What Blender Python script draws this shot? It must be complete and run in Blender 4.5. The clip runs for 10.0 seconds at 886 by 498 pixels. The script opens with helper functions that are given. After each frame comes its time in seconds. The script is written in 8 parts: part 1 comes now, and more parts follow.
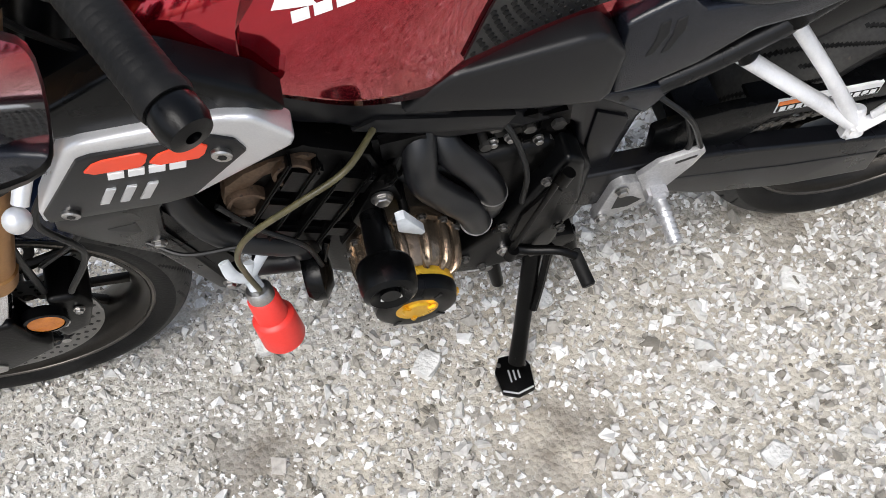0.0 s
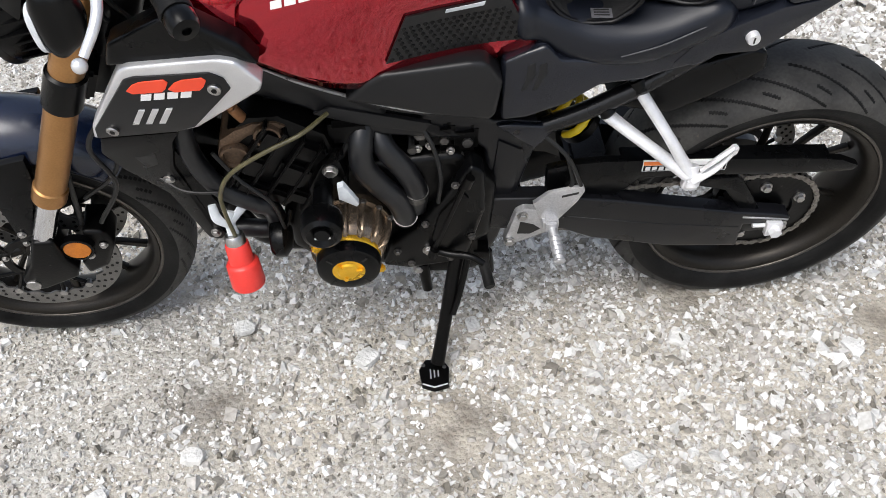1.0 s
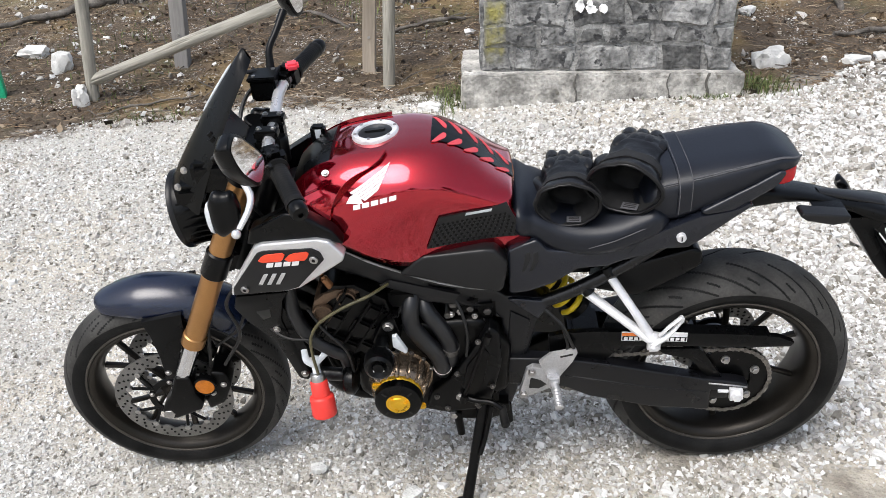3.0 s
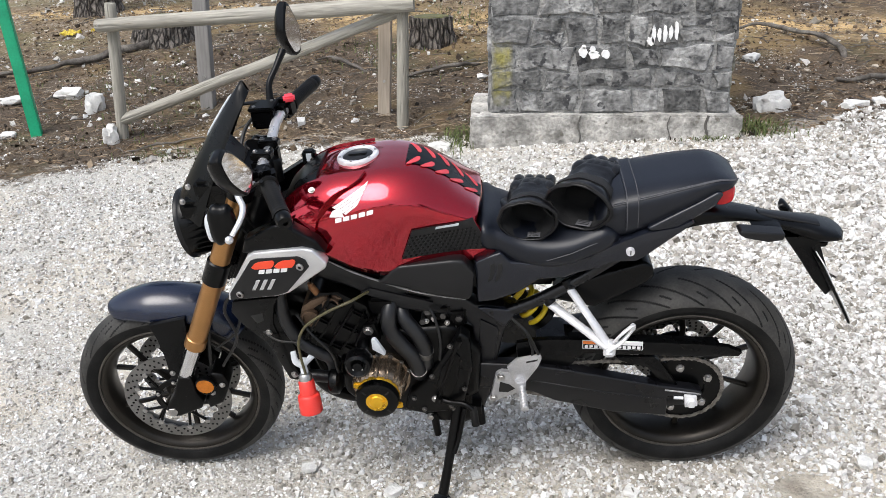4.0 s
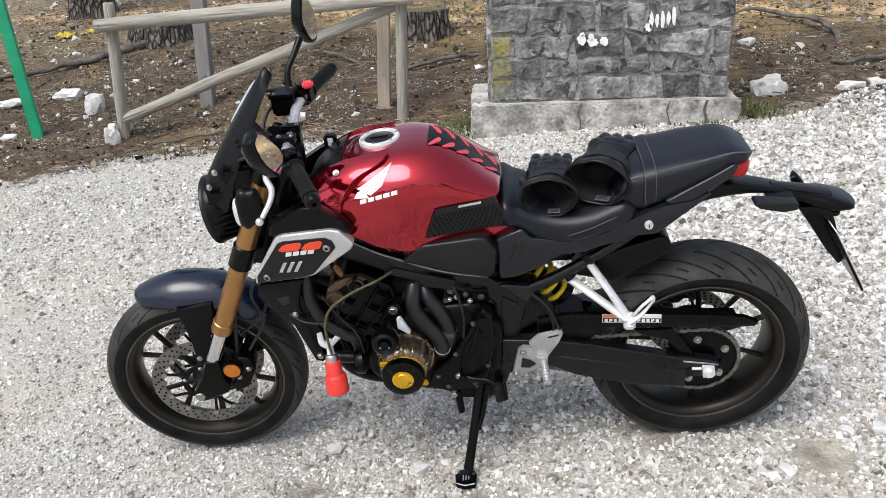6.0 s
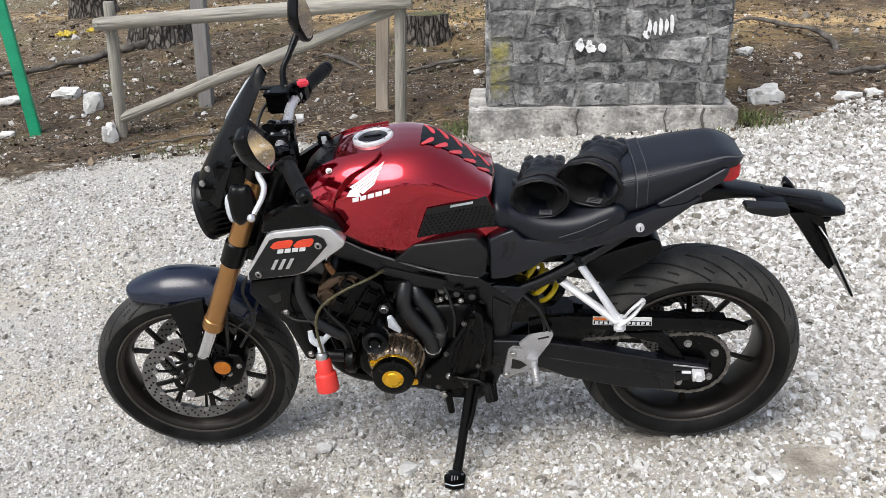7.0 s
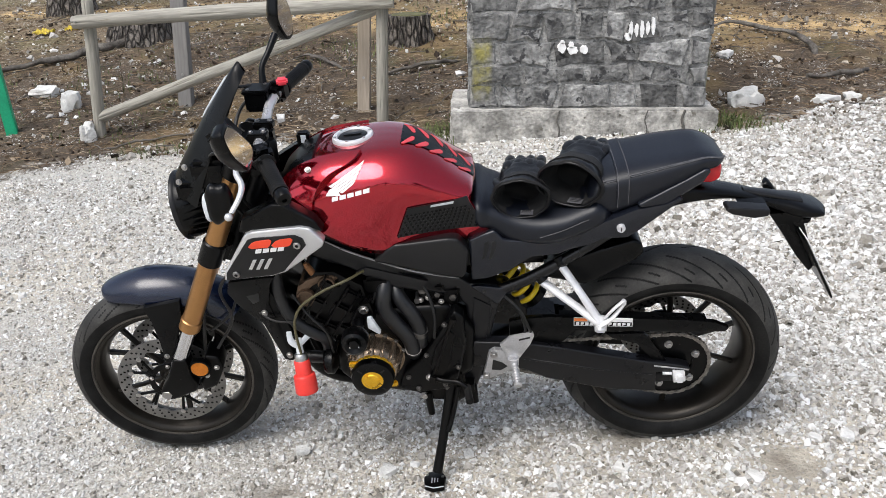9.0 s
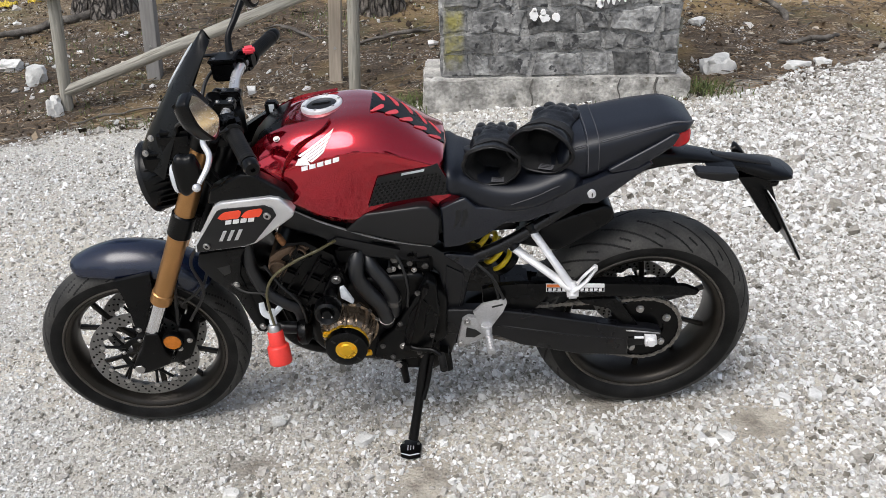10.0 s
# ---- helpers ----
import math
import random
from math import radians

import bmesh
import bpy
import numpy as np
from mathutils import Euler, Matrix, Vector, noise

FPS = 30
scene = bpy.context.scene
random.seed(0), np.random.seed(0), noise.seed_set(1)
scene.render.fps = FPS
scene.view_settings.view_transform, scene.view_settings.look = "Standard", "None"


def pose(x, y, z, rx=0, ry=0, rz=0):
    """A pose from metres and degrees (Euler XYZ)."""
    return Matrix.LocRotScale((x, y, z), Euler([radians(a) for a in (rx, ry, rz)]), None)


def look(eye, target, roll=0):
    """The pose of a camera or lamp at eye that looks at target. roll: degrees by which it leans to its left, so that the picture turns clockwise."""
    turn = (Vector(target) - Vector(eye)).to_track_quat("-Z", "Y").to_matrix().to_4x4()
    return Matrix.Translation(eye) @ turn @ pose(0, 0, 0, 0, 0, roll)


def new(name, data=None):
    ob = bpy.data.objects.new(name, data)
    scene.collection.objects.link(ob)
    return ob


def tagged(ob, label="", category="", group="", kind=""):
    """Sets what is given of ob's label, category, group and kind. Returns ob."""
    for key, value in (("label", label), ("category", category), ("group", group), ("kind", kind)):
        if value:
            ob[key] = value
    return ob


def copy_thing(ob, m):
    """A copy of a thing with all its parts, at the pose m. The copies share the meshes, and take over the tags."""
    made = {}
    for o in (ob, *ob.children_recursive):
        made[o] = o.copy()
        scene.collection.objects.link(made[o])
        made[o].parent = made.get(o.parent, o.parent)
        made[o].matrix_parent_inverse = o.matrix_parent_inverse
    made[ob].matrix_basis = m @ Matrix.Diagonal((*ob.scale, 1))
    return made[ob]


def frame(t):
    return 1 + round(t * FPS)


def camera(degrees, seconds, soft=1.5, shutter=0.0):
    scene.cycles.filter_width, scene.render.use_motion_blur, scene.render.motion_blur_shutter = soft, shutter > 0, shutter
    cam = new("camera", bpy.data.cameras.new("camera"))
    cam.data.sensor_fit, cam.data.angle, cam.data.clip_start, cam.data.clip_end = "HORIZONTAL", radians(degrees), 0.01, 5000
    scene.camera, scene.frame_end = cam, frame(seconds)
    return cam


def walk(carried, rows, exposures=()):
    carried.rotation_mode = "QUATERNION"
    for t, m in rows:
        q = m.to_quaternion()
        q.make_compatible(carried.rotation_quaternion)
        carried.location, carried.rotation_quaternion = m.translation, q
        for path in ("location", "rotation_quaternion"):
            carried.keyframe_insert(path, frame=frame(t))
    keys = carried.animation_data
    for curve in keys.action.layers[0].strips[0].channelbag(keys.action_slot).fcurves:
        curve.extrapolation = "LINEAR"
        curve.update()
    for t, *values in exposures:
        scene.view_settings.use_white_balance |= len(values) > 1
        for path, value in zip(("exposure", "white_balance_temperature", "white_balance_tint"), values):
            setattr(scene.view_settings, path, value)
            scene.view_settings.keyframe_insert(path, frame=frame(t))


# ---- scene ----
SLOPE = pose(0, 0, 0, 0, -2.6, 0)  # the gravel rises gently along x
cam = camera(55.9, 10.0, soft=0.55)
PATH = [
    (0, (-0.122, -0.898, 1.328), (0.0, 0.248, -0.306), -8.4),
    (0.5, (-0.116, -1.165, 1.345), (-0.032, 0.176, -0.136), -4.6),
    (1, (0.009, -1.382, 1.395), (0.081, 0.087, 0.04), -2.3),
    (1.5, (0.242, -1.536, 1.439), (0.301, 0.116, 0.313), -2.0),
    (2, (0.259, -1.684, 1.503), (0.28, 0.096, 0.593), -2.8),
    (2.5, (0.143, -1.835, 1.509), (0.127, -0.035, 0.637), -3.3),
    (2.7, (0.114, -1.888, 1.52), (0.037, -0.086, 0.655), -3.9),
    (3.8, (0.246, -2.131, 1.535), (0.1, -0.277, 0.797), -3.8),
    (4, (0.267, -2.18, 1.536), (0.096, -0.327, 0.804), -3.9),
    (4.5, (0.251, -2.23, 1.547), (0.06, -0.37, 0.837), -4.6),
    (5, (0.18, -2.238, 1.537), (-0.008, -0.37, 0.848), -6.1),
    (5.5, (0.193, -2.236, 1.523), (0.027, -0.361, 0.845), -5.5),
    (5.7, (0.195, -2.238, 1.521), (0.035, -0.371, 0.818), -5.3),
    (6.8, (0.213, -2.251, 1.505), (0.05, -0.414, 0.734), -5.0),
    (7, (0.214, -2.252, 1.504), (0.061, -0.396, 0.774), -4.3),
    (7.5, (0.21, -2.254, 1.508), (0.06, -0.382, 0.821), -3.4),
    (8, (0.213, -2.252, 1.505), (0.066, -0.362, 0.867), -3.4),
    (8.5, (0.212, -2.252, 1.503), (0.063, -0.361, 0.87), -3.7),
    (9, (0.217, -2.237, 1.494), (0.107, -0.378, 0.765), -3.7),
    (9.5, (0.225, -2.238, 1.49), (0.155, -0.39, 0.73), -4.3),
    (10, (0.229, -2.239, 1.483), (0.171, -0.404, 0.689), -4.0),
]
walk(cam, [(t, SLOPE @ look(eye, target, roll)) for t, eye, target, roll in PATH], exposures=[(0, 0.6), (0.5, 0.72), (1, 0.63), (1.5, 0.6), (2, 0.64), (2.7, 0.73), (4, 0.68), (5.5, 0.6), (7, 0.52), (8.5, 0.55), (9.2, 0.53), (10, 0.42)])

# ---- light ----
world = bpy.data.worlds.new("sky")
scene.world = world
world.use_nodes = True
wn = world.node_tree.nodes
sky = wn.new("ShaderNodeTexSky")
sky.sky_type, sky.sun_disc = "NISHITA", False
SUN_UP, SUN_FROM = 58.0, 215.0  # degrees above the ground; compass turn from +y
sky.sun_elevation, sky.sun_rotation = radians(SUN_UP), radians(SUN_FROM)
sky.air_density, sky.dust_density, sky.ozone_density = 1.0, 3.0, 1.0
haze = wn.new("ShaderNodeHueSaturation")  # thin cloud: a paler, whiter sky
haze.inputs["Saturation"].default_value = 0.6
world.node_tree.links.new(sky.outputs[0], haze.inputs["Color"])
world.node_tree.links.new(haze.outputs[0], wn["Background"].inputs[0])
wn["Background"].inputs[1].default_value = 0.145
sun = new("sun", bpy.data.lights.new("sun", "SUN"))
sun.data.energy, sun.data.angle, sun.data.color = 1.42, radians(36), (1.0, 0.99, 0.97)
sun_way = Vector((math.sin(radians(SUN_FROM)) * math.cos(radians(SUN_UP)), math.cos(radians(SUN_FROM)) * math.cos(radians(SUN_UP)), math.sin(radians(SUN_UP))))
sun.matrix_world = look(sun_way * 20, (0, 0, 0))


# ---- materials ----
def material(name, colour, rough=0.5, metal=0.0, vary=0.25, scale=8.0, fine=120.0, bump=0.15, depth=0.002, coat=0.0, tint=None, fleck=None, speck=0.0, island=0.0, spec=None):
    """A surface with blotches, fine grain and relief. tint: a second colour that the blotches blend to; fleck: colour of small worn spots; island: shade changes piece by piece."""
    m = bpy.data.materials.new(name)
    m.use_nodes = True
    nt = m.node_tree
    n, link = nt.nodes, nt.links.new
    p = n["Principled BSDF"]
    p.inputs["Metallic"].default_value = metal
    if spec is not None:
        p.inputs["Specular IOR Level"].default_value = spec
    co = n.new("ShaderNodeTexCoord")
    big, small = n.new("ShaderNodeTexNoise"), n.new("ShaderNodeTexNoise")
    big.inputs["Scale"].default_value, big.inputs["Detail"].default_value = scale, 4
    small.inputs["Scale"].default_value, small.inputs["Detail"].default_value = fine, 3
    for t in (big, small):
        link(co.outputs["Object"], t.inputs["Vector"])
    ramp = n.new("ShaderNodeValToRGB")
    a = [c * (1 - vary) for c in colour]
    b = list(tint) if tint else [min(1, c * (1 + vary)) for c in colour]
    ramp.color_ramp.elements[0].color, ramp.color_ramp.elements[1].color = (*a, 1), (*b, 1)
    ramp.color_ramp.elements[0].position, ramp.color_ramp.elements[1].position = 0.3, 0.7
    link(big.outputs[0], ramp.inputs[0])
    mix = n.new("ShaderNodeMix")
    mix.data_type, mix.blend_type = "RGBA", "OVERLAY"
    mix.inputs[0].default_value = min(1, vary * 1.5)
    link(ramp.outputs[0], mix.inputs[6])
    link(small.outputs[0], mix.inputs[7])
    out = mix.outputs[2]
    if fleck:
        spots, cut, over = n.new("ShaderNodeTexNoise"), n.new("ShaderNodeValToRGB"), n.new("ShaderNodeMix")
        spots.inputs["Scale"].default_value, spots.inputs["Detail"].default_value = fine * 0.4, 6
        link(co.outputs["Object"], spots.inputs["Vector"])
        cut.color_ramp.elements[0].position, cut.color_ramp.elements[1].position = 0.64 - speck, 0.70 - speck
        link(spots.outputs[0], cut.inputs[0])
        over.data_type = "RGBA"
        over.inputs[7].default_value = (*fleck, 1)
        link(cut.outputs[0], over.inputs[0])
        link(out, over.inputs[6])
        out = over.outputs[2]
    if island:
        geo, hsv, span = n.new("ShaderNodeNewGeometry"), n.new("ShaderNodeHueSaturation"), n.new("ShaderNodeMapRange")
        span.inputs["To Min"].default_value, span.inputs["To Max"].default_value = 1 - island, 1 + island
        link(geo.outputs["Random Per Island"], span.inputs[0])
        link(span.outputs[0], hsv.inputs["Value"])
        link(out, hsv.inputs["Color"])
        out = hsv.outputs[0]
    link(out, p.inputs["Base Color"])
    rr = n.new("ShaderNodeMapRange")
    rr.inputs["To Min"].default_value, rr.inputs["To Max"].default_value = max(0.03, rough * 0.8), min(1, rough * 1.25)
    link(big.outputs[0], rr.inputs[0])
    link(rr.outputs[0], p.inputs["Roughness"])
    if coat:
        p.inputs["Coat IOR"].default_value = 1.5
        p.inputs["Coat Weight"].default_value, p.inputs["Coat Roughness"].default_value = coat, 0.03
    if bump:
        bp = n.new("ShaderNodeBump")
        bp.inputs["Strength"].default_value, bp.inputs["Distance"].default_value = bump, depth
        link(small.outputs[0], bp.inputs["Height"])
        link(bp.outputs[0], p.inputs["Normal"])
    return m


RUBBER = material("rubber", (0.0035, 0.0035, 0.0038), 0.5, spec=0.15, vary=0.3, scale=14, fine=200, bump=0.2, tint=(0.014, 0.0137, 0.0132))
PLASTIC = material("black_plastic", (0.0014, 0.0015, 0.0017), 0.27, vary=0.25, scale=9, fine=500, bump=0.12, depth=0.0006, spec=0.2)
DARKGREY = material("dark_grey_plastic", (0.0085, 0.0086, 0.0094), 0.34, vary=0.2, scale=9, fine=600, bump=0.15, depth=0.0006, spec=0.3)
SATIN = material("satin_blue_black_paint", (0.004, 0.008, 0.023), 0.21, vary=0.15, scale=6, fine=300, bump=0.02, spec=0.6)
TAILPAINT = material("satin_black_paint", (0.008, 0.0095, 0.0145), 0.25, vary=0.2, scale=6, fine=300, bump=0.03, spec=0.45)
TREAD = material("dusty_tread", (0.024, 0.0237, 0.023), 0.62, vary=0.3, scale=11, fine=160, bump=0.35, depth=0.001, spec=0.25, tint=(0.06, 0.058, 0.054), fleck=(0.07, 0.057, 0.05), speck=-0.05)
FRAMEMETAL = material("black_frame_paint", (0.004, 0.0041, 0.0052), 0.28, vary=0.25, scale=10, fine=250, bump=0.1, depth=0.0008, spec=0.38)
BLACKMETAL = material("black_engine_metal", (0.0018, 0.0017, 0.0017), 0.3, metal=0.1, spec=0.2, vary=0.3, scale=18, fine=220, bump=0.2, depth=0.001, fleck=(0.03, 0.028, 0.026), speck=-0.04)
RED = material("candy_red_paint", (0.42, 0.004, 0.018), 0.1, metal=0.92, vary=0.1, scale=3, fine=900, bump=0.0, coat=1.0)
SILVER = material("silver_paint", (0.66, 0.66, 0.67), 0.28, metal=0.6, vary=0.1, scale=9, fine=500, bump=0.03, depth=0.0005)
ALUMINIUM = material("cast_aluminium", (0.74, 0.74, 0.75), 0.38, metal=0.4, vary=0.15, scale=20, fine=350, bump=0.15, depth=0.0008)
CASTGREY = material("grey_cast_aluminium", (0.5, 0.5, 0.51), 0.36, metal=0.65, vary=0.2, scale=20, fine=350, bump=0.2, depth=0.0008)
STEEL = material("steel", (0.45, 0.44, 0.43), 0.32, metal=1.0, vary=0.2, scale=30, fine=400, bump=0.08, depth=0.0005)
CHROME = material("chrome", (0.8, 0.8, 0.82), 0.1, metal=1.0, vary=0.05, scale=10, bump=0)
GOLD = material("gold_anodised_fork", (0.42, 0.22, 0.085), 0.34, metal=0.85, vary=0.12, scale=8, fine=300, bump=0.03)
RIMLIP = material("pale_rim_edge", (0.105, 0.096, 0.085), 0.35, metal=0.7, vary=0.3, scale=12, fine=300, bump=0.05)
RIM = material("bronze_brown_rim", (0.027, 0.0235, 0.0195), 0.34, metal=0.7, vary=0.25, scale=9, fine=300, bump=0.05)
BRONZE = material("bronze_engine_cover", (0.26, 0.2, 0.145), 0.24, metal=0.85, vary=0.35, scale=22, fine=260, bump=0.15, depth=0.001, fleck=(0.06, 0.05, 0.04), speck=-0.03)
HEADBRONZE = material("dull_bronze_head_cover", (0.13, 0.085, 0.055), 0.42, metal=0.6, vary=0.35, scale=22, fine=260, bump=0.2, depth=0.001, fleck=(0.04, 0.033, 0.028), speck=0.0)
YELLOW = material("gold_yellow_anodised", (0.78, 0.45, 0.03), 0.28, metal=0.7, vary=0.15, scale=30, fine=300, bump=0.03)
SPRING = material("yellow_spring_paint", (0.75, 0.55, 0.02), 0.35, vary=0.15, scale=20, fine=300, bump=0.05)
VINYL = material("black_seat_vinyl", (0.006, 0.0076, 0.0125), 0.38, vary=0.2, scale=9, fine=700, bump=0.35, depth=0.0006, spec=0.36)
STITCH = material("grey_stitching", (0.075, 0.075, 0.082), 0.8, vary=0.2, scale=40, bump=0.1)
LEATHER = material("black_glove_leather", (0.0035, 0.0034, 0.0042), 0.36, vary=0.35, scale=25, fine=350, bump=0.5, depth=0.001, spec=0.3)
LINING = material("glove_lining", (0.0045, 0.0045, 0.005), 0.8, vary=0.3, scale=30, fine=400, bump=0.3)
DISC = material("brake_disc_steel", (0.23, 0.225, 0.22), 0.38, metal=0.95, vary=0.2, scale=16, fine=500, bump=0.05, depth=0.0004)
REDPLUG = material("red_plastic", (0.78, 0.045, 0.035), 0.4, vary=0.12, scale=20, fine=300, bump=0.08)
PINK = material("red_switch_plastic", (0.8, 0.06, 0.09), 0.4, vary=0.1, scale=20, bump=0.05)
ORANGE = material("orange_reflector", (0.5, 0.15, 0.008), 0.2, vary=0.15, scale=60, fine=300, bump=0.3)
DECALRED = material("red_decal", (0.85, 0.07, 0.025), 0.4, vary=0.06, scale=20, bump=0)
WHITE = material("white_decal", (0.8, 0.8, 0.8), 0.4, vary=0.06, scale=30, bump=0)
PALE = material("clear_grey_plastic", (0.6, 0.63, 0.66), 0.2, vary=0.1, scale=30, bump=0.05)
TUBEY = material("yellowed_rubber_tube", (0.085, 0.075, 0.035), 0.35, vary=0.25, scale=30, bump=0.05)
MIRROR = material("mirror_glass", (0.85, 0.86, 0.88), 0.03, metal=1.0, vary=0.01, bump=0)
LAMP = material("headlight_glass", (0.55, 0.57, 0.6), 0.1, vary=0.1, scale=40, bump=0.02, coat=1.0)
SMOKE = material("smoked_screen", (0.0015, 0.0015, 0.0015), 0.28, vary=0.4, scale=30, fine=300, bump=0.1, depth=0.0005, spec=0.25)
TAILRED = material("red_tail_lens", (0.6, 0.015, 0.02), 0.15, vary=0.1, scale=50, bump=0.1)
PADPINK = material("red_pad_chevrons", (0.62, 0.06, 0.075), 0.5, vary=0.1, scale=30, bump=0.1)
CHAINSTEEL = material("greased_chain_steel", (0.2, 0.185, 0.165), 0.45, metal=0.7, vary=0.4, scale=60, fine=300, bump=0.1)
HOSE = material("rubber_hose", (0.008, 0.0083, 0.0095), 0.36, vary=0.3, scale=20, fine=200, bump=0.1, depth=0.0005, spec=0.5)
LIPMETAL = material("pale_frame_edge", (0.3, 0.3, 0.3), 0.4, metal=0.5, vary=0.35, scale=25, fine=300, bump=0.05, fleck=(0.03, 0.03, 0.03), speck=0.02)
DARKBOLT = material("dull_bolt_steel", (0.14, 0.135, 0.13), 0.4, metal=0.9, vary=0.3, scale=60, bump=0.05)
CABLE = material("black_cable", (0.004, 0.004, 0.004), 0.45, vary=0.2, scale=30, bump=0.05)


# ---- shapes ----
def finish(me, smooth=40):
    if smooth:
        for poly in me.polygons:
            poly.use_smooth = True
        me.set_sharp_from_angle(angle=radians(smooth))
    return me


def part(name, shape, mats, parent=None, label="", smooth=40):
    """Links a bmesh, or a mesh, as one object under parent."""
    if isinstance(shape, bpy.types.Mesh):
        me = shape
    else:
        me = bpy.data.meshes.new(name)
        bmesh.ops.recalc_face_normals(shape, faces=shape.faces)
        shape.to_mesh(me)
        shape.free()
    for m in mats if isinstance(mats, (list, tuple)) else [mats]:
        me.materials.append(m)
    finish(me, smooth)
    ob = new(name, me)
    ob.parent = parent
    return tagged(ob, label)


def empty(name, m=None, parent=None, label="", category="", group=""):
    ob = new(name)
    ob.empty_display_size = 0.05
    ob.parent = parent
    if m is not None:
        ob.matrix_basis = m
    return tagged(ob, label, category, group)


def grid(co, close_u=False, close_v=False, caps=False):
    """A mesh over an array of points [u, v]; caps closes the first and last rings."""
    n, m = co.shape[:2]
    idx = np.arange(n * m).reshape(n, m)
    a = idx if close_u else idx[:-1]
    b = np.roll(idx, -1, 0) if close_u else idx[1:]
    if close_v:
        quads = np.stack([a, np.roll(a, -1, 1), np.roll(b, -1, 1), b], -1).reshape(-1, 4).tolist()
    else:
        quads = np.stack([a[:, :-1], a[:, 1:], b[:, 1:], b[:, :-1]], -1).reshape(-1, 4).tolist()
    if caps:
        quads += [idx[0][::-1].tolist(), idx[-1].tolist()]
    me = bpy.data.meshes.new("shape")
    me.from_pydata(co.reshape(-1, 3).tolist(), [], quads)
    me.validate()
    bm = bmesh.new()
    bm.from_mesh(me)
    bpy.data.meshes.remove(me)
    return bm


def join(*bms):
    out = bms[0]
    for b in bms[1:]:
        me = bpy.data.meshes.new("join")
        b.to_mesh(me)
        b.free()
        out.from_mesh(me)
        bpy.data.meshes.remove(me)
    return out


def paint(bm, index):
    for f in bm.faces:
        f.material_index = index
    return bm


def moved(bm, m):
    bmesh.ops.transform(bm, matrix=m, verts=bm.verts)
    return bm


def smooth_line(pts, steps=8):
    """A Catmull-Rom line through the points."""
    p = np.array(pts, float)
    p = np.vstack([2 * p[0] - p[1], p, 2 * p[-1] - p[-2]])
    out = []
    for i in range(1, len(p) - 2):
        for s in np.linspace(0, 1, steps, endpoint=False):
            a, b, c, d = p[i - 1 : i + 3]
            out.append(0.5 * (2 * b + (c - a) * s + (2 * a - 5 * b + 4 * c - d) * s**2 + (3 * b - a - 3 * c + d) * s**3))
    return np.array(out + [p[-2]])


def tube(pts, r, sides=12, steps=8, flat=1.0, caps=True):
    """A swept tube; r is one radius or one for each point."""
    line = smooth_line(pts, steps) if steps > 1 else np.array(pts, float)
    rad = np.full(len(line), r) if np.isscalar(r) else np.interp(np.linspace(0, 1, len(line)), np.linspace(0, 1, len(r)), r)
    way = np.gradient(line, axis=0)
    way /= np.linalg.norm(way, axis=1)[:, None]
    side = np.cross(way[0], (0, 0, 1) if abs(way[0][2]) < 0.9 else (0, 1, 0))
    rings = []
    for c, w, k in zip(line, way, rad):
        side = side - w * (side @ w)
        side /= np.linalg.norm(side)
        up = np.cross(w, side)
        a = np.linspace(0, 2 * np.pi, sides, endpoint=False)
        rings.append(c + k * (np.cos(a)[:, None] * side + flat * np.sin(a)[:, None] * up))
    return grid(np.array(rings), close_v=True, caps=caps)


def lathe(profile, segs=48, closed=False, at=(0, 0, 0), axis="y"):
    """Turns (radius, along) pairs round an axis."""
    a = np.linspace(0, 2 * np.pi, segs, endpoint=False)
    p = np.array(profile, float)
    co = np.stack([p[None, :, 0] * np.cos(a)[:, None], np.repeat(p[None, :, 1], segs, 0), p[None, :, 0] * np.sin(a)[:, None]], -1)
    bm = grid(co, close_u=True, close_v=closed)
    bmesh.ops.remove_doubles(bm, verts=bm.verts, dist=1e-6)
    if axis == "z":
        moved(bm, Matrix.Rotation(radians(90), 4, "X"))
    elif axis == "x":
        moved(bm, Matrix.Rotation(radians(-90), 4, "Z"))
    return moved(bm, Matrix.Translation(at))


def cyl(p, q, r, r2=None, segs=20, bevel=0.0):
    """A round bar from p to q, its rims rounded by bevel."""
    p, q = Vector(p), Vector(q)
    r2 = r if r2 is None else r2
    d = (q - p).length
    b = bevel
    prof = [(0, 0), (r - b, 0), (r, b), (r2, d - b), (r2 - b, d), (0, d)] if b else [(0, 0), (r, 0), (r2, d), (0, d)]
    bm = lathe(prof, segs, axis="y")
    return moved(bm, Matrix.Translation(p) @ (q - p).to_track_quat("Y", "Z").to_matrix().to_4x4())


def panel(outline, y0, y1, bevel=0.004, segs=2, hole=None):
    """A plate cut to an outline of (x, z), from y0 (outer) to y1, its outer rim rounded."""
    bm = bmesh.new()
    outer = [bm.verts.new((x, y0, z)) for x, z in outline]
    face = bm.faces.new(outer)
    got = bmesh.ops.extrude_face_region(bm, geom=[face])
    verts = [v for v in got["geom"] if isinstance(v, bmesh.types.BMVert)]
    for v in verts:
        v.co.y = y1
    if bevel:
        rim = [e for e in bm.edges if all(abs(v.co.y - y0) < 1e-6 for v in e.verts)]
        rim += [e for e in bm.edges if abs(e.verts[0].co.y - e.verts[1].co.y) > 1e-6]
        bmesh.ops.bevel(bm, geom=rim, offset=bevel, segments=segs, affect="EDGES", profile=0.6, clamp_overlap=True)
    return bm


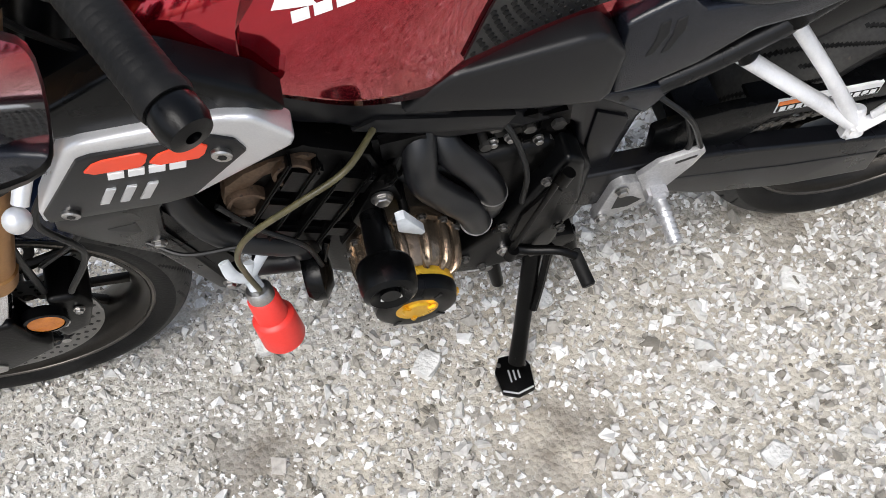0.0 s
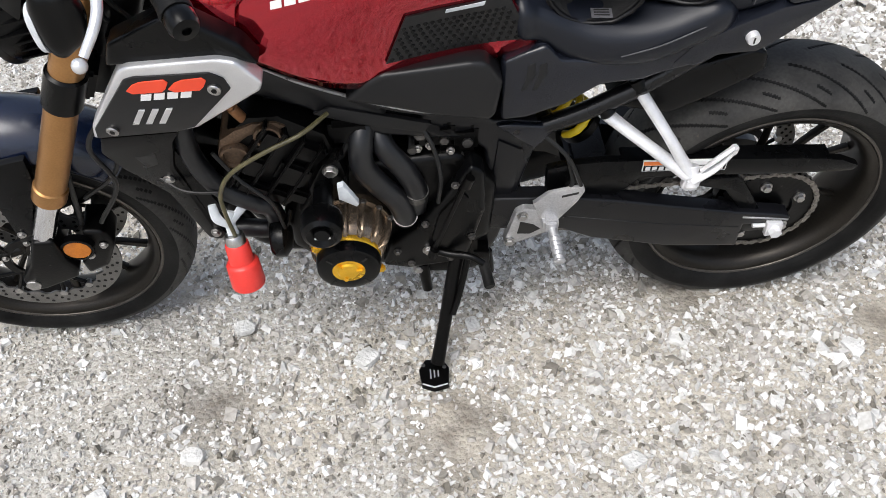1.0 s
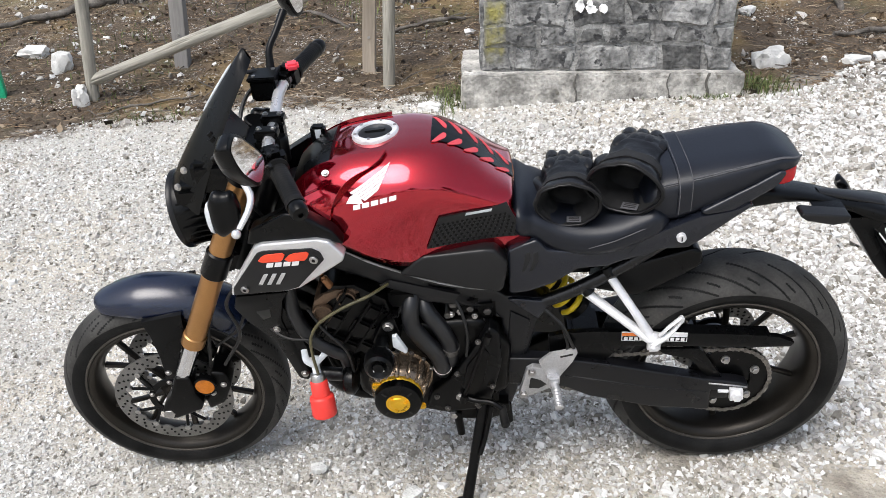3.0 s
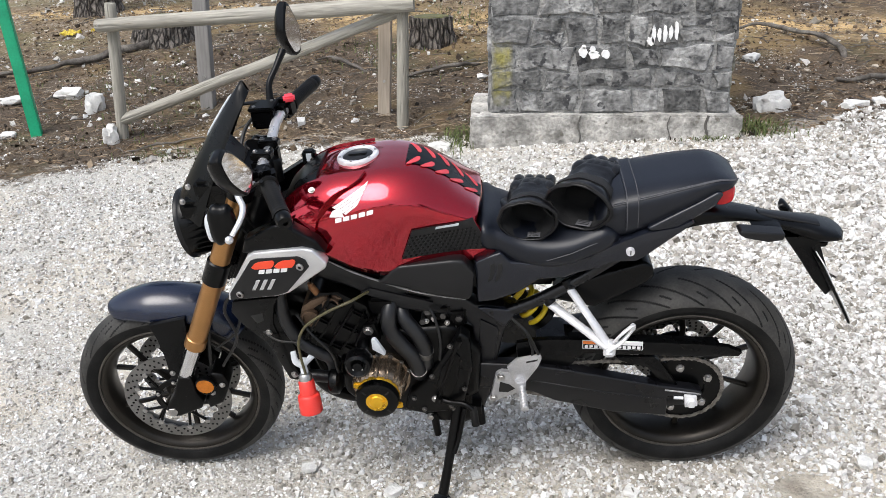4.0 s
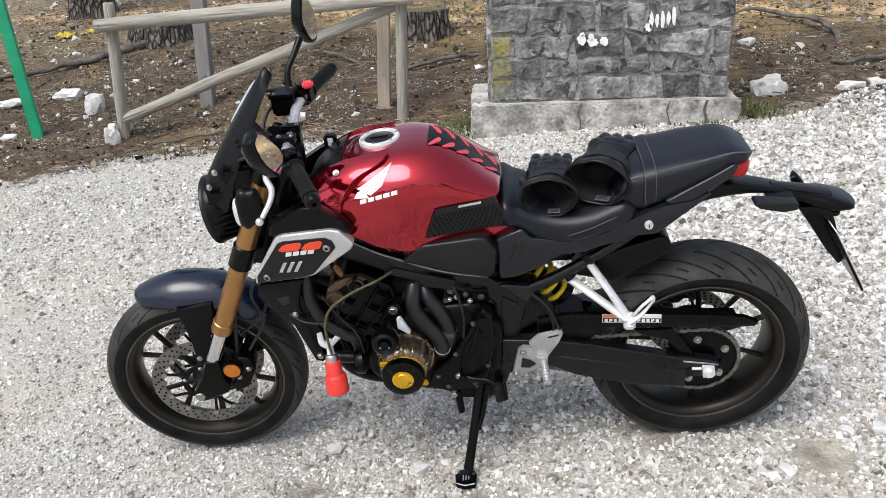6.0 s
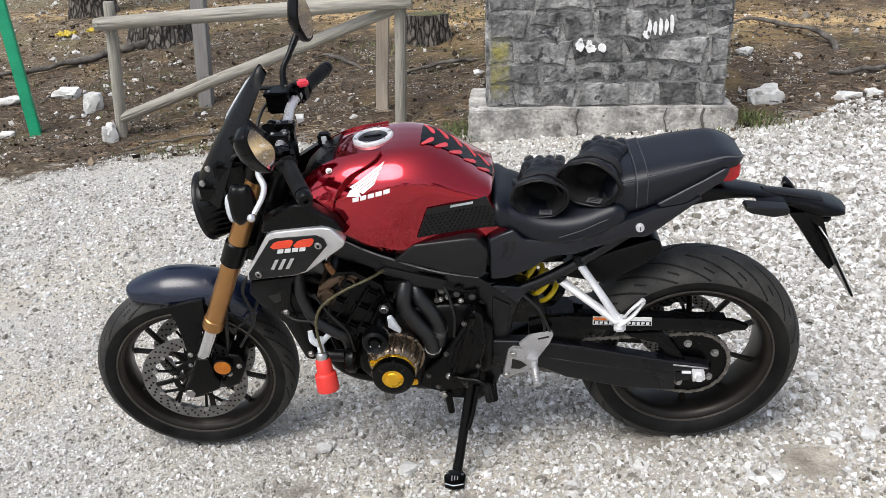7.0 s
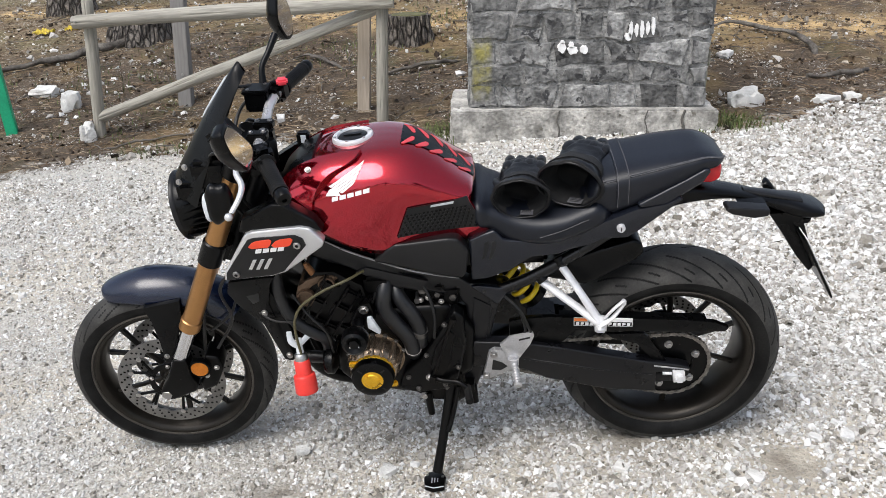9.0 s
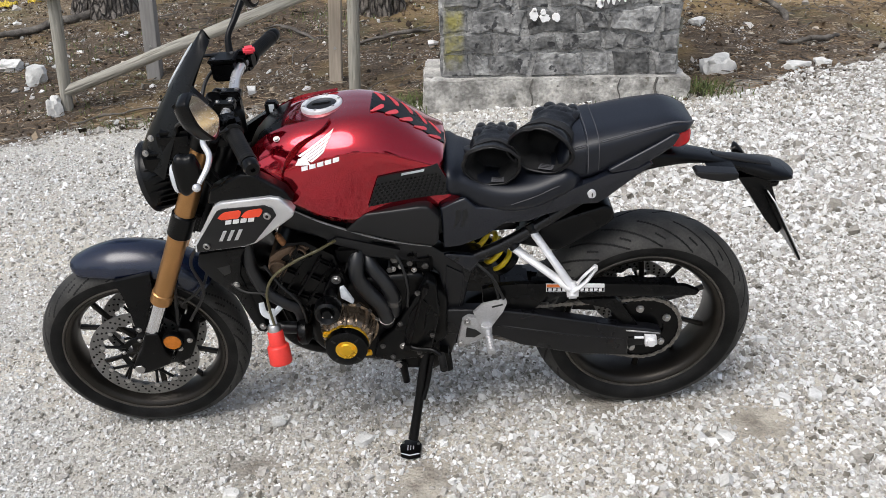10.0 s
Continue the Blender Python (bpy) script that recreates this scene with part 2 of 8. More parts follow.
def tilt_panel(bm, fn):
    """Moves the y of every point by fn(x, z), so that a flat plate follows a bent side."""
    for v in bm.verts:
        v.co.y += fn(v.co.x, v.co.z)
    return bm


def box(cx, cy, cz, sx, sy, sz, bevel=0.003, m=None):
    bm = bmesh.new()
    bmesh.ops.create_cube(bm, size=1)
    moved(bm, Matrix.Diagonal((sx, sy, sz, 1)))
    if bevel:
        bmesh.ops.bevel(bm, geom=bm.edges[:], offset=bevel, segments=2, affect="EDGES", clamp_overlap=True)
    if m is not None:
        moved(bm, m)
    return moved(bm, Matrix.Translation((cx, cy, cz)))


def smooth_at(xs, ys, x):
    """A smooth curve through (xs, ys), read at x."""
    xs, ys = np.asarray(xs, float), np.asarray(ys, float)
    k = np.gradient(ys, xs)
    x = np.clip(x, xs[0], xs[-1])
    i = np.clip(np.searchsorted(xs, x, side="right") - 1, 0, len(xs) - 2)
    h = xs[i + 1] - xs[i]
    s = (x - xs[i]) / h
    return (2 * s**3 - 3 * s**2 + 1) * ys[i] + (s**3 - 2 * s**2 + s) * h * k[i] + (-2 * s**3 + 3 * s**2) * ys[i + 1] + (s**3 - s**2) * h * k[i + 1]


def loft(stations, n=40, ring=36, power=2.6, caps=True):
    """A skin over upright rings along x. stations: rows of x, bottom z, top z, half width, middle y."""
    st = np.array(stations, float)
    xs = np.linspace(st[0, 0], st[-1, 0], n)
    a = np.linspace(0, 2 * np.pi, ring, endpoint=False)
    cy, sy = np.sign(np.cos(a)) * np.abs(np.cos(a)) ** (2 / power), np.sign(np.sin(a)) * np.abs(np.sin(a)) ** (2 / power)
    rows = []
    for x in xs:
        zb, zt, w, yc = (smooth_at(st[:, 0], st[:, k], x) for k in (1, 2, 3, 4))
        rows.append(np.stack([np.full(ring, x), yc + w * cy, (zb + zt) / 2 + (zt - zb) / 2 * sy], -1))
    return grid(np.array(rows), close_v=True, caps=caps)


def both(fn):
    """Calls fn for the side that faces -y and for the other one."""
    return [fn(-1), fn(1)]


def flip(bm):
    """The mirror image on the other side."""
    for v in bm.verts:
        v.co.y = -v.co.y
    bmesh.ops.reverse_faces(bm, faces=bm.faces)
    return bm


# ---- ground ----
def rise(x, y):
    """Height of the ground over the gravel's own plane: flat to the fence, then a bank."""
    y = np.asarray(y, float)
    x = np.asarray(x, float)
    start = 4.2 + 0.9 * np.clip((x - 1.6) / 2.5, 0, 1)
    s = np.clip(y - start, 0, None)
    bank = np.minimum(0.17 * s, 0.65) + 0.05 * np.clip(s - 3.8, 0, None)
    far = np.clip((np.abs(x) + np.abs(y) - 40) / 60, 0, 1)
    return bank * (1 - far) + 1.8 * far


def bumps(x, y, k=1.0):
    return np.array([0.012 * k * noise.noise((a * 0.9, b * 0.9, 0)) + 0.006 * k * noise.noise((a * 3.1, b * 3.1, 5)) for a, b in zip(np.ravel(x), np.ravel(y))]).reshape(np.shape(x))


def litter(x, y):
    """Over 0 where pine litter covers the ground, under 0 where gravel does."""
    edge = np.interp(x, [-8, -3.6, -2.6, -1.2, 0, 1.9, 2.6, 4.0, 6.0], [1.2, 3.0, 3.65, 3.8, 3.78, 3.58, 3.8, 4.75, 6.8])
    return y - edge


def spot(x, y, lift=0.0):
    """World place of a point over the ground."""
    return SLOPE @ Vector((x, y, float(rise(x, y)) + lift))


def ground_material():
    m = bpy.data.materials.new("gravel_and_pine_litter")
    m.use_nodes = True
    nt = m.node_tree
    n, link = nt.nodes, nt.links.new
    p = n["Principled BSDF"]
    p.inputs["Roughness"].default_value = 0.9
    p.inputs["Specular IOR Level"].default_value = 0.25
    co, geo = n.new("ShaderNodeTexCoord"), n.new("ShaderNodeAttribute")
    geo.attribute_name = "litter"

    def noise_tex(scale, detail=5, rough=0.6):
        t = n.new("ShaderNodeTexNoise")
        t.inputs["Scale"].default_value, t.inputs["Detail"].default_value, t.inputs["Roughness"].default_value = scale, detail, rough
        link(co.outputs["Object"], t.inputs["Vector"])
        return t.outputs[0]

    def ramp(src, stops):
        r = n.new("ShaderNodeValToRGB")
        while len(r.color_ramp.elements) < len(stops):
            r.color_ramp.elements.new(0.5)
        for e, (pos, col) in zip(r.color_ramp.elements, stops):
            e.position, e.color = pos, (*col, 1)
        link(src, r.inputs[0])
        return r.outputs[0]

    def mix(f, a, b, kind="MIX"):
        x = n.new("ShaderNodeMix")
        x.data_type, x.blend_type = "RGBA", kind
        for s, v in ((0, f), (6, a), (7, b)):
            if isinstance(v, (int, float)):
                x.inputs[s].default_value = v
            elif isinstance(v, tuple):
                x.inputs[s].default_value = (*v, 1)
            else:
                link(v, x.inputs[s])
        return x.outputs[2]

    cells = n.new("ShaderNodeTexVoronoi")
    cells.inputs["Scale"].default_value = 95
    link(co.outputs["Object"], cells.inputs["Vector"])
    cells2 = n.new("ShaderNodeTexVoronoi")
    cells2.inputs["Scale"].default_value = 170
    link(co.outputs["Object"], cells2.inputs["Vector"])
    sep = n.new("ShaderNodeSeparateColor")
    link(cells.outputs["Color"], sep.inputs[0])
    sep2 = n.new("ShaderNodeSeparateColor")
    link(cells2.outputs["Color"], sep2.inputs[0])
    stones = ramp(sep.outputs[0], [(0.0, (0.28, 0.26, 0.225)), (0.15, (0.42, 0.405, 0.37)), (0.6, (0.56, 0.55, 0.525)), (1.0, (0.78, 0.777, 0.76))])
    grit = ramp(sep2.outputs[0], [(0.0, (0.22, 0.205, 0.18)), (0.25, (0.42, 0.405, 0.375)), (0.7, (0.58, 0.57, 0.54)), (1.0, (0.78, 0.775, 0.76))])
    dust = ramp(noise_tex(420, 3, 0.6), [(0.3, (0.2, 0.19, 0.17)), (0.55, (0.43, 0.415, 0.38)), (0.75, (0.66, 0.65, 0.62))])
    gravel = mix(0.35, mix(0.5, stones, grit), dust)
    gravel = mix(1.0, gravel, (0.99, 0.985, 0.965), "MULTIPLY")
    sandy = ramp(noise_tex(1.3), [(0.42, (0, 0, 0)), (0.68, (1, 1, 1))])
    gravel = mix(sandy, gravel, mix(0.35, (0.56, 0.5, 0.4), gravel))
    gravel = mix(ramp(noise_tex(4.0), [(0.52, (0, 0, 0)), (0.78, (0.6, 0.6, 0.6))]), gravel, (0.3, 0.25, 0.185))
    needles = ramp(noise_tex(38, 8, 0.75), [(0.3, (0.01, 0.008, 0.006)), (0.47, (0.055, 0.042, 0.03)), (0.6, (0.15, 0.115, 0.082)), (0.74, (0.38, 0.33, 0.265))])
    earth = ramp(noise_tex(6, 6), [(0.35, (0.04, 0.029, 0.021)), (0.65, (0.165, 0.128, 0.092))])
    floor = mix(0.35, needles, earth)
    # golden patches that stand in for dappled sunlight on the litter
    dry = ramp(noise_tex(0.8, 3), [(0.52, (0, 0, 0)), (0.62, (0.8, 0.8, 0.8))])
    floor = mix(dry, floor, mix(0.5, (0.36, 0.25, 0.11), needles))
    moss = ramp(noise_tex(1.7, 5), [(0.56, (0, 0, 0)), (0.68, (0.7, 0.7, 0.7))])
    floor = mix(moss, floor, mix(0.5, (0.09, 0.1, 0.035), needles))
    # open ground farther back: dry grass, moss, earth; its sunlight is in the colours
    sunlit_floor = ramp(noise_tex(22, 8, 0.72), [(0.3, (0.05, 0.04, 0.028)), (0.48, (0.17, 0.13, 0.085)), (0.62, (0.32, 0.262, 0.185)), (0.8, (0.52, 0.46, 0.36))])
    sunlit_floor = mix(ramp(noise_tex(0.9, 4), [(0.47, (0, 0, 0)), (0.6, (0.6, 0.6, 0.6))]), sunlit_floor, mix(0.5, (0.16, 0.17, 0.06), sunlit_floor))

    def band(a, b, wobble, scale):
        """1 past a stretch of the litter's own distance, with an uneven rim."""
        span, w, add = n.new("ShaderNodeMapRange"), n.new("ShaderNodeMath"), n.new("ShaderNodeMath")
        w.operation, w.inputs[1].default_value = "MULTIPLY_ADD", wobble * 4
        w.inputs[2].default_value = -wobble * 2
        link(noise_tex(scale, 6, 0.65), w.inputs[0])
        add.operation = "ADD"
        link(geo.outputs["Fac"], add.inputs[0])
        link(w.outputs[0], add.inputs[1])
        span.inputs["From Min"].default_value, span.inputs["From Max"].default_value = a, b
        link(add.outputs[0], span.inputs[0])
        return span.outputs[0]

    floor = mix(band(3.4, 5.0, 0.9, 1.3), floor, sunlit_floor)
    # golden band on the bank: sunlight on the litter, painted in as colour
    sun_band, soil = n.new("ShaderNodeAttribute"), n.new("ShaderNodeAttribute")
    sun_band.attribute_name, soil.attribute_name = "sun_band", "soil"
    sun_flecks = ramp(noise_tex(3.5, 7, 0.7), [(0.4, (0, 0, 0)), (0.55, (1, 1, 1))])
    floor = mix(mix(1.0, sun_flecks, sun_band.outputs["Fac"], "MULTIPLY"), floor, mix(0.28, (0.74, 0.52, 0.25), needles))
    gravel = mix(mix(1.0, ramp(noise_tex(7, 7, 0.7), [(0.35, (0, 0, 0)), (0.55, (0.85, 0.85, 0.85))]), soil.outputs["Fac"], "MULTIPLY"), gravel, mix(0.5, (0.17, 0.15, 0.125), needles))
    chips = ramp(sep.outputs[1], [(0.9, (0, 0, 0)), (0.91, (1, 1, 1))])
    scatter = ramp(noise_tex(2.4, 3), [(0.5, (0, 0, 0)), (0.62, (1, 1, 1))])
    floor = mix(mix(1.0, chips, scatter, "MULTIPLY"), floor, stones)
    edge = n.new("ShaderNodeMath")
    edge.operation = "ADD"
    link(geo.outputs["Fac"], edge.inputs[0])
    wob = n.new("ShaderNodeMapRange")
    wob.inputs["From Min"].default_value, wob.inputs["From Max"].default_value = 0.3, 0.7
    wob.inputs["To Min"].default_value, wob.inputs["To Max"].default_value = -0.45, 0.45
    link(noise_tex(5, 8, 0.7), wob.inputs[0])
    link(wob.outputs[0], edge.inputs[1])
    which = ramp(edge.outputs[0], [(0.0, (0, 0, 0)), (0.3, (1, 1, 1))])
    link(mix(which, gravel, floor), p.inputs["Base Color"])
    hgt = n.new("ShaderNodeMath")
    hgt.operation = "ADD"
    link(noise_tex(60, 6, 0.7), hgt.inputs[0])
    inv = n.new("ShaderNodeMath")
    inv.operation = "MULTIPLY"
    inv.inputs[1].default_value = -0.7
    link(cells.outputs["Distance"], inv.inputs[0])
    link(inv.outputs[0], hgt.inputs[1])
    bp = n.new("ShaderNodeBump")
    bp.inputs["Strength"].default_value, bp.inputs["Distance"].default_value = 0.8, 0.008
    link(hgt.outputs[0], bp.inputs["Height"])
    link(bp.outputs[0], p.inputs["Normal"])
    return m


def axis_line(near0, near1, step, far0, far1, count):
    a = np.arange(near0, near1 + 1e-6, step)
    g = np.geomspace(step, far1 - near1, count)
    h = np.geomspace(step, near0 - far0, count)
    return np.concatenate([(near0 - h)[::-1], a, near1 + g])


gx, gy = axis_line(-7, 6, 0.07, -400, 400, 34), axis_line(-3, 11, 0.07, -400, 400, 34)
XX, YY = np.meshgrid(gx, gy, indexing="ij")
ZZ = rise(XX, YY) + bumps(XX, YY) * np.clip(1 + litter(XX, YY), 1, 3)
flat = np.stack([XX, YY, ZZ], -1)
turn = np.array(SLOPE.to_3x3())
ground_me = bpy.data.meshes.new("ground")
nx, ny = XX.shape
ii = np.arange(nx * ny).reshape(nx, ny)
ground_me.from_pydata((flat.reshape(-1, 3) @ turn.T).tolist(), [], np.stack([ii[:-1, :-1], ii[1:, :-1], ii[1:, 1:], ii[:-1, 1:]], -1).reshape(-1, 4).tolist())
att = ground_me.attributes.new("litter", "FLOAT", "POINT")
att.data.foreach_set("value", np.clip(litter(XX, YY), -3, 30).ravel().astype(np.float32))
# course of the sunlit band that is painted into the litter
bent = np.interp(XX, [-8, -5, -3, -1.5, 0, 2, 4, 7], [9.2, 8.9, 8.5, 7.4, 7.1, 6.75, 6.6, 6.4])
for label, values in (("sun_band", np.exp(-(((YY - bent) / 0.4) ** 2))), ("soil", np.maximum(np.clip((XX - 1.7) / 0.9, 0, 1) * np.clip((YY - 2.9) / 0.8, 0, 1), sum(np.exp(-((XX - x) ** 2 + (YY - y) ** 2) / r ** 2) for x, y, r in ((0.07, -0.40, 0.11), (-0.43, -0.28, 0.09), (0.62, -0.05, 0.12), (1.05, -0.2, 0.1)))))):
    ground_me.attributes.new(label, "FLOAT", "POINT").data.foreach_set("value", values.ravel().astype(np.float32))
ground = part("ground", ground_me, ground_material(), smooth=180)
tagged(ground, "pale limestone gravel running into brown pine litter", "ground", kind="structure")


def stone_material(name, stops, rough=0.85):
    m = bpy.data.materials.new(name)
    m.use_nodes = True
    nt = m.node_tree
    n, link = nt.nodes, nt.links.new
    p = n["Principled BSDF"]
    p.inputs["Roughness"].default_value, p.inputs["Specular IOR Level"].default_value = rough, 0.3
    geo, ramp = n.new("ShaderNodeNewGeometry"), n.new("ShaderNodeValToRGB")
    while len(ramp.color_ramp.elements) < len(stops):
        ramp.color_ramp.elements.new(0.5)
    for e, (pos, col) in zip(ramp.color_ramp.elements, stops):
        e.position, e.color = pos, (*col, 1)
    link(geo.outputs["Random Per Island"], ramp.inputs[0])
    co, t, mix = n.new("ShaderNodeTexCoord"), n.new("ShaderNodeTexNoise"), n.new("ShaderNodeMix")
    t.inputs["Scale"].default_value, t.inputs["Detail"].default_value = 90, 5
    link(co.outputs["Object"], t.inputs["Vector"])
    mix.data_type, mix.blend_type = "RGBA", "OVERLAY"
    mix.inputs[0].default_value = 0.5
    link(ramp.outputs[0], mix.inputs[6])
    link(t.outputs[0], mix.inputs[7])
    link(mix.outputs[2], p.inputs["Base Color"])
    return m


GRAVEL = stone_material("limestone_chips", [(0.0, (0.15, 0.136, 0.112)), (0.1, (0.29, 0.272, 0.238)), (0.3, (0.43, 0.407, 0.377)), (0.62, (0.57, 0.563, 0.54)), (0.85, (0.71, 0.706, 0.69)), (1.0, (0.85, 0.848, 0.84))])
NEEDLE = stone_material("pine_needles", [(0.0, (0.05, 0.034, 0.022)), (0.45, (0.17, 0.115, 0.07)), (0.8, (0.26, 0.19, 0.125)), (1.0, (0.4, 0.34, 0.25))])


def scatter_stones(name, xy, size, rng, sink=0.16, tilt=0.4):
    """Angular broken chips bedded in the ground, in one mesh; the underside lies in the earth and stays open."""
    n = len(xy)
    base = np.array([[-1, -1, -1], [1, -1, -1], [1, 1, -1], [-1, 1, -1], [-1, -1, 1], [1, -1, 1], [1, 1, 1], [-1, 1, 1]]) * 0.5
    base[4:, :2] *= 0.72
    faces = np.array([[0, 1, 5, 4], [1, 2, 6, 5], [2, 3, 7, 6], [3, 0, 4, 7], [4, 5, 6, 7]])
    v = base[None] * (1 + rng.uniform(-0.45, 0.3, (n, 8, 1))) + rng.uniform(-0.2, 0.2, (n, 8, 3))
    v *= np.stack([rng.uniform(0.85, 1.45, n), rng.uniform(0.6, 1.05, n), rng.uniform(0.55, 1.05, n)], -1)[:, None, :]
    for a, b, ang in ((1, 2, rng.normal(0, tilt, n)), (0, 2, rng.normal(0, tilt, n)), (0, 1, rng.uniform(0, 2 * np.pi, n))):
        c, d = np.cos(ang)[:, None], np.sin(ang)[:, None]
        p, q = v[..., a].copy(), v[..., b].copy()
        v[..., a], v[..., b] = c * p - d * q, d * p + c * q
    v *= size[:, None, None]
    z = rise(xy[:, 0], xy[:, 1]) + bumps(xy[:, 0], xy[:, 1]) * np.clip(1 + litter(xy[:, 0], xy[:, 1]), 1, 3)
    v += np.stack([xy[:, 0], xy[:, 1], z + size * (0.36 - sink)], -1)[:, None]
    quads = (faces[None] + 8 * np.arange(n)[:, None, None]).reshape(-1, 4)
    me = bpy.data.meshes.new(name)
    me.from_pydata((v.reshape(-1, 3) @ turn.T).tolist(), [], quads.tolist())
    return me


def coarser(xy):
    """The gravel is fine and trodden on one side, coarse and loose on the other."""
    return np.interp(xy[:, 0] + 0.35 * xy[:, 1] * (xy[:, 1] < 0), [-1.8, -0.7, 0.3, 1.6], [0.66, 0.8, 1.02, 1.16])


rng, loose = np.random.default_rng(7), np.random.default_rng(8)


def spread(n, x0, x1, y0, y1):
    """Points strewn over a stretch, thinning out across its rim."""
    return np.stack([rng.uniform(x0, x1, n), rng.uniform(y0, y1, n)], -1) + loose.normal(0, 0.14, (n, 2))


def on_gravel(p):
    return p[litter(p[:, 0], p[:, 1]) + 0.5 * np.array([noise.noise((x * 1.6, y * 1.6, 3)) for x, y in p]) < 0.12]


DIRT = [(0.07, -0.40, 0.085), (-0.43, -0.28, 0.06), (0.62, -0.05, 0.1), (1.05, -0.2, 0.08)]  # brown earth showing through


def patches(p, keep):
    """Thins stones out where fine grit shows."""
    n = np.array([noise.noise((x * 1.1, y * 1.1, 21)) + 0.6 * noise.noise((x * 4.2, y * 4.2, 33)) for x, y in p])
    for x, y, r in DIRT:
        n -= 2.3 * np.exp(-((p[:, 0] - x) ** 2 + (p[:, 1] - y) ** 2) / r ** 2)
    return p[n + rng.normal(0, 0.35, len(p)) > keep]


fine = patches(on_gravel(np.concatenate([spread(104000, -1.75, 2.15, -1.05, 1.25), spread(9000, -2.4, 3.0, -1.6, 1.25)])), -0.95)
sizes = np.clip(rng.lognormal(math.log(0.0068), 0.45, len(fine)), 0.0038, 0.026) * coarser(fine)
big = sizes > 0.0085
gravel = part("gravel", scatter_stones("gravel", fine[big], sizes[big], rng), GRAVEL, smooth=0)
grit = part("gravel", scatter_stones("grit", fine[~big], sizes[~big], rng, tilt=0.6), GRAVEL, smooth=0)
tagged(grit, "fine pale limestone grit between the larger chips", "gravel", kind="stuff")
tagged(gravel, "loose pale crushed limestone gravel chips on the ground", "gravel", kind="stuff")
fine = patches(on_gravel(np.concatenate([spread(52000, -3.0, 3.2, 1.15, 3.0), spread(26000, -4.2, 4.2, 2.8, 4.6), spread(3500, -3.6, -1.7, -0.8, 1.15), spread(5500, 2.1, 4.4, -0.6, 1.3), spread(6000, 1.9, 6.5, 3.2, 6.5)])), -0.9)
sizes = np.clip(rng.lognormal(math.log(0.0108), 0.45, len(fine)), 0.006, 0.038) * coarser(fine)
far_gravel = part("gravel", scatter_stones("far_gravel", fine, sizes, rng), GRAVEL, smooth=0)
tagged(far_gravel, "loose pale crushed limestone gravel running to the litter", "gravel", kind="stuff")
coarse = np.concatenate([spread(5600, -6.5, 5.5, 3.2, 10.5), spread(2200, -9, 7, 10.5, 16)])
coarse = coarse[(litter(coarse[:, 0], coarse[:, 1]) > -0.1) & (np.array([noise.noise((x * 0.8, y * 0.8, 9)) for x, y in coarse]) > -0.12)]
rubble = part("rubble", scatter_stones("rubble", coarse, np.clip(rng.lognormal(math.log(0.0155), 0.6, len(coarse)), 0.006, 0.075), rng, 0.18, 0.6), GRAVEL, smooth=0)
tagged(rubble, "scattered white limestone rubble among the pine litter", "stones", kind="stuff")


DEBRIS = stone_material("bark_and_cone_litter", [(0.0, (0.02, 0.015, 0.011)), (0.4, (0.07, 0.05, 0.034)), (0.75, (0.16, 0.115, 0.075)), (0.93, (0.3, 0.24, 0.17)), (1.0, (0.5, 0.46, 0.4))])
crumbs = np.concatenate([spread(9000, -5.5, 4.5, 3.4, 8.5), spread(3000, -7, 6, 8.5, 13)])
crumbs = crumbs[(litter(crumbs[:, 0], crumbs[:, 1]) > -0.05) & (np.array([noise.noise((x * 1.3, y * 1.3, 17)) for x, y in crumbs]) > -0.25)]
debris = part("bark_litter", scatter_stones("bark_litter", crumbs, np.clip(rng.lognormal(math.log(0.015), 0.5, len(crumbs)), 0.006, 0.05), rng, 0.2, 0.7), DEBRIS, smooth=0)
tagged(debris, "crumbs of dark bark and cones among the needles", "litter", kind="stuff")


def scatter_needles(name, xy, rng):
    """Thin bent slivers of fallen needles, in one mesh."""
    n = len(xy)
    a, ln, w = rng.uniform(0, 2 * np.pi, n), rng.uniform(0.05, 0.13, n), rng.uniform(0.0012, 0.0028, n)
    d, q = np.stack([np.cos(a), np.sin(a)], -1), np.stack([-np.sin(a), np.cos(a)], -1)
    z = rise(xy[:, 0], xy[:, 1]) + bumps(xy[:, 0], xy[:, 1]) * np.clip(1 + litter(xy[:, 0], xy[:, 1]), 1, 3)
    rows = []
    for k, (t, up) in enumerate([(-0.5, 0.006), (0.0, 0.014), (0.5, 0.004)]):
        c = xy + d * (t * ln)[:, None]
        lift = z + up + rng.uniform(0, 0.012, n)
        for s in (-1, 1):
            rows.append(np.concatenate([c + q * (s * w)[:, None], lift[:, None]], 1))
        rows.append(np.concatenate([c, (lift + w * 1.6)[:, None]], 1))
    v = np.stack(rows, 1)
    faces = []
    for k in (0, 3):
        faces += [[k, k + 3, k + 5, k + 2], [k + 1, k + 2, k + 5, k + 4], [k, k + 1, k + 4, k + 3]]
    quads = (np.array(faces)[None] + 9 * np.arange(n)[:, None, None]).reshape(-1, 4)
    me = bpy.data.meshes.new(name)
    me.from_pydata((v.reshape(-1, 3) @ turn.T).tolist(), [], quads.tolist())
    return me


bed = np.concatenate([spread(17000, -6.5, 5.0, 3.3, 9.5), spread(5000, -8, 6.5, 9.5, 15)])
bed = bed[(litter(bed[:, 0], bed[:, 1]) + 0.5 * np.array([noise.noise((x * 1.6, y * 1.6, 3)) for x, y in bed]) > 0.1)]
needles = part("pine_needles", scatter_needles("pine_needles", bed, rng), NEEDLE, smooth=0)
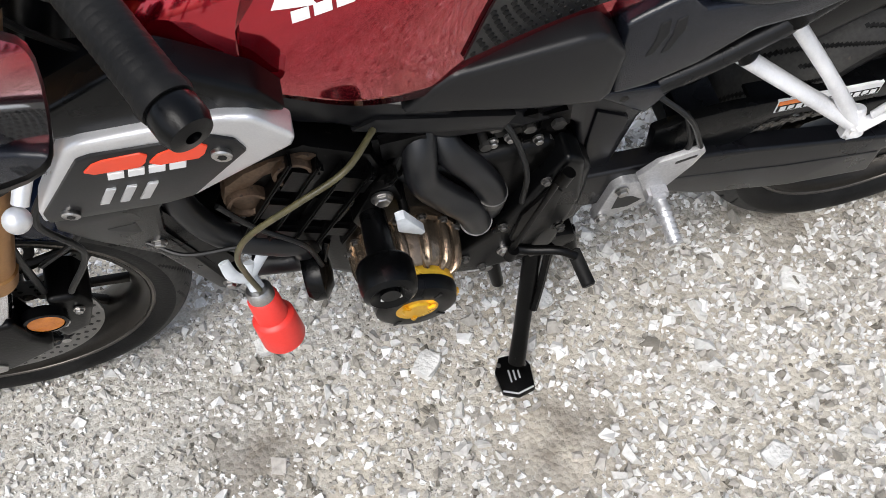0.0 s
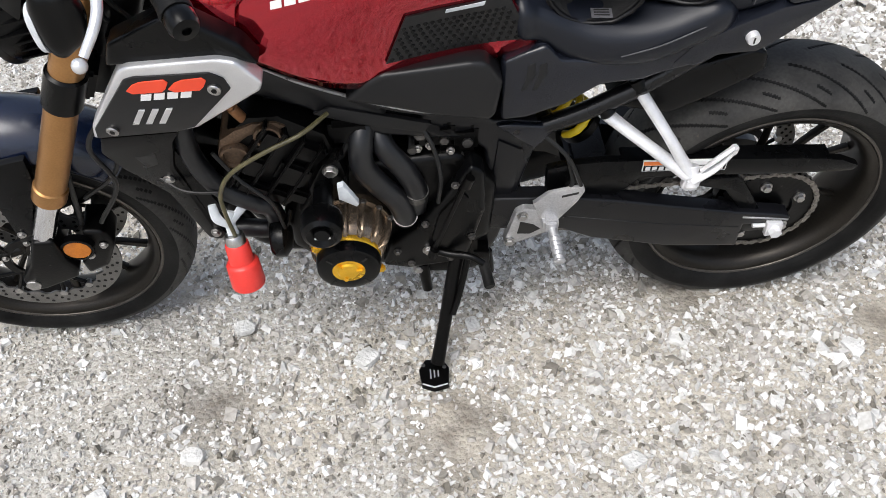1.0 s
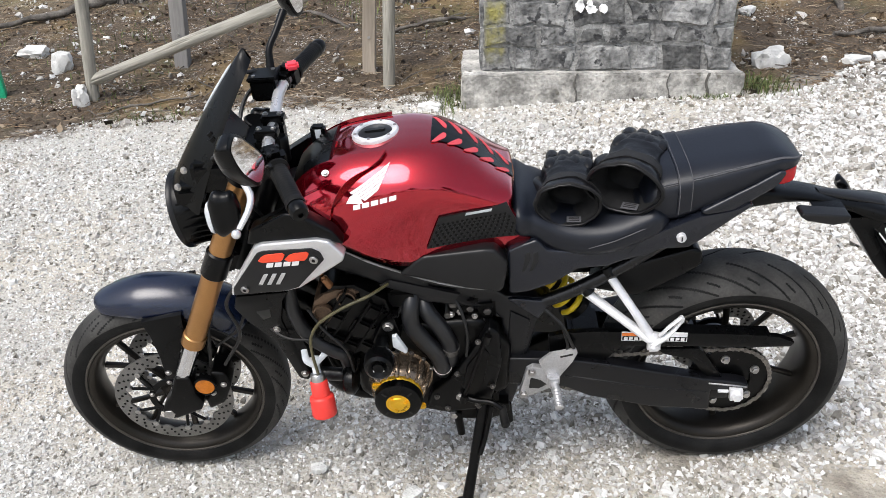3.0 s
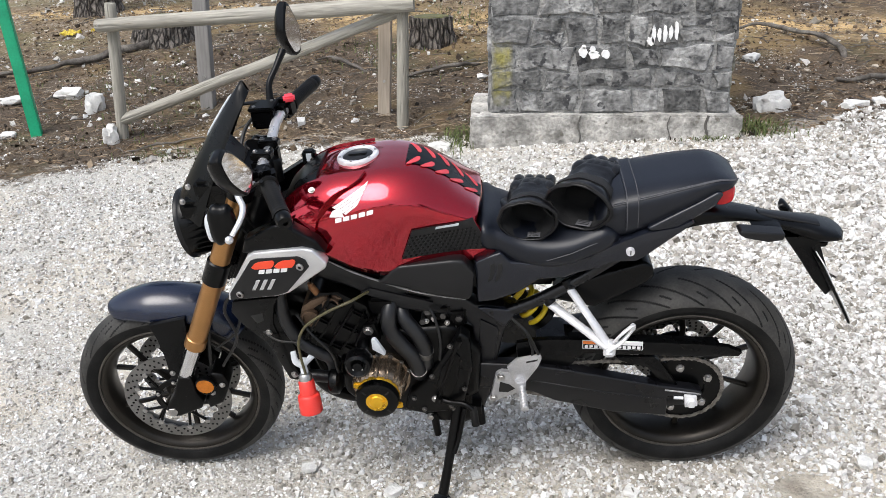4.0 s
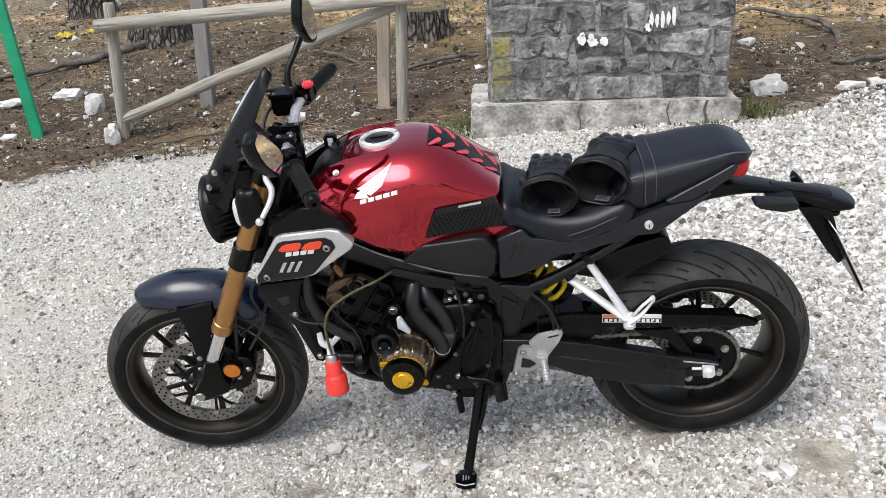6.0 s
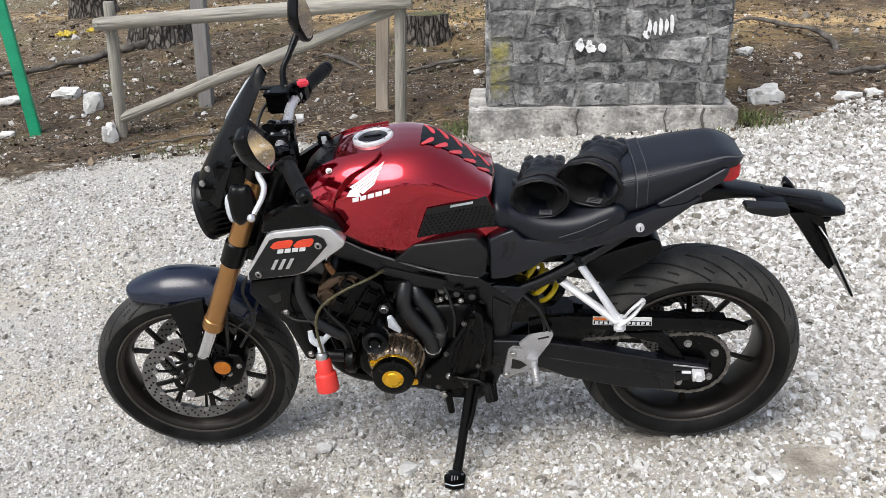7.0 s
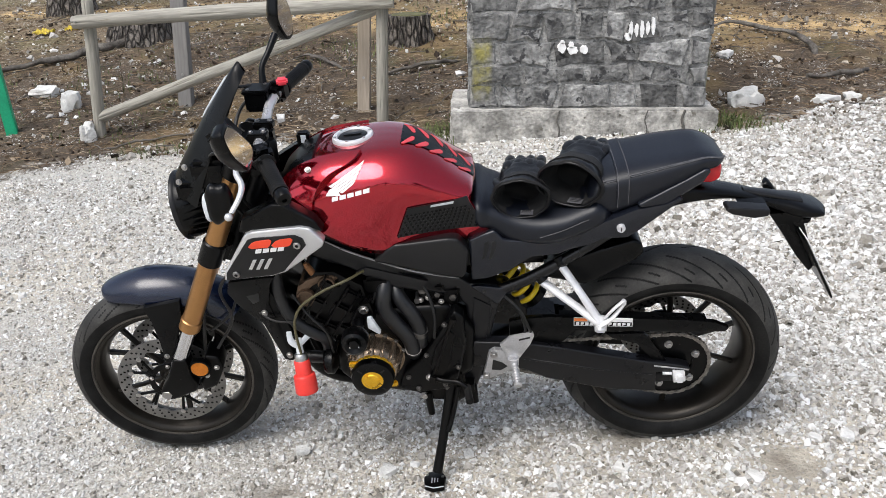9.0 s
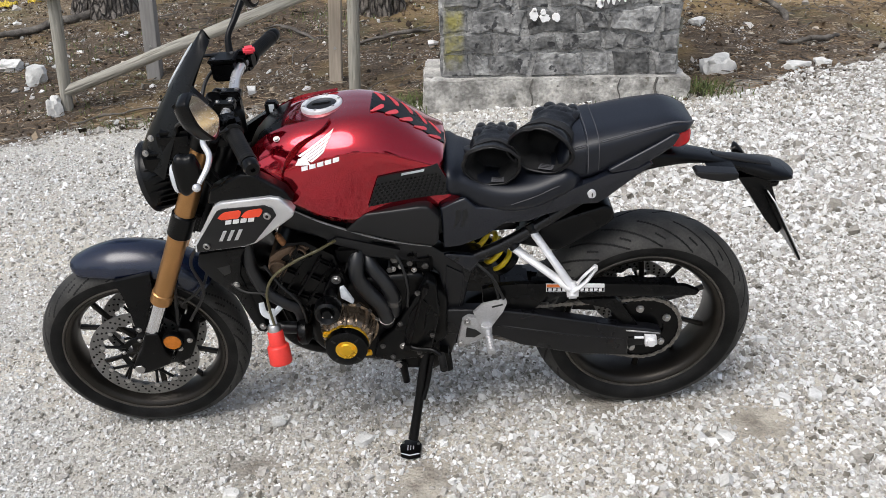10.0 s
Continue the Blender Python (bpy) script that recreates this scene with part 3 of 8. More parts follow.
tagged(needles, "layer of dry brown fallen pine needles on the bank", "needles", kind="stuff")

# ---- larger loose stones ----
LIME = material("white_limestone", (0.7, 0.695, 0.67), 0.85, vary=0.2, scale=14, fine=70, bump=0.8, depth=0.01, tint=(0.78, 0.77, 0.74), fleck=(0.22, 0.2, 0.17), speck=-0.05)


def rock(x, y, sx, sy, sz, seed, label, turned=0.0, lift=0.0):
    bm = bmesh.new()
    bmesh.ops.create_icosphere(bm, subdivisions=3, radius=1)
    for v in bm.verts:
        c = v.co.copy()
        k = 1 + 0.5 * noise.noise(c * 1.1 + Vector((seed * 7.3, 0, 0))) + 0.28 * noise.noise(c * 2.9 + Vector((0, seed * 3.1, 0))) + 0.1 * noise.noise(c * 7 + Vector((0, 0, seed)))
        c = Vector([max(-0.9, min(0.88 + 0.25 * noise.noise(c * 2.3 + Vector((seed, 5, 0))), q)) for q in c * k]) + 0.07 * noise.noise_vector(c * 5 + Vector((seed * 1.7, 0, 2)))
        v.co = (c.x * sx * 0.9, c.y * sy * 0.9, c.z * sz * 0.9)
    ob = part("rock", bm, LIME, smooth=28)
    ob.matrix_basis = Matrix.Translation(spot(x, y, sz * 0.45 + lift)) @ pose(0, 0, 0, 0, 0, turned)
    return tagged(ob, label, "rock", group="rocks on the bank")


rock(2.3, 4.42, 0.165, 0.11, 0.115, 1, "large rough white limestone rock on the pine litter", 10)
rock(-3.42, 5.0, 0.11, 0.1, 0.13, 2, "upright white limestone rock on the bank", 20)
rock(-2.98, 4.28, 0.075, 0.06, 0.11, 3, "white limestone rock leaning by the fence post", 40, 0.02)
rock(-4.35, 5.3, 0.16, 0.12, 0.06, 4, "flat white limestone slab beside the green pole", 5)
rock(-3.86, 5.42, 0.16, 0.1, 0.07, 5, "flat white limestone slab beside the green pole", -12)
rock(-3.98, 4.5, 0.08, 0.06, 0.04, 6, "small flat white stone at the pole's foot")
rock(2.9, 4.4, 0.13, 0.09, 0.04, 7, "pale limestone rock half sunk in gravel", 30)
rock(3.12, 4.42, 0.1, 0.08, 0.045, 8, "pale limestone rock half sunk in gravel", 70)
rock(-0.25, 3.68, 0.1, 0.06, 0.04, 9, "flat pale stone beside the plinth")
rock(2.45, 5.6, 0.11, 0.07, 0.05, 10, "white limestone rock on the litter", 50)


def pebble(x, y, r, seed, label):
    bm = bmesh.new()
    bmesh.ops.create_icosphere(bm, subdivisions=2, radius=1)
    for v in bm.verts:
        c = v.co * (1 + 0.45 * noise.noise(v.co * 1.2 + Vector((seed * 5.7, 0, 0))))
        v.co = (max(-0.75, min(0.75, c.x)) * r, max(-0.7, min(0.7, c.y)) * r * 0.8, max(-0.6, min(0.6, c.z)) * r * 0.5)
    ob = part("stone", bm, LIME, smooth=25)
    ob.matrix_basis = Matrix.Translation(spot(x, y, r * 0.2)) @ pose(0, 0, 0, 0, 0, seed * 50)
    return tagged(ob, label, "stone", group="larger stones in the gravel")


for k, (x, y, r) in enumerate([(-0.106, -0.205, 0.034), (0.13, -0.13, 0.026), (0.57, -0.22, 0.03), (0.4, -0.51, 0.03), (1.25, -0.1, 0.035), (0.93, -0.28, 0.032), (-0.45, -0.42, 0.03), (-0.62, -0.5, 0.028), (0.85, -0.02, 0.03), (1.16, -0.1, 0.027), (-0.38, -0.09, 0.03), (0.72, -0.4, 0.026)]):
    pebble(x, y, r, k + 1, "larger pale limestone stone in the gravel")

# ---- stone pillar ----
ASHLAR = material("grey_rubble_stone", (0.15, 0.151, 0.15), 0.9, vary=0.55, scale=11, fine=38, bump=1.0, depth=0.02, tint=(0.33, 0.328, 0.318), fleck=(0.05, 0.05, 0.052), speck=0.05)
MORTAR = material("weathered_mortar", (0.22, 0.22, 0.213), 0.95, vary=0.45, scale=9, fine=60, bump=1.0, depth=0.016, tint=(0.42, 0.415, 0.4), fleck=(0.09, 0.09, 0.088), speck=0.02)
CONCRETE = material("stained_concrete", (0.38, 0.37, 0.34), 0.92, vary=0.5, scale=7, fine=42, bump=1.0, depth=0.014, tint=(0.62, 0.6, 0.56), fleck=(0.15, 0.14, 0.12), speck=0.0)
PAINTWHITE = material("flaking_white_paint", (0.8, 0.8, 0.79), 0.8, vary=0.1, scale=30, fine=120, bump=0.4, depth=0.002)
SIGNGREY = material("pale_grey_board", (0.55, 0.56, 0.58), 0.6, vary=0.1, scale=4, fine=50, bump=0.1)
ns = ASHLAR.node_tree.nodes
oi, hs, sp = ns.new("ShaderNodeObjectInfo"), ns.new("ShaderNodeHueSaturation"), ns.new("ShaderNodeMapRange")
sp.inputs["To Min"].default_value, sp.inputs["To Max"].default_value = 0.5, 1.35
was = ns["Principled BSDF"].inputs["Base Color"].links[0].from_socket
ASHLAR.node_tree.links.new(oi.outputs["Random"], sp.inputs[0])
ASHLAR.node_tree.links.new(sp.outputs[0], hs.inputs["Value"])
ASHLAR.node_tree.links.new(was, hs.inputs["Color"])
ASHLAR.node_tree.links.new(hs.outputs[0], ns["Principled BSDF"].inputs["Base Color"])

PX0, PX1, PY0, PY1, PZ = 0.11, 1.79, 3.74, 4.44, 2.3
pillar = empty("stone_pillar", Matrix.Translation(spot(0.95, 3.65)) @ Matrix.Translation((-0.95, -3.65, 0)), label="square rubble-stone pillar with mortar joints on a concrete plinth", category="pillar")


def plinth():
    bm = bmesh.new()
    bmesh.ops.create_cube(bm, size=1)
    moved(bm, Matrix.Translation((0.92, 4.08, -0.02)) @ Matrix.Diagonal((1.9, 0.86, 0.42, 1)))
    bmesh.ops.bevel(bm, geom=bm.edges[:], offset=0.012, segments=2, affect="EDGES")
    bmesh.ops.subdivide_edges(bm, edges=bm.edges[:], cuts=14, use_grid_fill=True)
    for v in bm.verts:
        v.co += 0.014 * noise.noise_vector(v.co * 6) + 0.006 * noise.noise_vector(v.co * 23)
    return bm


part("plinth", plinth(), CONCRETE, pillar, "stained cast concrete plinth with cracks")
for x, w in ((0.74, 0.012), (1.36, 0.008), (1.62, 0.018)):
    crack = tube([(x + 0.01, 3.647, 0.19), (x - 0.008, 3.646, 0.12), (x + 0.012, 3.646, 0.05), (x, 3.647, -0.05)], w * 0.5, 6, 3, 0.5)
    part("crack", crack, material("dark_crack", (0.1, 0.095, 0.085), 0.95), pillar)
core = box((PX0 + PX1) / 2, (PY0 + PY1) / 2, PZ / 2 + 0.08, PX1 - PX0 - 0.016, PY1 - PY0 - 0.016, PZ - 0.1, 0.01)
bmesh.ops.subdivide_edges(core, edges=[e for e in core.edges if e.calc_length() > 0.4], cuts=40, use_grid_fill=True)
for v in core.verts:
    v.co += 0.006 * noise.noise_vector(v.co * 7) + 0.003 * noise.noise_vector(v.co * 25)
part("mortar_core", core, MORTAR, pillar, "uneven grey mortar between the stones", smooth=60)


def masonry(width, height, seed):
    """Roughly coursed rubble that fills a rectangle: centre, outline and random source of each stone."""
    r = random.Random(seed)

    def bed(k, x):
        return 0 if k == 0 else 0.03 * noise.noise((x * 3.1, k * 5.3, seed)) + 0.02 * noise.noise((x * 9, k * 3.7, seed + 4))

    z, k = 0.0, 0
    while z < height - 0.05:
        tall = min(r.choice((0.13, 0.17, 0.2, 0.24, 0.27)), height - z)
        x = 0.0
        while x < width - 0.01:
            wide = r.uniform(0.13, 0.4)
            wide = width - x if width - x - wide < 0.12 else wide
            a, b = (r.uniform(-0.025, 0.025) if x > 0 else 0), (r.uniform(-0.025, 0.025) if x + wide < width - 0.01 else 0)
            x0, x1 = x, x + wide
            cuts = [0, 1] if tall < 0.2 or r.random() < 0.55 else [0, r.uniform(0.38, 0.62), 1]
            for lo, hi in zip(cuts, cuts[1:]):
                n = max(2, int(wide / 0.05))
                low = [(x0 + wide * i / n, z + tall * lo + (bed(k, x0 + wide * i / n) if lo == 0 else r.uniform(-0.012, 0.012))) for i in range(n + 1)]
                top = [(x0 + wide * i / n, z + tall * hi + (bed(k + 1, x0 + wide * i / n) if hi == 1 else r.uniform(-0.012, 0.012))) for i in range(n + 1)]
                low[0], low[-1], top[0], top[-1] = ((p[0] + q, p[1]) for p, q in ((low[0], a), (low[-1], b), (top[0], -a), (top[-1], -b)))
                poly = low + top[::-1]
                yield sum(p[0] for p in poly) / len(poly), sum(p[1] for p in poly) / len(poly), poly, r
            x = x1
        z, k = z + tall, k + 1


def stone_block(poly, cx, cy, r, deep):
    """One face stone: outline drawn in from the joints, uneven, with a worn rim."""
    pts = []
    for i, a in enumerate(poly):
        b = poly[(i + 1) % len(poly)]
        steps = max(1, int(math.hypot(b[0] - a[0], b[1] - a[1]) / 0.06))
        pts += [(a[0] + (b[0] - a[0]) * s / steps, a[1] + (b[1] - a[1]) * s / steps) for s in range(steps)]
    rim = []
    for x, y in pts:
        d = math.hypot(x - cx, y - cy)
        k = max(0.3, (d - 0.008 - r.uniform(0, 0.022)) / d) if d > 1e-6 else 1
        rim.append((cx + (x - cx) * k, cy + (y - cy) * k))
    bm = bmesh.new()
    back = [bm.verts.new((x, 0, y)) for x, y in rim]
    mid = [bm.verts.new((x, -deep * r.uniform(0.6, 0.9), y)) for x, y in rim]
    top = [bm.verts.new((cx + (x - cx) * 0.93, -deep + r.uniform(-0.004, 0.004), cy + (y - cy) * 0.93)) for x, y in rim]
    n = len(rim)
    for i in range(n):
        j = (i + 1) % n
        bm.faces.new((back[i], back[j], mid[j], mid[i]))
        bm.faces.new((mid[i], mid[j], top[j], top[i]))
    c = bm.verts.new((cx, -deep - r.uniform(-0.003, 0.008), cy))
    for i in range(n):
        bm.faces.new((top[i], top[(i + 1) % n], c))
    return bm


BLOCKS = []
for wide, tall, seed, place in ((PX1 - PX0, 2.1, 4, pose(PX0, PY0 + 0.016, 0.19)), (PY1 - PY0, 2.1, 5, pose(PX0 + 0.016, PY1, 0.19, 0, 0, -90)), (PY1 - PY0, 2.1, 6, pose(PX1 - 0.016, PY0, 0.19, 0, 0, 90))):
    for cx, cy, poly, r in masonry(wide, tall, seed):
        if seed == 4 and 0.62 < cx < 1.42 and 0.86 < cy < 1.5:
            continue
        BLOCKS.append((poly, cx, cy, r.randint(0, 9999), r.uniform(0.016, 0.036), place))

part("board", box(1.13, 3.735, 1.4, 0.76, 0.03, 0.66, 0.004), SIGNGREY, pillar, "pale grey blank board set in the masonry")


def daub(x, z, w, h, seed, mat=None, name="paint_daub", y=3.704):
    """A blotch of paint with an uneven rim."""
    r = random.Random(seed)
    n = 18
    outline = [(x + w / 2 * math.cos(a) * r.uniform(0.75, 1.1), z + h / 2 * math.sin(a) * r.uniform(0.75, 1.1)) for a in (2 * math.pi * i / n for i in range(n))]
    return part(name, panel(outline, y, y + 0.05, 0.001, 1), mat or PAINTWHITE, pillar, smooth=0)


for k, (x, z, w, h) in enumerate([(0.755, 0.62, 0.06, 0.075), (0.82, 0.635, 0.04, 0.05), (0.83, 0.60, 0.075, 0.06), (0.91, 0.605, 0.06, 0.06), (0.76, 0.655, 0.03, 0.03)]):
    daub(x, z, w, h, k)
for k in range(5):
    daub(1.225 + 0.038 * k, 0.73 + 0.006 * k, 0.028, 0.125 - 0.025 * (k % 2), 20 + k)
daub(1.21, 0.69, 0.05, 0.06, 31)


def trail_mark(mat, x0, z0):
    """A worn patch of yellow paint brushed on the corner of the masonry, its place given from (x0, z0)."""
    t = mat.node_tree
    n, link = t.nodes, t.links.new
    split = n.new("ShaderNodeSeparateXYZ")
    link([k for k in n if k.bl_idname == "ShaderNodeTexCoord"][0].outputs["Object"], split.inputs[0])
    wear = n.new("ShaderNodeTexNoise")
    wear.inputs["Scale"].default_value, wear.inputs["Detail"].default_value = 14, 6
    link([k for k in n if k.bl_idname == "ShaderNodeTexCoord"][0].outputs["Object"], wear.inputs["Vector"])
    total = None
    for axis, mid, half in (("X", x0 + 0.085, 0.065), ("Z", z0 + 0.29, 0.2)):
        off, size = n.new("ShaderNodeMath"), n.new("ShaderNodeMath")
        off.operation, off.inputs[1].default_value = "SUBTRACT", mid
        link(split.outputs[axis], off.inputs[0])
        size.operation = "ABSOLUTE"
        link(off.outputs[0], size.inputs[0])
        near = n.new("ShaderNodeMapRange")
        near.inputs["From Min"].default_value, near.inputs["From Max"].default_value = half * 1.25, half * 0.7
        link(size.outputs[0], near.inputs[0])
        both_axes = n.new("ShaderNodeMath")
        both_axes.operation = "MULTIPLY"
        link(near.outputs[0], both_axes.inputs[0])
        if total is None:
            cut = n.new("ShaderNodeMapRange")
            cut.inputs["From Min"].default_value, cut.inputs["From Max"].default_value = 0.32, 0.62
            cut.inputs["To Max"].default_value = 0.85
            link(wear.outputs[0], cut.inputs[0])
            total = cut.outputs[0]
        link(total, both_axes.inputs[1])
        total = both_axes.outputs[0]
    over = n.new("ShaderNodeMix")
    over.data_type = "RGBA"
    over.inputs[7].default_value = (0.3, 0.27, 0.07, 1)
    link(total, over.inputs[0])
    link(n["Principled BSDF"].inputs["Base Color"].links[0].from_socket, over.inputs[6])
    link(over.outputs[2], n["Principled BSDF"].inputs["Base Color"])


trail_mark(ASHLAR, 0.0, 0.0)
trail_mark(MORTAR, PX0, 0.19)

# ---- fence ----
WOOD = material("weathered_round_wood", (0.3, 0.28, 0.235), 0.85, vary=0.35, scale=5, fine=70, bump=0.6, depth=0.004, tint=(0.5, 0.48, 0.42), fleck=(0.16, 0.13, 0.09), speck=-0.03)
GREYWOOD = material("grey_weathered_timber", (0.2, 0.19, 0.18), 0.9, vary=0.25, scale=4, fine=60, bump=0.6, depth=0.004, tint=(0.32, 0.31, 0.3), fleck=(0.1, 0.09, 0.08), speck=-0.04)
TIMBER = material("brown_square_timber", (0.36, 0.3, 0.235), 0.85, vary=0.25, scale=5, fine=60, bump=0.5, depth=0.003, tint=(0.5, 0.43, 0.35), fleck=(0.14, 0.1, 0.07), speck=-0.05)
GREEN = material("green_paint", (0.008, 0.34, 0.165), 0.45, vary=0.15, scale=5, fine=80, bump=0.1)
for wood in (WOOD, GREYWOOD, TIMBER):
    tree = wood.node_tree
    grain = tree.nodes.new("ShaderNodeMapping")
    grain.inputs["Scale"].default_value = (1, 1, 0.07)
    source = [k for k in tree.nodes if k.bl_idname == "ShaderNodeTexCoord"][0]
    tree.links.new(source.outputs["Object"], grain.inputs[0])
    for node in list(tree.nodes):
        if node.bl_idname == "ShaderNodeTexNoise":
            node.inputs["Distortion"].default_value = 0.4
            tree.links.new(grain.outputs[0], node.inputs["Vector"])


def pole(name, p, q, r, seed, wob=0.007, r2=None):
    """A round wooden pole of the fence, with an uneven surface and drying cracks."""
    p, q = Vector(p), Vector(q)
    ln, n, m = (q - p).length, 60, 40
    rows = []
    for i in range(n + 1):
        z = ln * i / n
        c = wob * noise.noise_vector(Vector((z * 1.3, seed * 4.7, 0)))
        rad = r + ((r2 or r) - r) * i / n + 0.004 * noise.noise(Vector((z * 3, seed, 2)))
        end = 0.93 if i in (0, n) else 1
        ring = []
        for k in range(m):
            a = 2 * math.pi * k / m
            gap = noise.noise(Vector((math.cos(a) * 4 + seed, math.sin(a) * 4, z * 0.9)))
            rr = rad * end * (1 + 0.03 * noise.noise(Vector((math.cos(a) * 2, math.sin(a) * 2, z * 2 + seed)))) - (0.006 if abs(gap) < 0.035 else 0)
            ring.append((c.x + rr * math.cos(a), c.y + rr * math.sin(a), z))
        rows.append(ring)
    ob = part(name, grid(np.array(rows), close_v=True, caps=True), WOOD, fence, smooth=50)
    ob.matrix_basis = Matrix.Translation(p) @ (q - p).to_track_quat("Z", "X").to_matrix().to_4x4()
    return ob


fence = empty("fence_panel", SLOPE.copy(), label="weathered round-pole fence bay with a diagonal brace", category="fence")
pole("post", (-2.93, 4.36, -0.12), (-2.80, 4.36, 1.1), 0.046, 1)
pole("post", (-0.6, 4.34, -0.12), (-0.5, 4.34, 1.1), 0.046, 2)
pole("rail", (-2.9, 4.27, 0.945), (-0.42, 4.26, 0.97), 0.052, 3, r2=0.06)
pole("brace", (-2.9, 4.36, 0.18), (-0.55, 4.36, 0.91), 0.045, 4)
for x, z in ((-2.86, 0.95), (-0.5, 0.975)):
    part("nail", cyl((x, 4.2, z), (x, 4.23, z), 0.007, segs=10), STEEL, fence)


def square_post(name, x, y, top, w, d, mat, label, lean):
    ob = empty(name, Matrix.Translation(spot(x, y)) @ pose(0, 0, 0, 0, lean, 0), label=label, category="post")
    bm = box(0, 0, top / 2 - 0.1, w, d, top + 0.2, 0.004)
    bmesh.ops.subdivide_edges(bm, edges=[e for e in bm.edges if e.calc_length() > 0.5], cuts=16)
    for v in bm.verts:
        v.co += 0.004 * noise.noise_vector(v.co * 5 + Vector((x, 0, 0)))
    part("shaft", bm, mat, ob)
    for z in (0.28, 0.98):
        part("bolt", cyl((0, -d / 2 - 0.006, z), (0, -d / 2 + 0.01, z), 0.012), STEEL, ob, "rusty bolt head")
    return ob


square_post("square_post", -2.37, 4.95, 2.2, 0.115, 0.1, GREYWOOD, "grey weathered square timber post behind the fence", 2.5)
square_post("square_post", -0.77, 4.62, 2.2, 0.1, 0.09, TIMBER, "brown square timber post with bolts behind the fence", 3.0)
swing = empty("green_pole", SLOPE.copy(), label="green painted square steel pole set in the ground", category="pole")
part("shaft", box(0, 0, 0, 0.088, 0.088, 3.3, 0.006, None), GREEN, swing).matrix_basis = Matrix.Translation((-3.765, 4.5, 1.55)) @ pose(0, 0, 0, 0, -1.3, 20)
part("footing", lathe([(0, 0.05), (0.06, 0.05), (0.075, 0.035), (0.08, -0.1), (0, -0.1)], 20, axis="z", at=(-3.73, 4.5, 0.0)), CONCRETE, swing)

# ---- trees, stumps, roots ----
BARK = material("pine_bark", (0.13, 0.115, 0.1), 0.95, vary=0.4, scale=10, fine=60, bump=1.0, depth=0.02, tint=(0.27, 0.24, 0.21), fleck=(0.05, 0.042, 0.036), speck=0.0)
bt = BARK.node_tree
plates, squeeze, fissure, over = bt.nodes.new("ShaderNodeTexVoronoi"), bt.nodes.new("ShaderNodeMapping"), bt.nodes.new("ShaderNodeValToRGB"), bt.nodes.new("ShaderNodeMix")
plates.feature = "DISTANCE_TO_EDGE"
plates.inputs["Scale"].default_value = 21
squeeze.inputs["Scale"].default_value = (1, 1, 0.3)
bt.links.new([k for k in bt.nodes if k.bl_idname == "ShaderNodeTexCoord"][0].outputs["Object"], squeeze.inputs[0])
bt.links.new(squeeze.outputs[0], plates.inputs["Vector"])
bt.links.new(plates.outputs["Distance"], fissure.inputs[0])
fissure.color_ramp.elements[0].position, fissure.color_ramp.elements[1].position = 0.0, 0.2
over.data_type = "RGBA"
over.inputs[6].default_value = (0.035, 0.029, 0.025, 1)
bt.links.new(fissure.outputs[0], over.inputs[0])
bt.links.new(bt.nodes["Principled BSDF"].inputs["Base Color"].links[0].from_socket, over.inputs[7])
bt.links.new(over.outputs[2], bt.nodes["Principled BSDF"].inputs["Base Color"])
lift = bt.nodes.new("ShaderNodeBump")
lift.inputs["Strength"].default_value, lift.inputs["Distance"].default_value = 1.0, 0.03
bt.links.new(fissure.outputs[0], lift.inputs["Height"])
bt.links.new(bt.nodes["Principled BSDF"].inputs["Normal"].links[0].from_socket, lift.inputs["Normal"])
bt.links.new(lift.outputs[0], bt.nodes["Principled BSDF"].inputs["Normal"])
LEAF = material("pine_foliage", (0.035, 0.055, 0.02), 0.7, vary=0.3, scale=2, fine=30, bump=0.1, island=0.4)
CUTWOOD = material("decayed_cut_wood", (0.11, 0.09, 0.06), 0.95, vary=0.4, scale=9, fine=50, bump=0.8, depth=0.01, tint=(0.14, 0.15, 0.05))


def bark_trunk(r0, r1, height, seed, flare=1.5, lean=(0, 0), coarse=False):
    """A tapered trunk with root flare and plates of bark."""
    n, m = (16, 14) if coarse else (max(30, int(height * 26)), 80)
    rows = []
    for i in range(n + 1):
        s = i / n
        z = height * s
        rad = r0 + (r1 - r0) * s + r0 * (flare - 1) * math.exp(-z / 0.16)
        ring = []
        for k in range(m):
            a = 2 * math.pi * k / m
            c = Vector((math.cos(a) * 2.2, math.sin(a) * 2.2, z * 1.0))
            plate = abs(noise.noise(Vector((math.cos(a) * 5 + seed, math.sin(a) * 5, z * 3.2)))) - 0.2
            rk = rad * (1 + 0.1 * noise.noise(c + Vector((seed, 0, 0)))) + 0.09 * max(-0.18, min(0.2, plate)) + 0.012 * noise.noise(Vector((math.cos(a) * 14, math.sin(a) * 14, z * 11 + seed)))
            ring.append((rk * math.cos(a) + lean[0] * z, rk * math.sin(a) + lean[1] * z, z - 0.15))
        rows.append(ring)
    return grid(np.array(rows), close_v=True, caps=True)


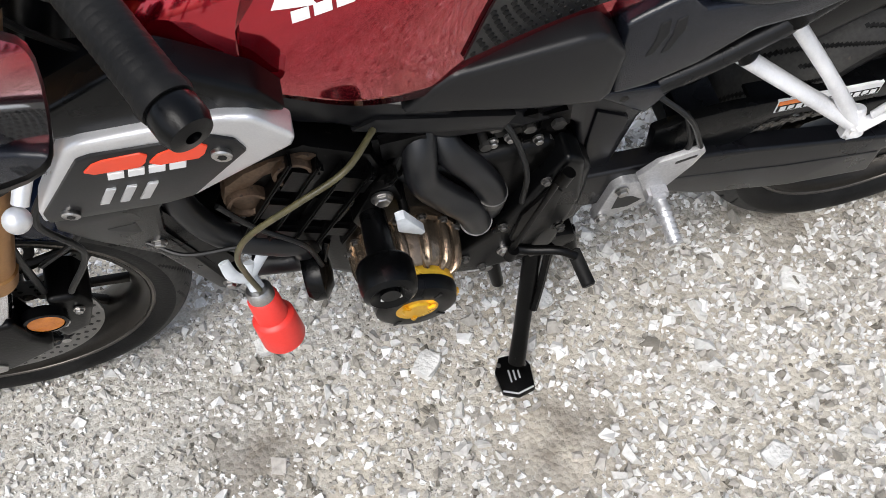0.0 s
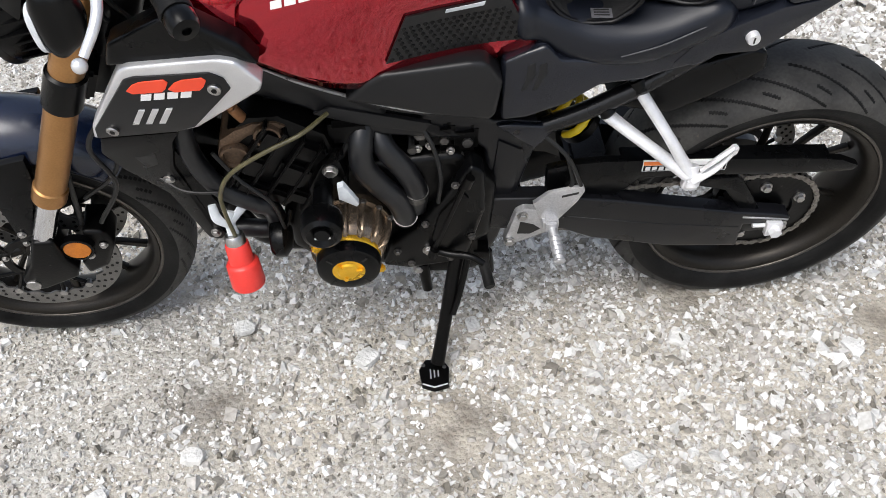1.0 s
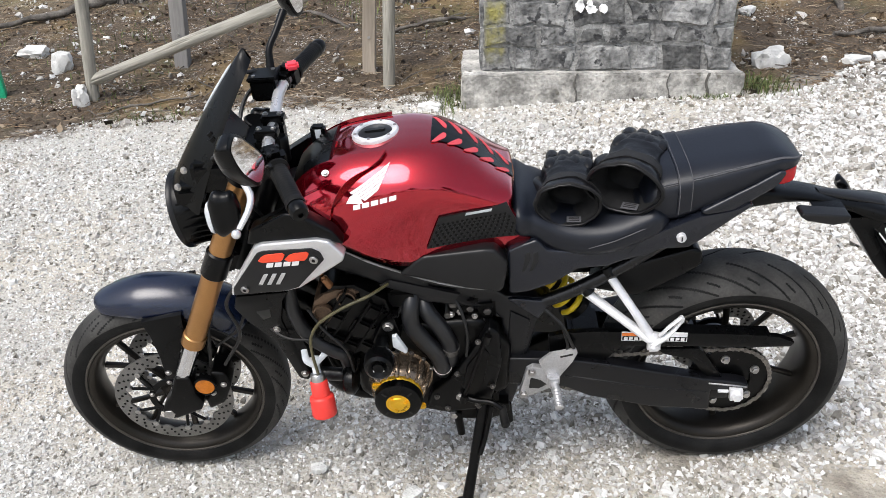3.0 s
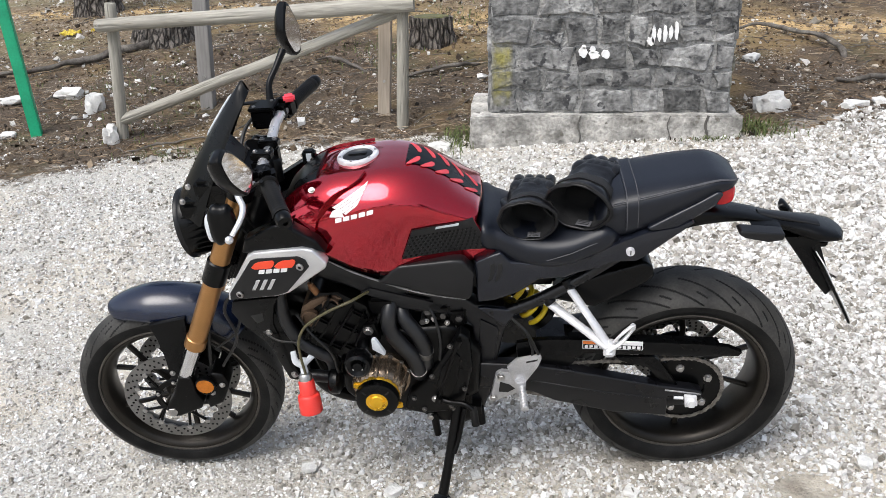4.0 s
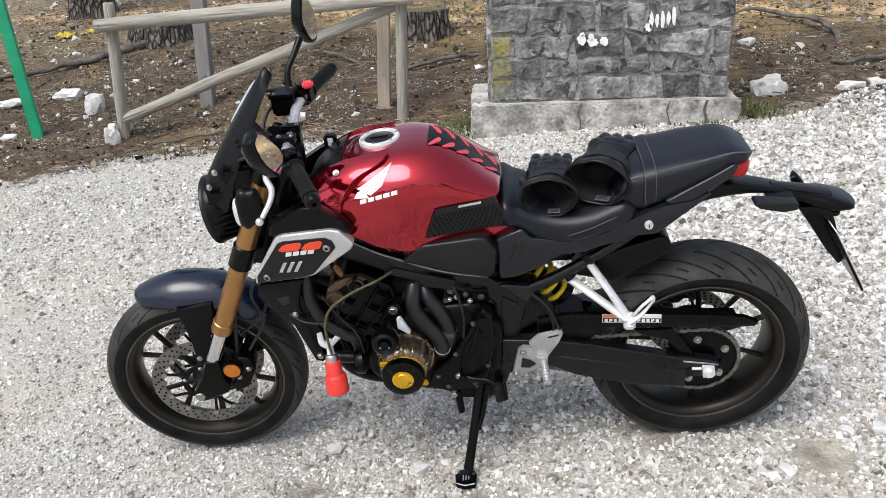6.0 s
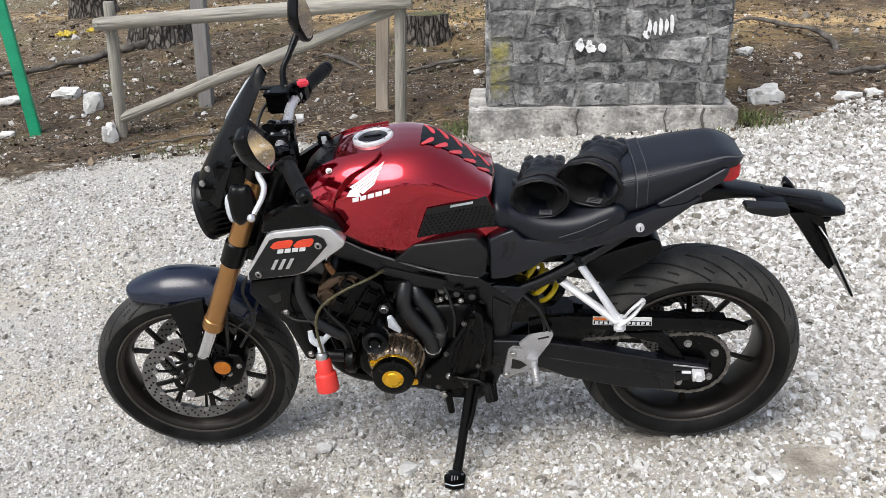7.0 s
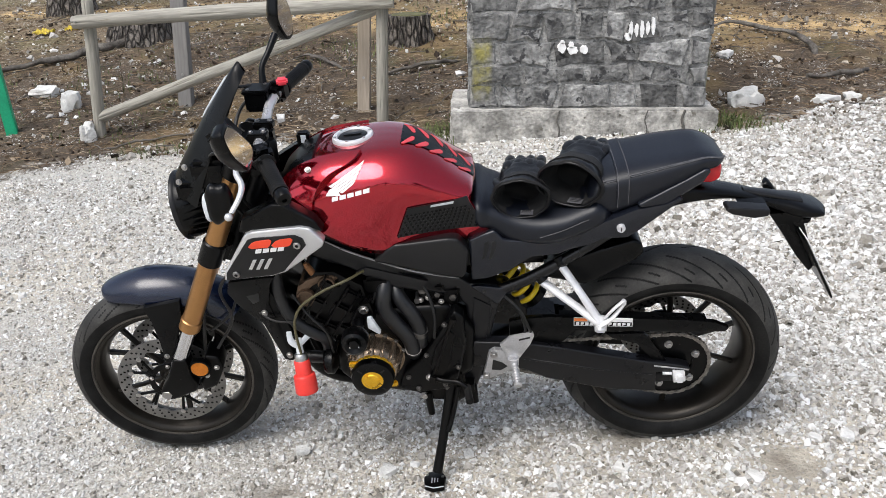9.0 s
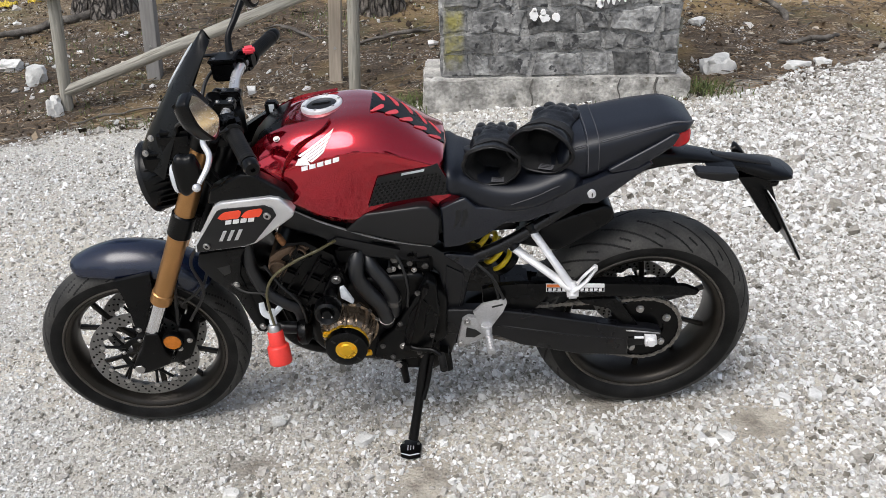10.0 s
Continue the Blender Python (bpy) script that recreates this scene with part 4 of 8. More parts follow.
def pine(x, y, height, seed, label, coarse=False):
    r = random.Random(seed)
    tree = empty("pine_tree", Matrix.Translation(spot(x, y)), label=label, category="tree")
    trunk = bark_trunk(0.275, 0.12, height, seed, 1.3, coarse=coarse)
    limbs, tips = [], []
    for k in range(22):
        z = height * (0.5 + 0.48 * k / 22)
        a, ln = k * 2.4 + r.uniform(-0.4, 0.4), (1.0 - k / 30) * 2.6 * r.uniform(0.7, 1.1)
        pts = [(0, 0, z), (math.cos(a) * ln * 0.5, math.sin(a) * ln * 0.5, z + 0.15), (math.cos(a) * ln, math.sin(a) * ln, z + 0.45)]
        limbs.append(tube(pts, [0.05, 0.03, 0.012], 6, 3))
        tips += [Vector(pts[1]).lerp(Vector(pts[2]), r.uniform(0, 1.1)) for _ in range(9)]
    part("trunk", trunk, BARK, tree, smooth=60)
    for limb in limbs:
        part("limb", limb, BARK, tree)
    verts, faces = [], []
    for tip in tips:
        for _ in range(18):
            c = tip + Vector((r.gauss(0, 0.3), r.gauss(0, 0.3), r.gauss(0, 0.16)))
            d = Vector((r.gauss(0, 1), r.gauss(0, 1), r.gauss(0.3, 0.6))).normalized()
            q = d.orthogonal().normalized() * 0.03
            b = len(verts)
            verts += [c - q, c + q, c + d * 0.3 + q, c + d * 0.3 - q]
            faces.append((b, b + 1, b + 2, b + 3))
    me = bpy.data.meshes.new("crown")
    me.from_pydata([tuple(v) for v in verts], [], faces)
    part("crown", me, LEAF, tree, smooth=0)
    return tree


tall = pine(-5.02, 8.75, 9.0, 3, "tall pine with thick plated grey-brown bark")
belt = random.Random(12)
unseen_pine = pine(9.5, -13.5, 9.0, 5, "unseen pine added round the clearing", True)
for k in range(30):  # unseen trees round about, added for reflections in the paint and a darker horizon
    a, far = radians(-205 + 230 * k / 29), belt.uniform(19, 30)
    x, y = far * math.cos(a), far * math.sin(a)
    copy_thing(unseen_pine, Matrix.Translation(spot(x, y)) @ pose(0, 0, 0, 0, 0, belt.uniform(0, 360)) @ Matrix.Scale(belt.uniform(0.45, 0.8), 4))



def stump(x, y, r, h, seed, label):
    ob = empty("tree_stump", Matrix.Translation(spot(x, y)), label=label, category="stump")
    part("trunk", bark_trunk(r, r * 0.95, h + 0.15, seed, 1.3), BARK, ob, smooth=60)
    part("cut_top", lathe([(0, 0.012), (r * 0.8, 0.008), (r * 0.9, -0.02), (0, -0.02)], 40, at=(0, 0, h), axis="z"), CUTWOOD, ob, "dark decayed cut surface with moss")
    return ob


stump(-3.5, 7.1, 0.33, 0.25, 5, "thick cut pine stump with plated bark")
stump(-0.5, 6.45, 0.215, 0.26, 8, "old dark pine stump with mossy top")


def root(points, r, seed, label, name="root"):
    line = [tuple(SLOPE @ Vector((x, y, float(rise(x, y)) + lift))) for x, y, lift in points]
    bm = tube(line, r, 12, 8, 0.75)
    for v in bm.verts:
        v.co += 0.03 * noise.noise_vector(v.co * 5 + Vector((seed, 0, 0))) + 0.009 * noise.noise_vector(v.co * 22)
    ob = part(name, bm, BARKGREY, smooth=60)
    return tagged(ob, label, name)


BARKGREY = material("weathered_root", (0.06, 0.05, 0.042), 0.92, vary=0.45, scale=8, fine=60, bump=0.9, depth=0.012, tint=(0.19, 0.172, 0.15), fleck=(0.06, 0.05, 0.04), speck=0.0)
root([(-5.6, 5.95, 0.0), (-4.7, 6.1, 0.04), (-4.2, 6.3, 0.05), (-3.8, 6.6, 0.06), (-3.5, 6.9, 0.05)], [0.014, 0.03, 0.042, 0.055, 0.07], 1, "long grey root snaking over the bank to the stump")
root([(-1.62, 6.08, 0.02), (-1.4, 5.95, 0.05), (-1.15, 5.75, 0.03), (-1.0, 5.6, -0.02)], [0.012, 0.022, 0.02, 0.008], 2, "short bare root arching out of the litter")
root([(-0.75, 5.5, 0.0), (-0.5, 5.5, 0.03), (-0.2, 5.6, 0.04), (0.1, 5.75, 0.0)], [0.01, 0.02, 0.022, 0.012], 3, "dark root lying across the bank")
root([(2.55, 6.5, 0.02), (2.8, 6.4, 0.09), (3.05, 6.15, 0.1), (3.25, 5.85, 0.09), (3.3, 5.7, -0.02)], [0.012, 0.026, 0.03, 0.028], 4, "dark fallen log on the dry litter", "log")
root([(-2.75, 3.98, 0.01), (-2.55, 4.08, 0.03), (-2.3, 4.25, 0.03), (-2.05, 4.3, 0.02)], [0.006, 0.012, 0.012, 0.007], 5, "thin bare stick on the litter", "stick")
root([(3.0, 5.05, 0.02), (3.3, 5.1, 0.03), (3.6, 5.3, 0.0)], [0.02, 0.03, 0.02], 6, "short dark branch on the litter", "stick")
YELLOWBAG = material("yellow_plastic_scrap", (0.62, 0.47, 0.05), 0.5, vary=0.4, scale=30, bump=0.4, fleck=(0.25, 0.2, 0.08), speck=0.05)
for sx, sy, wide, seed in ((-4.82, 7.5, 0.2, 1), (-4.5, 7.58, 0.17, 4)):
    rows = []
    for a in np.linspace(-0.5, 0.5, 16):
        ring = []
        for lift in (0.0, 0.006):
            for b in np.linspace(-0.5, 0.5, 9) if lift == 0 else np.linspace(0.5, -0.5, 9):
                x, y = sx + a * wide + 0.02 * noise.noise((a * 4, b * 4, seed)), sy + b * wide * 0.55 + 0.04 * noise.noise((a * 5, b * 3, seed + 7))
                ring.append(tuple(spot(x, y, 0.025 + 0.045 * noise.noise((a * 7, b * 7, seed + 3)) + lift)))
        rows.append(ring)
    tagged(part("yellow_scrap", grid(np.array(rows), close_v=True, caps=True), YELLOWBAG, smooth=0), "crumpled strip of yellow plastic on the bank", "litter")


# ---- grass and twigs ----
GRASS = material("dull_green_grass", (0.085, 0.11, 0.03), 0.7, vary=0.4, scale=6, fine=40, bump=0, island=0.5)


def tuft(centre, spread_by, count, height, seed):
    """Blades of grass rooted round a point."""
    r = random.Random(seed)
    verts, faces = [], []
    for _ in range(count):
        x, y = centre[0] + r.gauss(0, spread_by[0]), centre[1] + r.gauss(0, spread_by[1])
        a, h, w = r.uniform(0, 6.28), height * r.uniform(0.4, 1.2), 0.003
        base = spot(x, y, -0.005)
        lean = Vector((math.cos(a), math.sin(a), 0))
        side = Vector((-math.sin(a), math.cos(a), 0)) * w
        b = len(verts)
        mid, top = base + lean * h * 0.3 + Vector((0, 0, h * 0.7)), base + lean * h * 0.8 + Vector((0, 0, h))
        verts += [base - side, base + side, mid + side, mid - side, top]
        faces += [(b, b + 1, b + 2, b + 3), (b + 3, b + 2, b + 4)]
    return verts, faces


verts, faces = [], []
for k, (c, sb, n, h) in enumerate([((2.02, 3.85), (0.12, 0.14), 520, 0.055), ((1.6, 3.6), (0.14, 0.02), 90, 0.035), ((-0.1, 3.95), (0.06, 0.2), 220, 0.08), ((-2.2, 3.85), (0.25, 0.1), 160, 0.05), ((-3.3, 5.6), (0.5, 0.4), 260, 0.06), ((-0.9, 6.3), (0.5, 0.3), 260, 0.07), ((0.0, 7.2), (0.4, 0.4), 220, 0.07), ((-1.9, 6.2), (0.8, 0.5), 260, 0.06), ((-2.9, 4.6), (0.3, 0.3), 130, 0.05)]):
    v, f = tuft(c, sb, n, h, k)
    faces += [tuple(i + len(verts) for i in q) for q in f]
    verts += [tuple(p) for p in v]
grass_me = bpy.data.meshes.new("grass")
grass_me.from_pydata(verts, [], faces)
tagged(part("grass", grass_me, GRASS, smooth=0), "sparse short green grass at the plinth and on the bank", "grass", kind="stuff")


def twigs(n, seed):
    """Thin broken twigs lying on the litter."""
    r = random.Random(seed)
    out = []
    for _ in range(n):
        x, y = r.uniform(-6, 4.5), r.uniform(3.9, 9)
        if litter(x, y) < 0.15:
            continue
        a, ln = r.uniform(0, 6.28), r.uniform(0.08, 0.45)
        pts = [tuple(SLOPE @ Vector((x + math.cos(a + k * r.uniform(-0.15, 0.15)) * ln * k / 3, y + math.sin(a) * ln * k / 3, float(rise(x + math.cos(a) * ln * k / 3, y + math.sin(a) * ln * k / 3)) + r.uniform(0.01, 0.03)))) for k in range(4)]
        out.append(tube(pts, [0.006, 0.005, 0.003, 0.002], 5, 2))
    return join(*out)


tagged(part("twigs", twigs(420, 3), BARKGREY), "thin broken grey twigs strewn on the pine litter", "twigs", kind="stuff")


# ---- motorcycle: x runs to its tail, -y is its left side, z up along its leaning plane ----
STAND = SLOPE @ pose(0, 0, -0.010, 9.7, 0, 0)
bike = empty("motorcycle", STAND, label="red and black naked motorcycle leaning on its side stand on gravel", category="motorcycle")
FA, RA = Vector((-0.727, 0, 0.299)), Vector((0.716, 0, 0.326))
RAKE = radians(25.5)
HEAD = Vector((math.sin(RAKE), 0, math.cos(RAKE)))
FOOT = Vector((-0.826, 0, 0))
TURNED = Matrix.Translation(FOOT) @ Matrix.Rotation(radians(4), 4, HEAD) @ Matrix.Translation(-FOOT)
STEER = TURNED  # headlight, screen and dials
FORKS = Matrix.Translation((-0.008, 0, 0.013)) @ TURNED  # legs, wheel and mudguard


def fork_at(z, y, ahead=0.0):
    """A point of the fork leg's axis at height z."""
    return Vector((-0.721 + (z - 0.30) * math.tan(RAKE) - ahead, y, z))


def bolt(p, r=0.007, h=0.006, way=(0, -1, 0)):
    """A flanged hexagon bolt head."""
    p, w = Vector(p), Vector(way).normalized()
    return join(cyl(p, p + w * h * 0.35, r * 1.35, segs=16), cyl(p + w * h * 0.3, p + w * h, r, segs=6, bevel=r * 0.12))


# ---- wheels ----
def tyre(radius, half, bead, pitch, depth):
    """A road tyre with sunk sweeping grooves."""
    n, m = (1000, 124) if half > 0.08 else (800, 84)
    s = np.linspace(-1, 1, m)
    t = np.abs(s)
    # across the section: crown, shoulder, sidewall down to the bead
    y = half * np.sin(np.clip(t / 0.62, 0, 1) * np.pi / 2) * np.where(t > 0.62, 1 - 0.24 * ((t - 0.62) / 0.38) ** 2, 1)
    r = np.where(t < 0.62, radius - (0.42 * half + 0.012) * (1 - np.cos(t / 0.62 * np.pi / 2)), 0)
    low = radius - (0.42 * half + 0.012)
    r = np.where(t >= 0.62, low + (bead - low) * (np.clip(t - 0.62, 0, None) / 0.38) ** 0.9, r)
    th = np.linspace(0, 2 * np.pi, n, endpoint=False)
    P = 2 * np.pi / pitch
    R = np.repeat(r[None], n, 0)
    A, T = np.meshgrid(th, t, indexing="ij")
    side = np.where(s > 0, 0.5, 0.0)[None]
    cut = np.zeros_like(A)
    for off, a, b, slant in ((0.0, 0.06, 0.57, 3.4), (0.5, 0.3, 0.42, 3.4)):
        c = (A / P + (slant if half > 0.08 else -slant) * T ** 0.6 - off - side) % 1.0
        d = np.minimum(c, 1 - c) * P * radius
        cut = np.maximum(cut, np.clip((0.0036 - d) / 0.0022, 0, 1) * np.clip((T - a) / 0.03, 0, 1) * np.clip((b - T) / 0.03, 0, 1))
    R = R - depth * cut
    co = np.stack([R * np.cos(A), np.repeat((np.sign(s) * y)[None], n, 0), R * np.sin(A)], -1)
    bm = grid(co, close_u=True)
    sunk = (cut + (T > 0.6)).ravel()
    for f in bm.faces:  # dusty tone on the tread; grooves and walls keep the darker rubber
        f.material_index = int(max(sunk[v.index] for v in f.verts) < 0.5)
    return bm


def wheel_rim(half, r=0.231):
    w = half
    return lathe([(r, -w), (r - 0.004, -w - 0.004), (r - 0.012, -w - 0.002), (r - 0.02, -w + 0.008), (r - 0.027, -w + 0.022), (r - 0.03, -0.012), (r - 0.03, 0.012), (r - 0.027, w - 0.022), (r - 0.02, w - 0.008), (r - 0.012, w + 0.002), (r - 0.004, w + 0.004), (r, w), (r - 0.006, w - 0.01), (r - 0.02, 0.01), (r - 0.02, -0.01), (r - 0.006, -w + 0.01)], 120, closed=True)


def spokes(count, split, reach, y_hub, y_rim, thick):
    """Pairs of slim cast spokes from hub to rim."""
    out = []
    for k in range(count):
        for sgn in (-1, 1):
            a0, a1 = 2 * math.pi * k / count + sgn * 0.16, 2 * math.pi * k / count + sgn * split
            p = [(math.cos(a0) * 0.04, sgn * y_hub, math.sin(a0) * 0.04), (math.cos((a0 + a1) / 2) * 0.115, sgn * (y_hub + y_rim) / 2, math.sin((a0 + a1) / 2) * 0.115), (math.cos(a1) * reach, sgn * y_rim, math.sin(a1) * reach)]
            out.append(tube(p, [thick * 1.25, thick, thick * 1.15], 8, 5, 0.75))
    return out


def brake_disc(r_in, r_out, y, arms, holes=True):
    """A floating disc: drilled ring, with a waved inner rim."""
    n = 180
    th = np.linspace(0, 2 * np.pi, n, endpoint=False)
    wave = r_in + 0.004 * np.sin(th * arms * 2)
    rows = []
    for k, t in enumerate(th):
        ring = [(wave[k], -0.0022), (r_out, -0.0022), (r_out, 0.0022), (wave[k], 0.0022)]
        rows.append([(q * math.cos(t), y + w, q * math.sin(t)) for q, w in ring])
    bm = grid(np.array(rows), close_u=True, close_v=True)
    if holes:
        # dark studs on the ring paint the shade of its open holes
        dark = []
        for i in range(30):
            for j, q in enumerate((0.25, 0.5, 0.75)):
                a, rr = 2 * math.pi * (i + j * 0.33) / 30, r_in + (r_out - r_in) * q
                c = (rr * math.cos(a), y, rr * math.sin(a))
                dark.append(cyl((c[0], y - 0.0026, c[2]), (c[0], y + 0.0026, c[2]), 0.0036, segs=8))
        bm = join(bm, paint(join(*dark), 1))
    return bm


def disc_carrier(parent, m, r0, r1, y, arms):
    """The black spider that holds a disc, with its floating buttons."""
    part("disc_carrier", moved(lathe([(r0, y - 0.003), (r0 + 0.016, y - 0.003), (r0 + 0.016, y + 0.003), (r0, y + 0.003)], 48, closed=True), m), BLACKMETAL, parent)
    for k in range(arms):
        for d in (-0.26, 0.26):
            a, b = 2 * math.pi * k / arms, 2 * math.pi * k / arms + d
            part("carrier_arm", moved(tube([(math.cos(a) * (r0 + 0.008), y, math.sin(a) * (r0 + 0.008)), (math.cos(b) * r1, y, math.sin(b) * r1)], 0.0045, 6, 1), m), BLACKMETAL, parent)
        for d in (-0.26, 0.26):
            a = 2 * math.pi * k / arms + d
            part("disc_button", moved(cyl((math.cos(a) * r1, y - 0.006, math.sin(a) * r1), (math.cos(a) * r1, y + 0.006, math.sin(a) * r1), 0.0075, segs=12), m), STEEL, parent)


def wheel(name, hub, radius, half, rim_half, turnm, label, pitch):
    m = turnm @ Matrix.Translation(hub)
    w = empty(name, parent=bike, label=label)
    part("tyre", moved(tyre(radius, half, 0.229, pitch, 0.0016 if half < 0.08 else 0.0038), m), [RUBBER, TREAD], w, "black road tyre with sweeping grooves", smooth=50)
    part("rim", moved(wheel_rim(rim_half), m), RIM, w, "dark bronze cast rim")
    # lips in a lighter tone than the rim, their highlight put into the colour
    for y in (-rim_half, rim_half):
        part("rim_lip", moved(lathe([(0.2325 + 0.0042 * math.cos(a), y + math.copysign(0.002, y) + 0.0042 * math.sin(a)) for a in np.linspace(0, 2 * math.pi, 8, endpoint=False)], 120, closed=True), m), RIMLIP, w, "pale rim lip with its highlight in the colour")
    for sp in spokes(5, 0.30, 0.2, 0.02, 0.012, 0.0085):
        part("spoke", moved(sp, m), RIM, w)
    part("hub", moved(lathe([(0, -0.05), (0.026, -0.05), (0.03, -0.04), (0.046, -0.03), (0.046, 0.03), (0.03, 0.04), (0.026, 0.05), (0, 0.05)], 36), m), RIM, w)
    return w, m


front, fm = wheel("front_wheel", FA, 0.300, 0.060, 0.046, FORKS, "front wheel with twin drilled discs", 16)
for y in (-0.066, 0.066):
    part("brake_disc", moved(brake_disc(0.118, 0.155, y, 10), fm), [DISC, PLASTIC], front, "drilled steel floating brake disc")
    disc_carrier(front, fm, 0.05, 0.118, y, 5)
    for k in range(5):
        a = 2 * math.pi * k / 5 + 0.3
        part("bolt", moved(bolt((math.cos(a) * 0.058, y - 0.004 if y < 0 else y + 0.004, math.sin(a) * 0.058), 0.005, 0.005, (0, math.copysign(1, y), 0)), fm), STEEL, front)
part("axle", moved(join(cyl((0, -0.125, 0), (0, 0.125, 0), 0.011), cyl((0, -0.132, 0), (0, -0.118, 0), 0.015, segs=6, bevel=0.001)), fm), STEEL, front, "steel axle with nut")

rear, rm = wheel("rear_wheel", RA, 0.317, 0.090, 0.070, Matrix.Identity(4), "wide rear wheel with drive sprocket", 20)
part("brake_disc", moved(brake_disc(0.085, 0.12, 0.085, 6), rm), [DISC, PLASTIC], rear, "drilled steel rear disc")
disc_carrier(rear, rm, 0.045, 0.085, 0.085, 5)


def sprocket(y, r, teeth, inner):
    th = np.linspace(0, 2 * np.pi, teeth * 4, endpoint=False)
    rows = []
    for k, t in enumerate(th):
        ro = r + (0.004 if k % 4 in (1, 2) else -0.003)
        rows.append([(q * math.cos(t), y + w, q * math.sin(t)) for q, w in ((inner, -0.0035), (ro, -0.0025), (ro, 0.0025), (inner, 0.0035))])
    return grid(np.array(rows), close_u=True, close_v=True)


SPY = -0.086
part("sprocket", moved(sprocket(SPY, 0.104, 42, 0.058), rm), BLACKMETAL, rear, "dark steel sprocket")
part("sprocket_carrier", moved(lathe([(0.02, -0.08), (0.05, -0.085), (0.07, -0.081), (0.07, -0.06), (0.085, -0.05), (0.085, -0.03), (0.02, -0.03)], 48), rm), PLASTIC, rear)
for k in range(5):
    a = 2 * math.pi * k / 5 + 0.5
    part("bolt", moved(bolt((math.cos(a) * 0.072, SPY - 0.003, math.sin(a) * 0.072), 0.0085, 0.012), rm), STEEL, rear, "steel sprocket nut")

# ---- front fork ----
for sgn in (-1, 1):
    y = 0.105 * sgn
    leg = empty("fork_leg", parent=bike, label="gold upside-down fork leg with bare steel stanchion")
    part("outer_tube", moved(cyl(fork_at(0.53, y), fork_at(1.0, y), 0.0265, segs=32), FORKS), GOLD, leg, "gold anodised tube")
    part("collar", moved(cyl(fork_at(0.515, y), fork_at(0.548, y), 0.0295, segs=32, bevel=0.003), FORKS), GOLD, leg)
    part("stanchion", moved(cyl(fork_at(0.36, y), fork_at(0.53, y), 0.0205, segs=28), FORKS), CHROME, leg, "chromed steel stanchion")
    shoe = panel([(-0.742, 0.29), (-0.73, 0.278), (-0.708, 0.28), (-0.64, 0.305), (-0.63, 0.33), (-0.645, 0.36), (-0.645, 0.42), (-0.682, 0.425), (-0.71, 0.36), (-0.742, 0.315)], -0.03, 0.022, 0.008, 3)
    part("axle_shoe", moved(moved(shoe, Matrix.Translation((0, y - 0.006 * sgn, 0))), FORKS), BLACKMETAL, leg)
    cal = panel([(-0.63, 0.28), (-0.585, 0.30), (-0.555, 0.36), (-0.562, 0.405), (-0.6, 0.415), (-0.61, 0.36), (-0.632, 0.32)], -0.034, 0.034, 0.01, 3)
    part("caliper", moved(moved(cal, Matrix.Translation((0, 0.072 * sgn, 0))), FORKS), BLACKMETAL, leg, "black radial brake caliper")
    for p in ((-0.64, 0.44), (-0.605, 0.345), (-0.572, 0.372)):
        part("bolt", moved(bolt((p[0], 0.072 * sgn + 0.036 * sgn, p[1]), 0.006, 0.007, (0, sgn, 0)), FORKS), STEEL, leg)
    refl = join(lathe([(0, -0.012), (0.024, -0.012), (0.026, -0.009), (0.026, 0), (0, 0)], 32))
    part("reflector", moved(moved(refl, Matrix.Translation((-0.618, 0.108 * sgn, 0.378)) @ Matrix.Rotation(0 if sgn < 0 else math.pi, 4, "Z")), FORKS), ORANGE, leg, "round orange reflector")
    part("reflector_rim", moved(moved(lathe([(0.0255, -0.013), (0.03, -0.012), (0.03, 0.004), (0, 0.004), (0, 0.0), (0.0255, 0)], 32), Matrix.Translation((-0.618, 0.108 * sgn, 0.378)) @ Matrix.Rotation(0 if sgn < 0 else math.pi, 4, "Z")), FORKS), PLASTIC, leg)
clamp = join(cyl(fork_at(0.725, -0.105), fork_at(0.79, -0.105), 0.0315, segs=32, bevel=0.004), cyl(fork_at(0.725, 0.105), fork_at(0.79, 0.105), 0.0315, segs=32, bevel=0.004), moved(box(0, 0, 0, 0.06, 0.2, 0.06, 0.006), Matrix.Translation(fork_at(0.757, 0, -0.015)) @ Matrix.Rotation(RAKE, 4, "Y")))
part("lower_clamp", moved(clamp, FORKS), PLASTIC, bike, "black fork clamp")
clamp = join(cyl(fork_at(0.97, -0.105), fork_at(1.005, -0.105), 0.034, segs=32, bevel=0.003), cyl(fork_at(0.97, 0.105), fork_at(1.005, 0.105), 0.034, segs=32, bevel=0.003), moved(box(0, 0, 0, 0.075, 0.2, 0.03, 0.006), Matrix.Translation(fork_at(0.985, 0, -0.02)) @ Matrix.Rotation(RAKE, 4, "Y")))
part("upper_clamp", moved(clamp, FORKS), BLACKMETAL, bike, "black upper fork yoke")


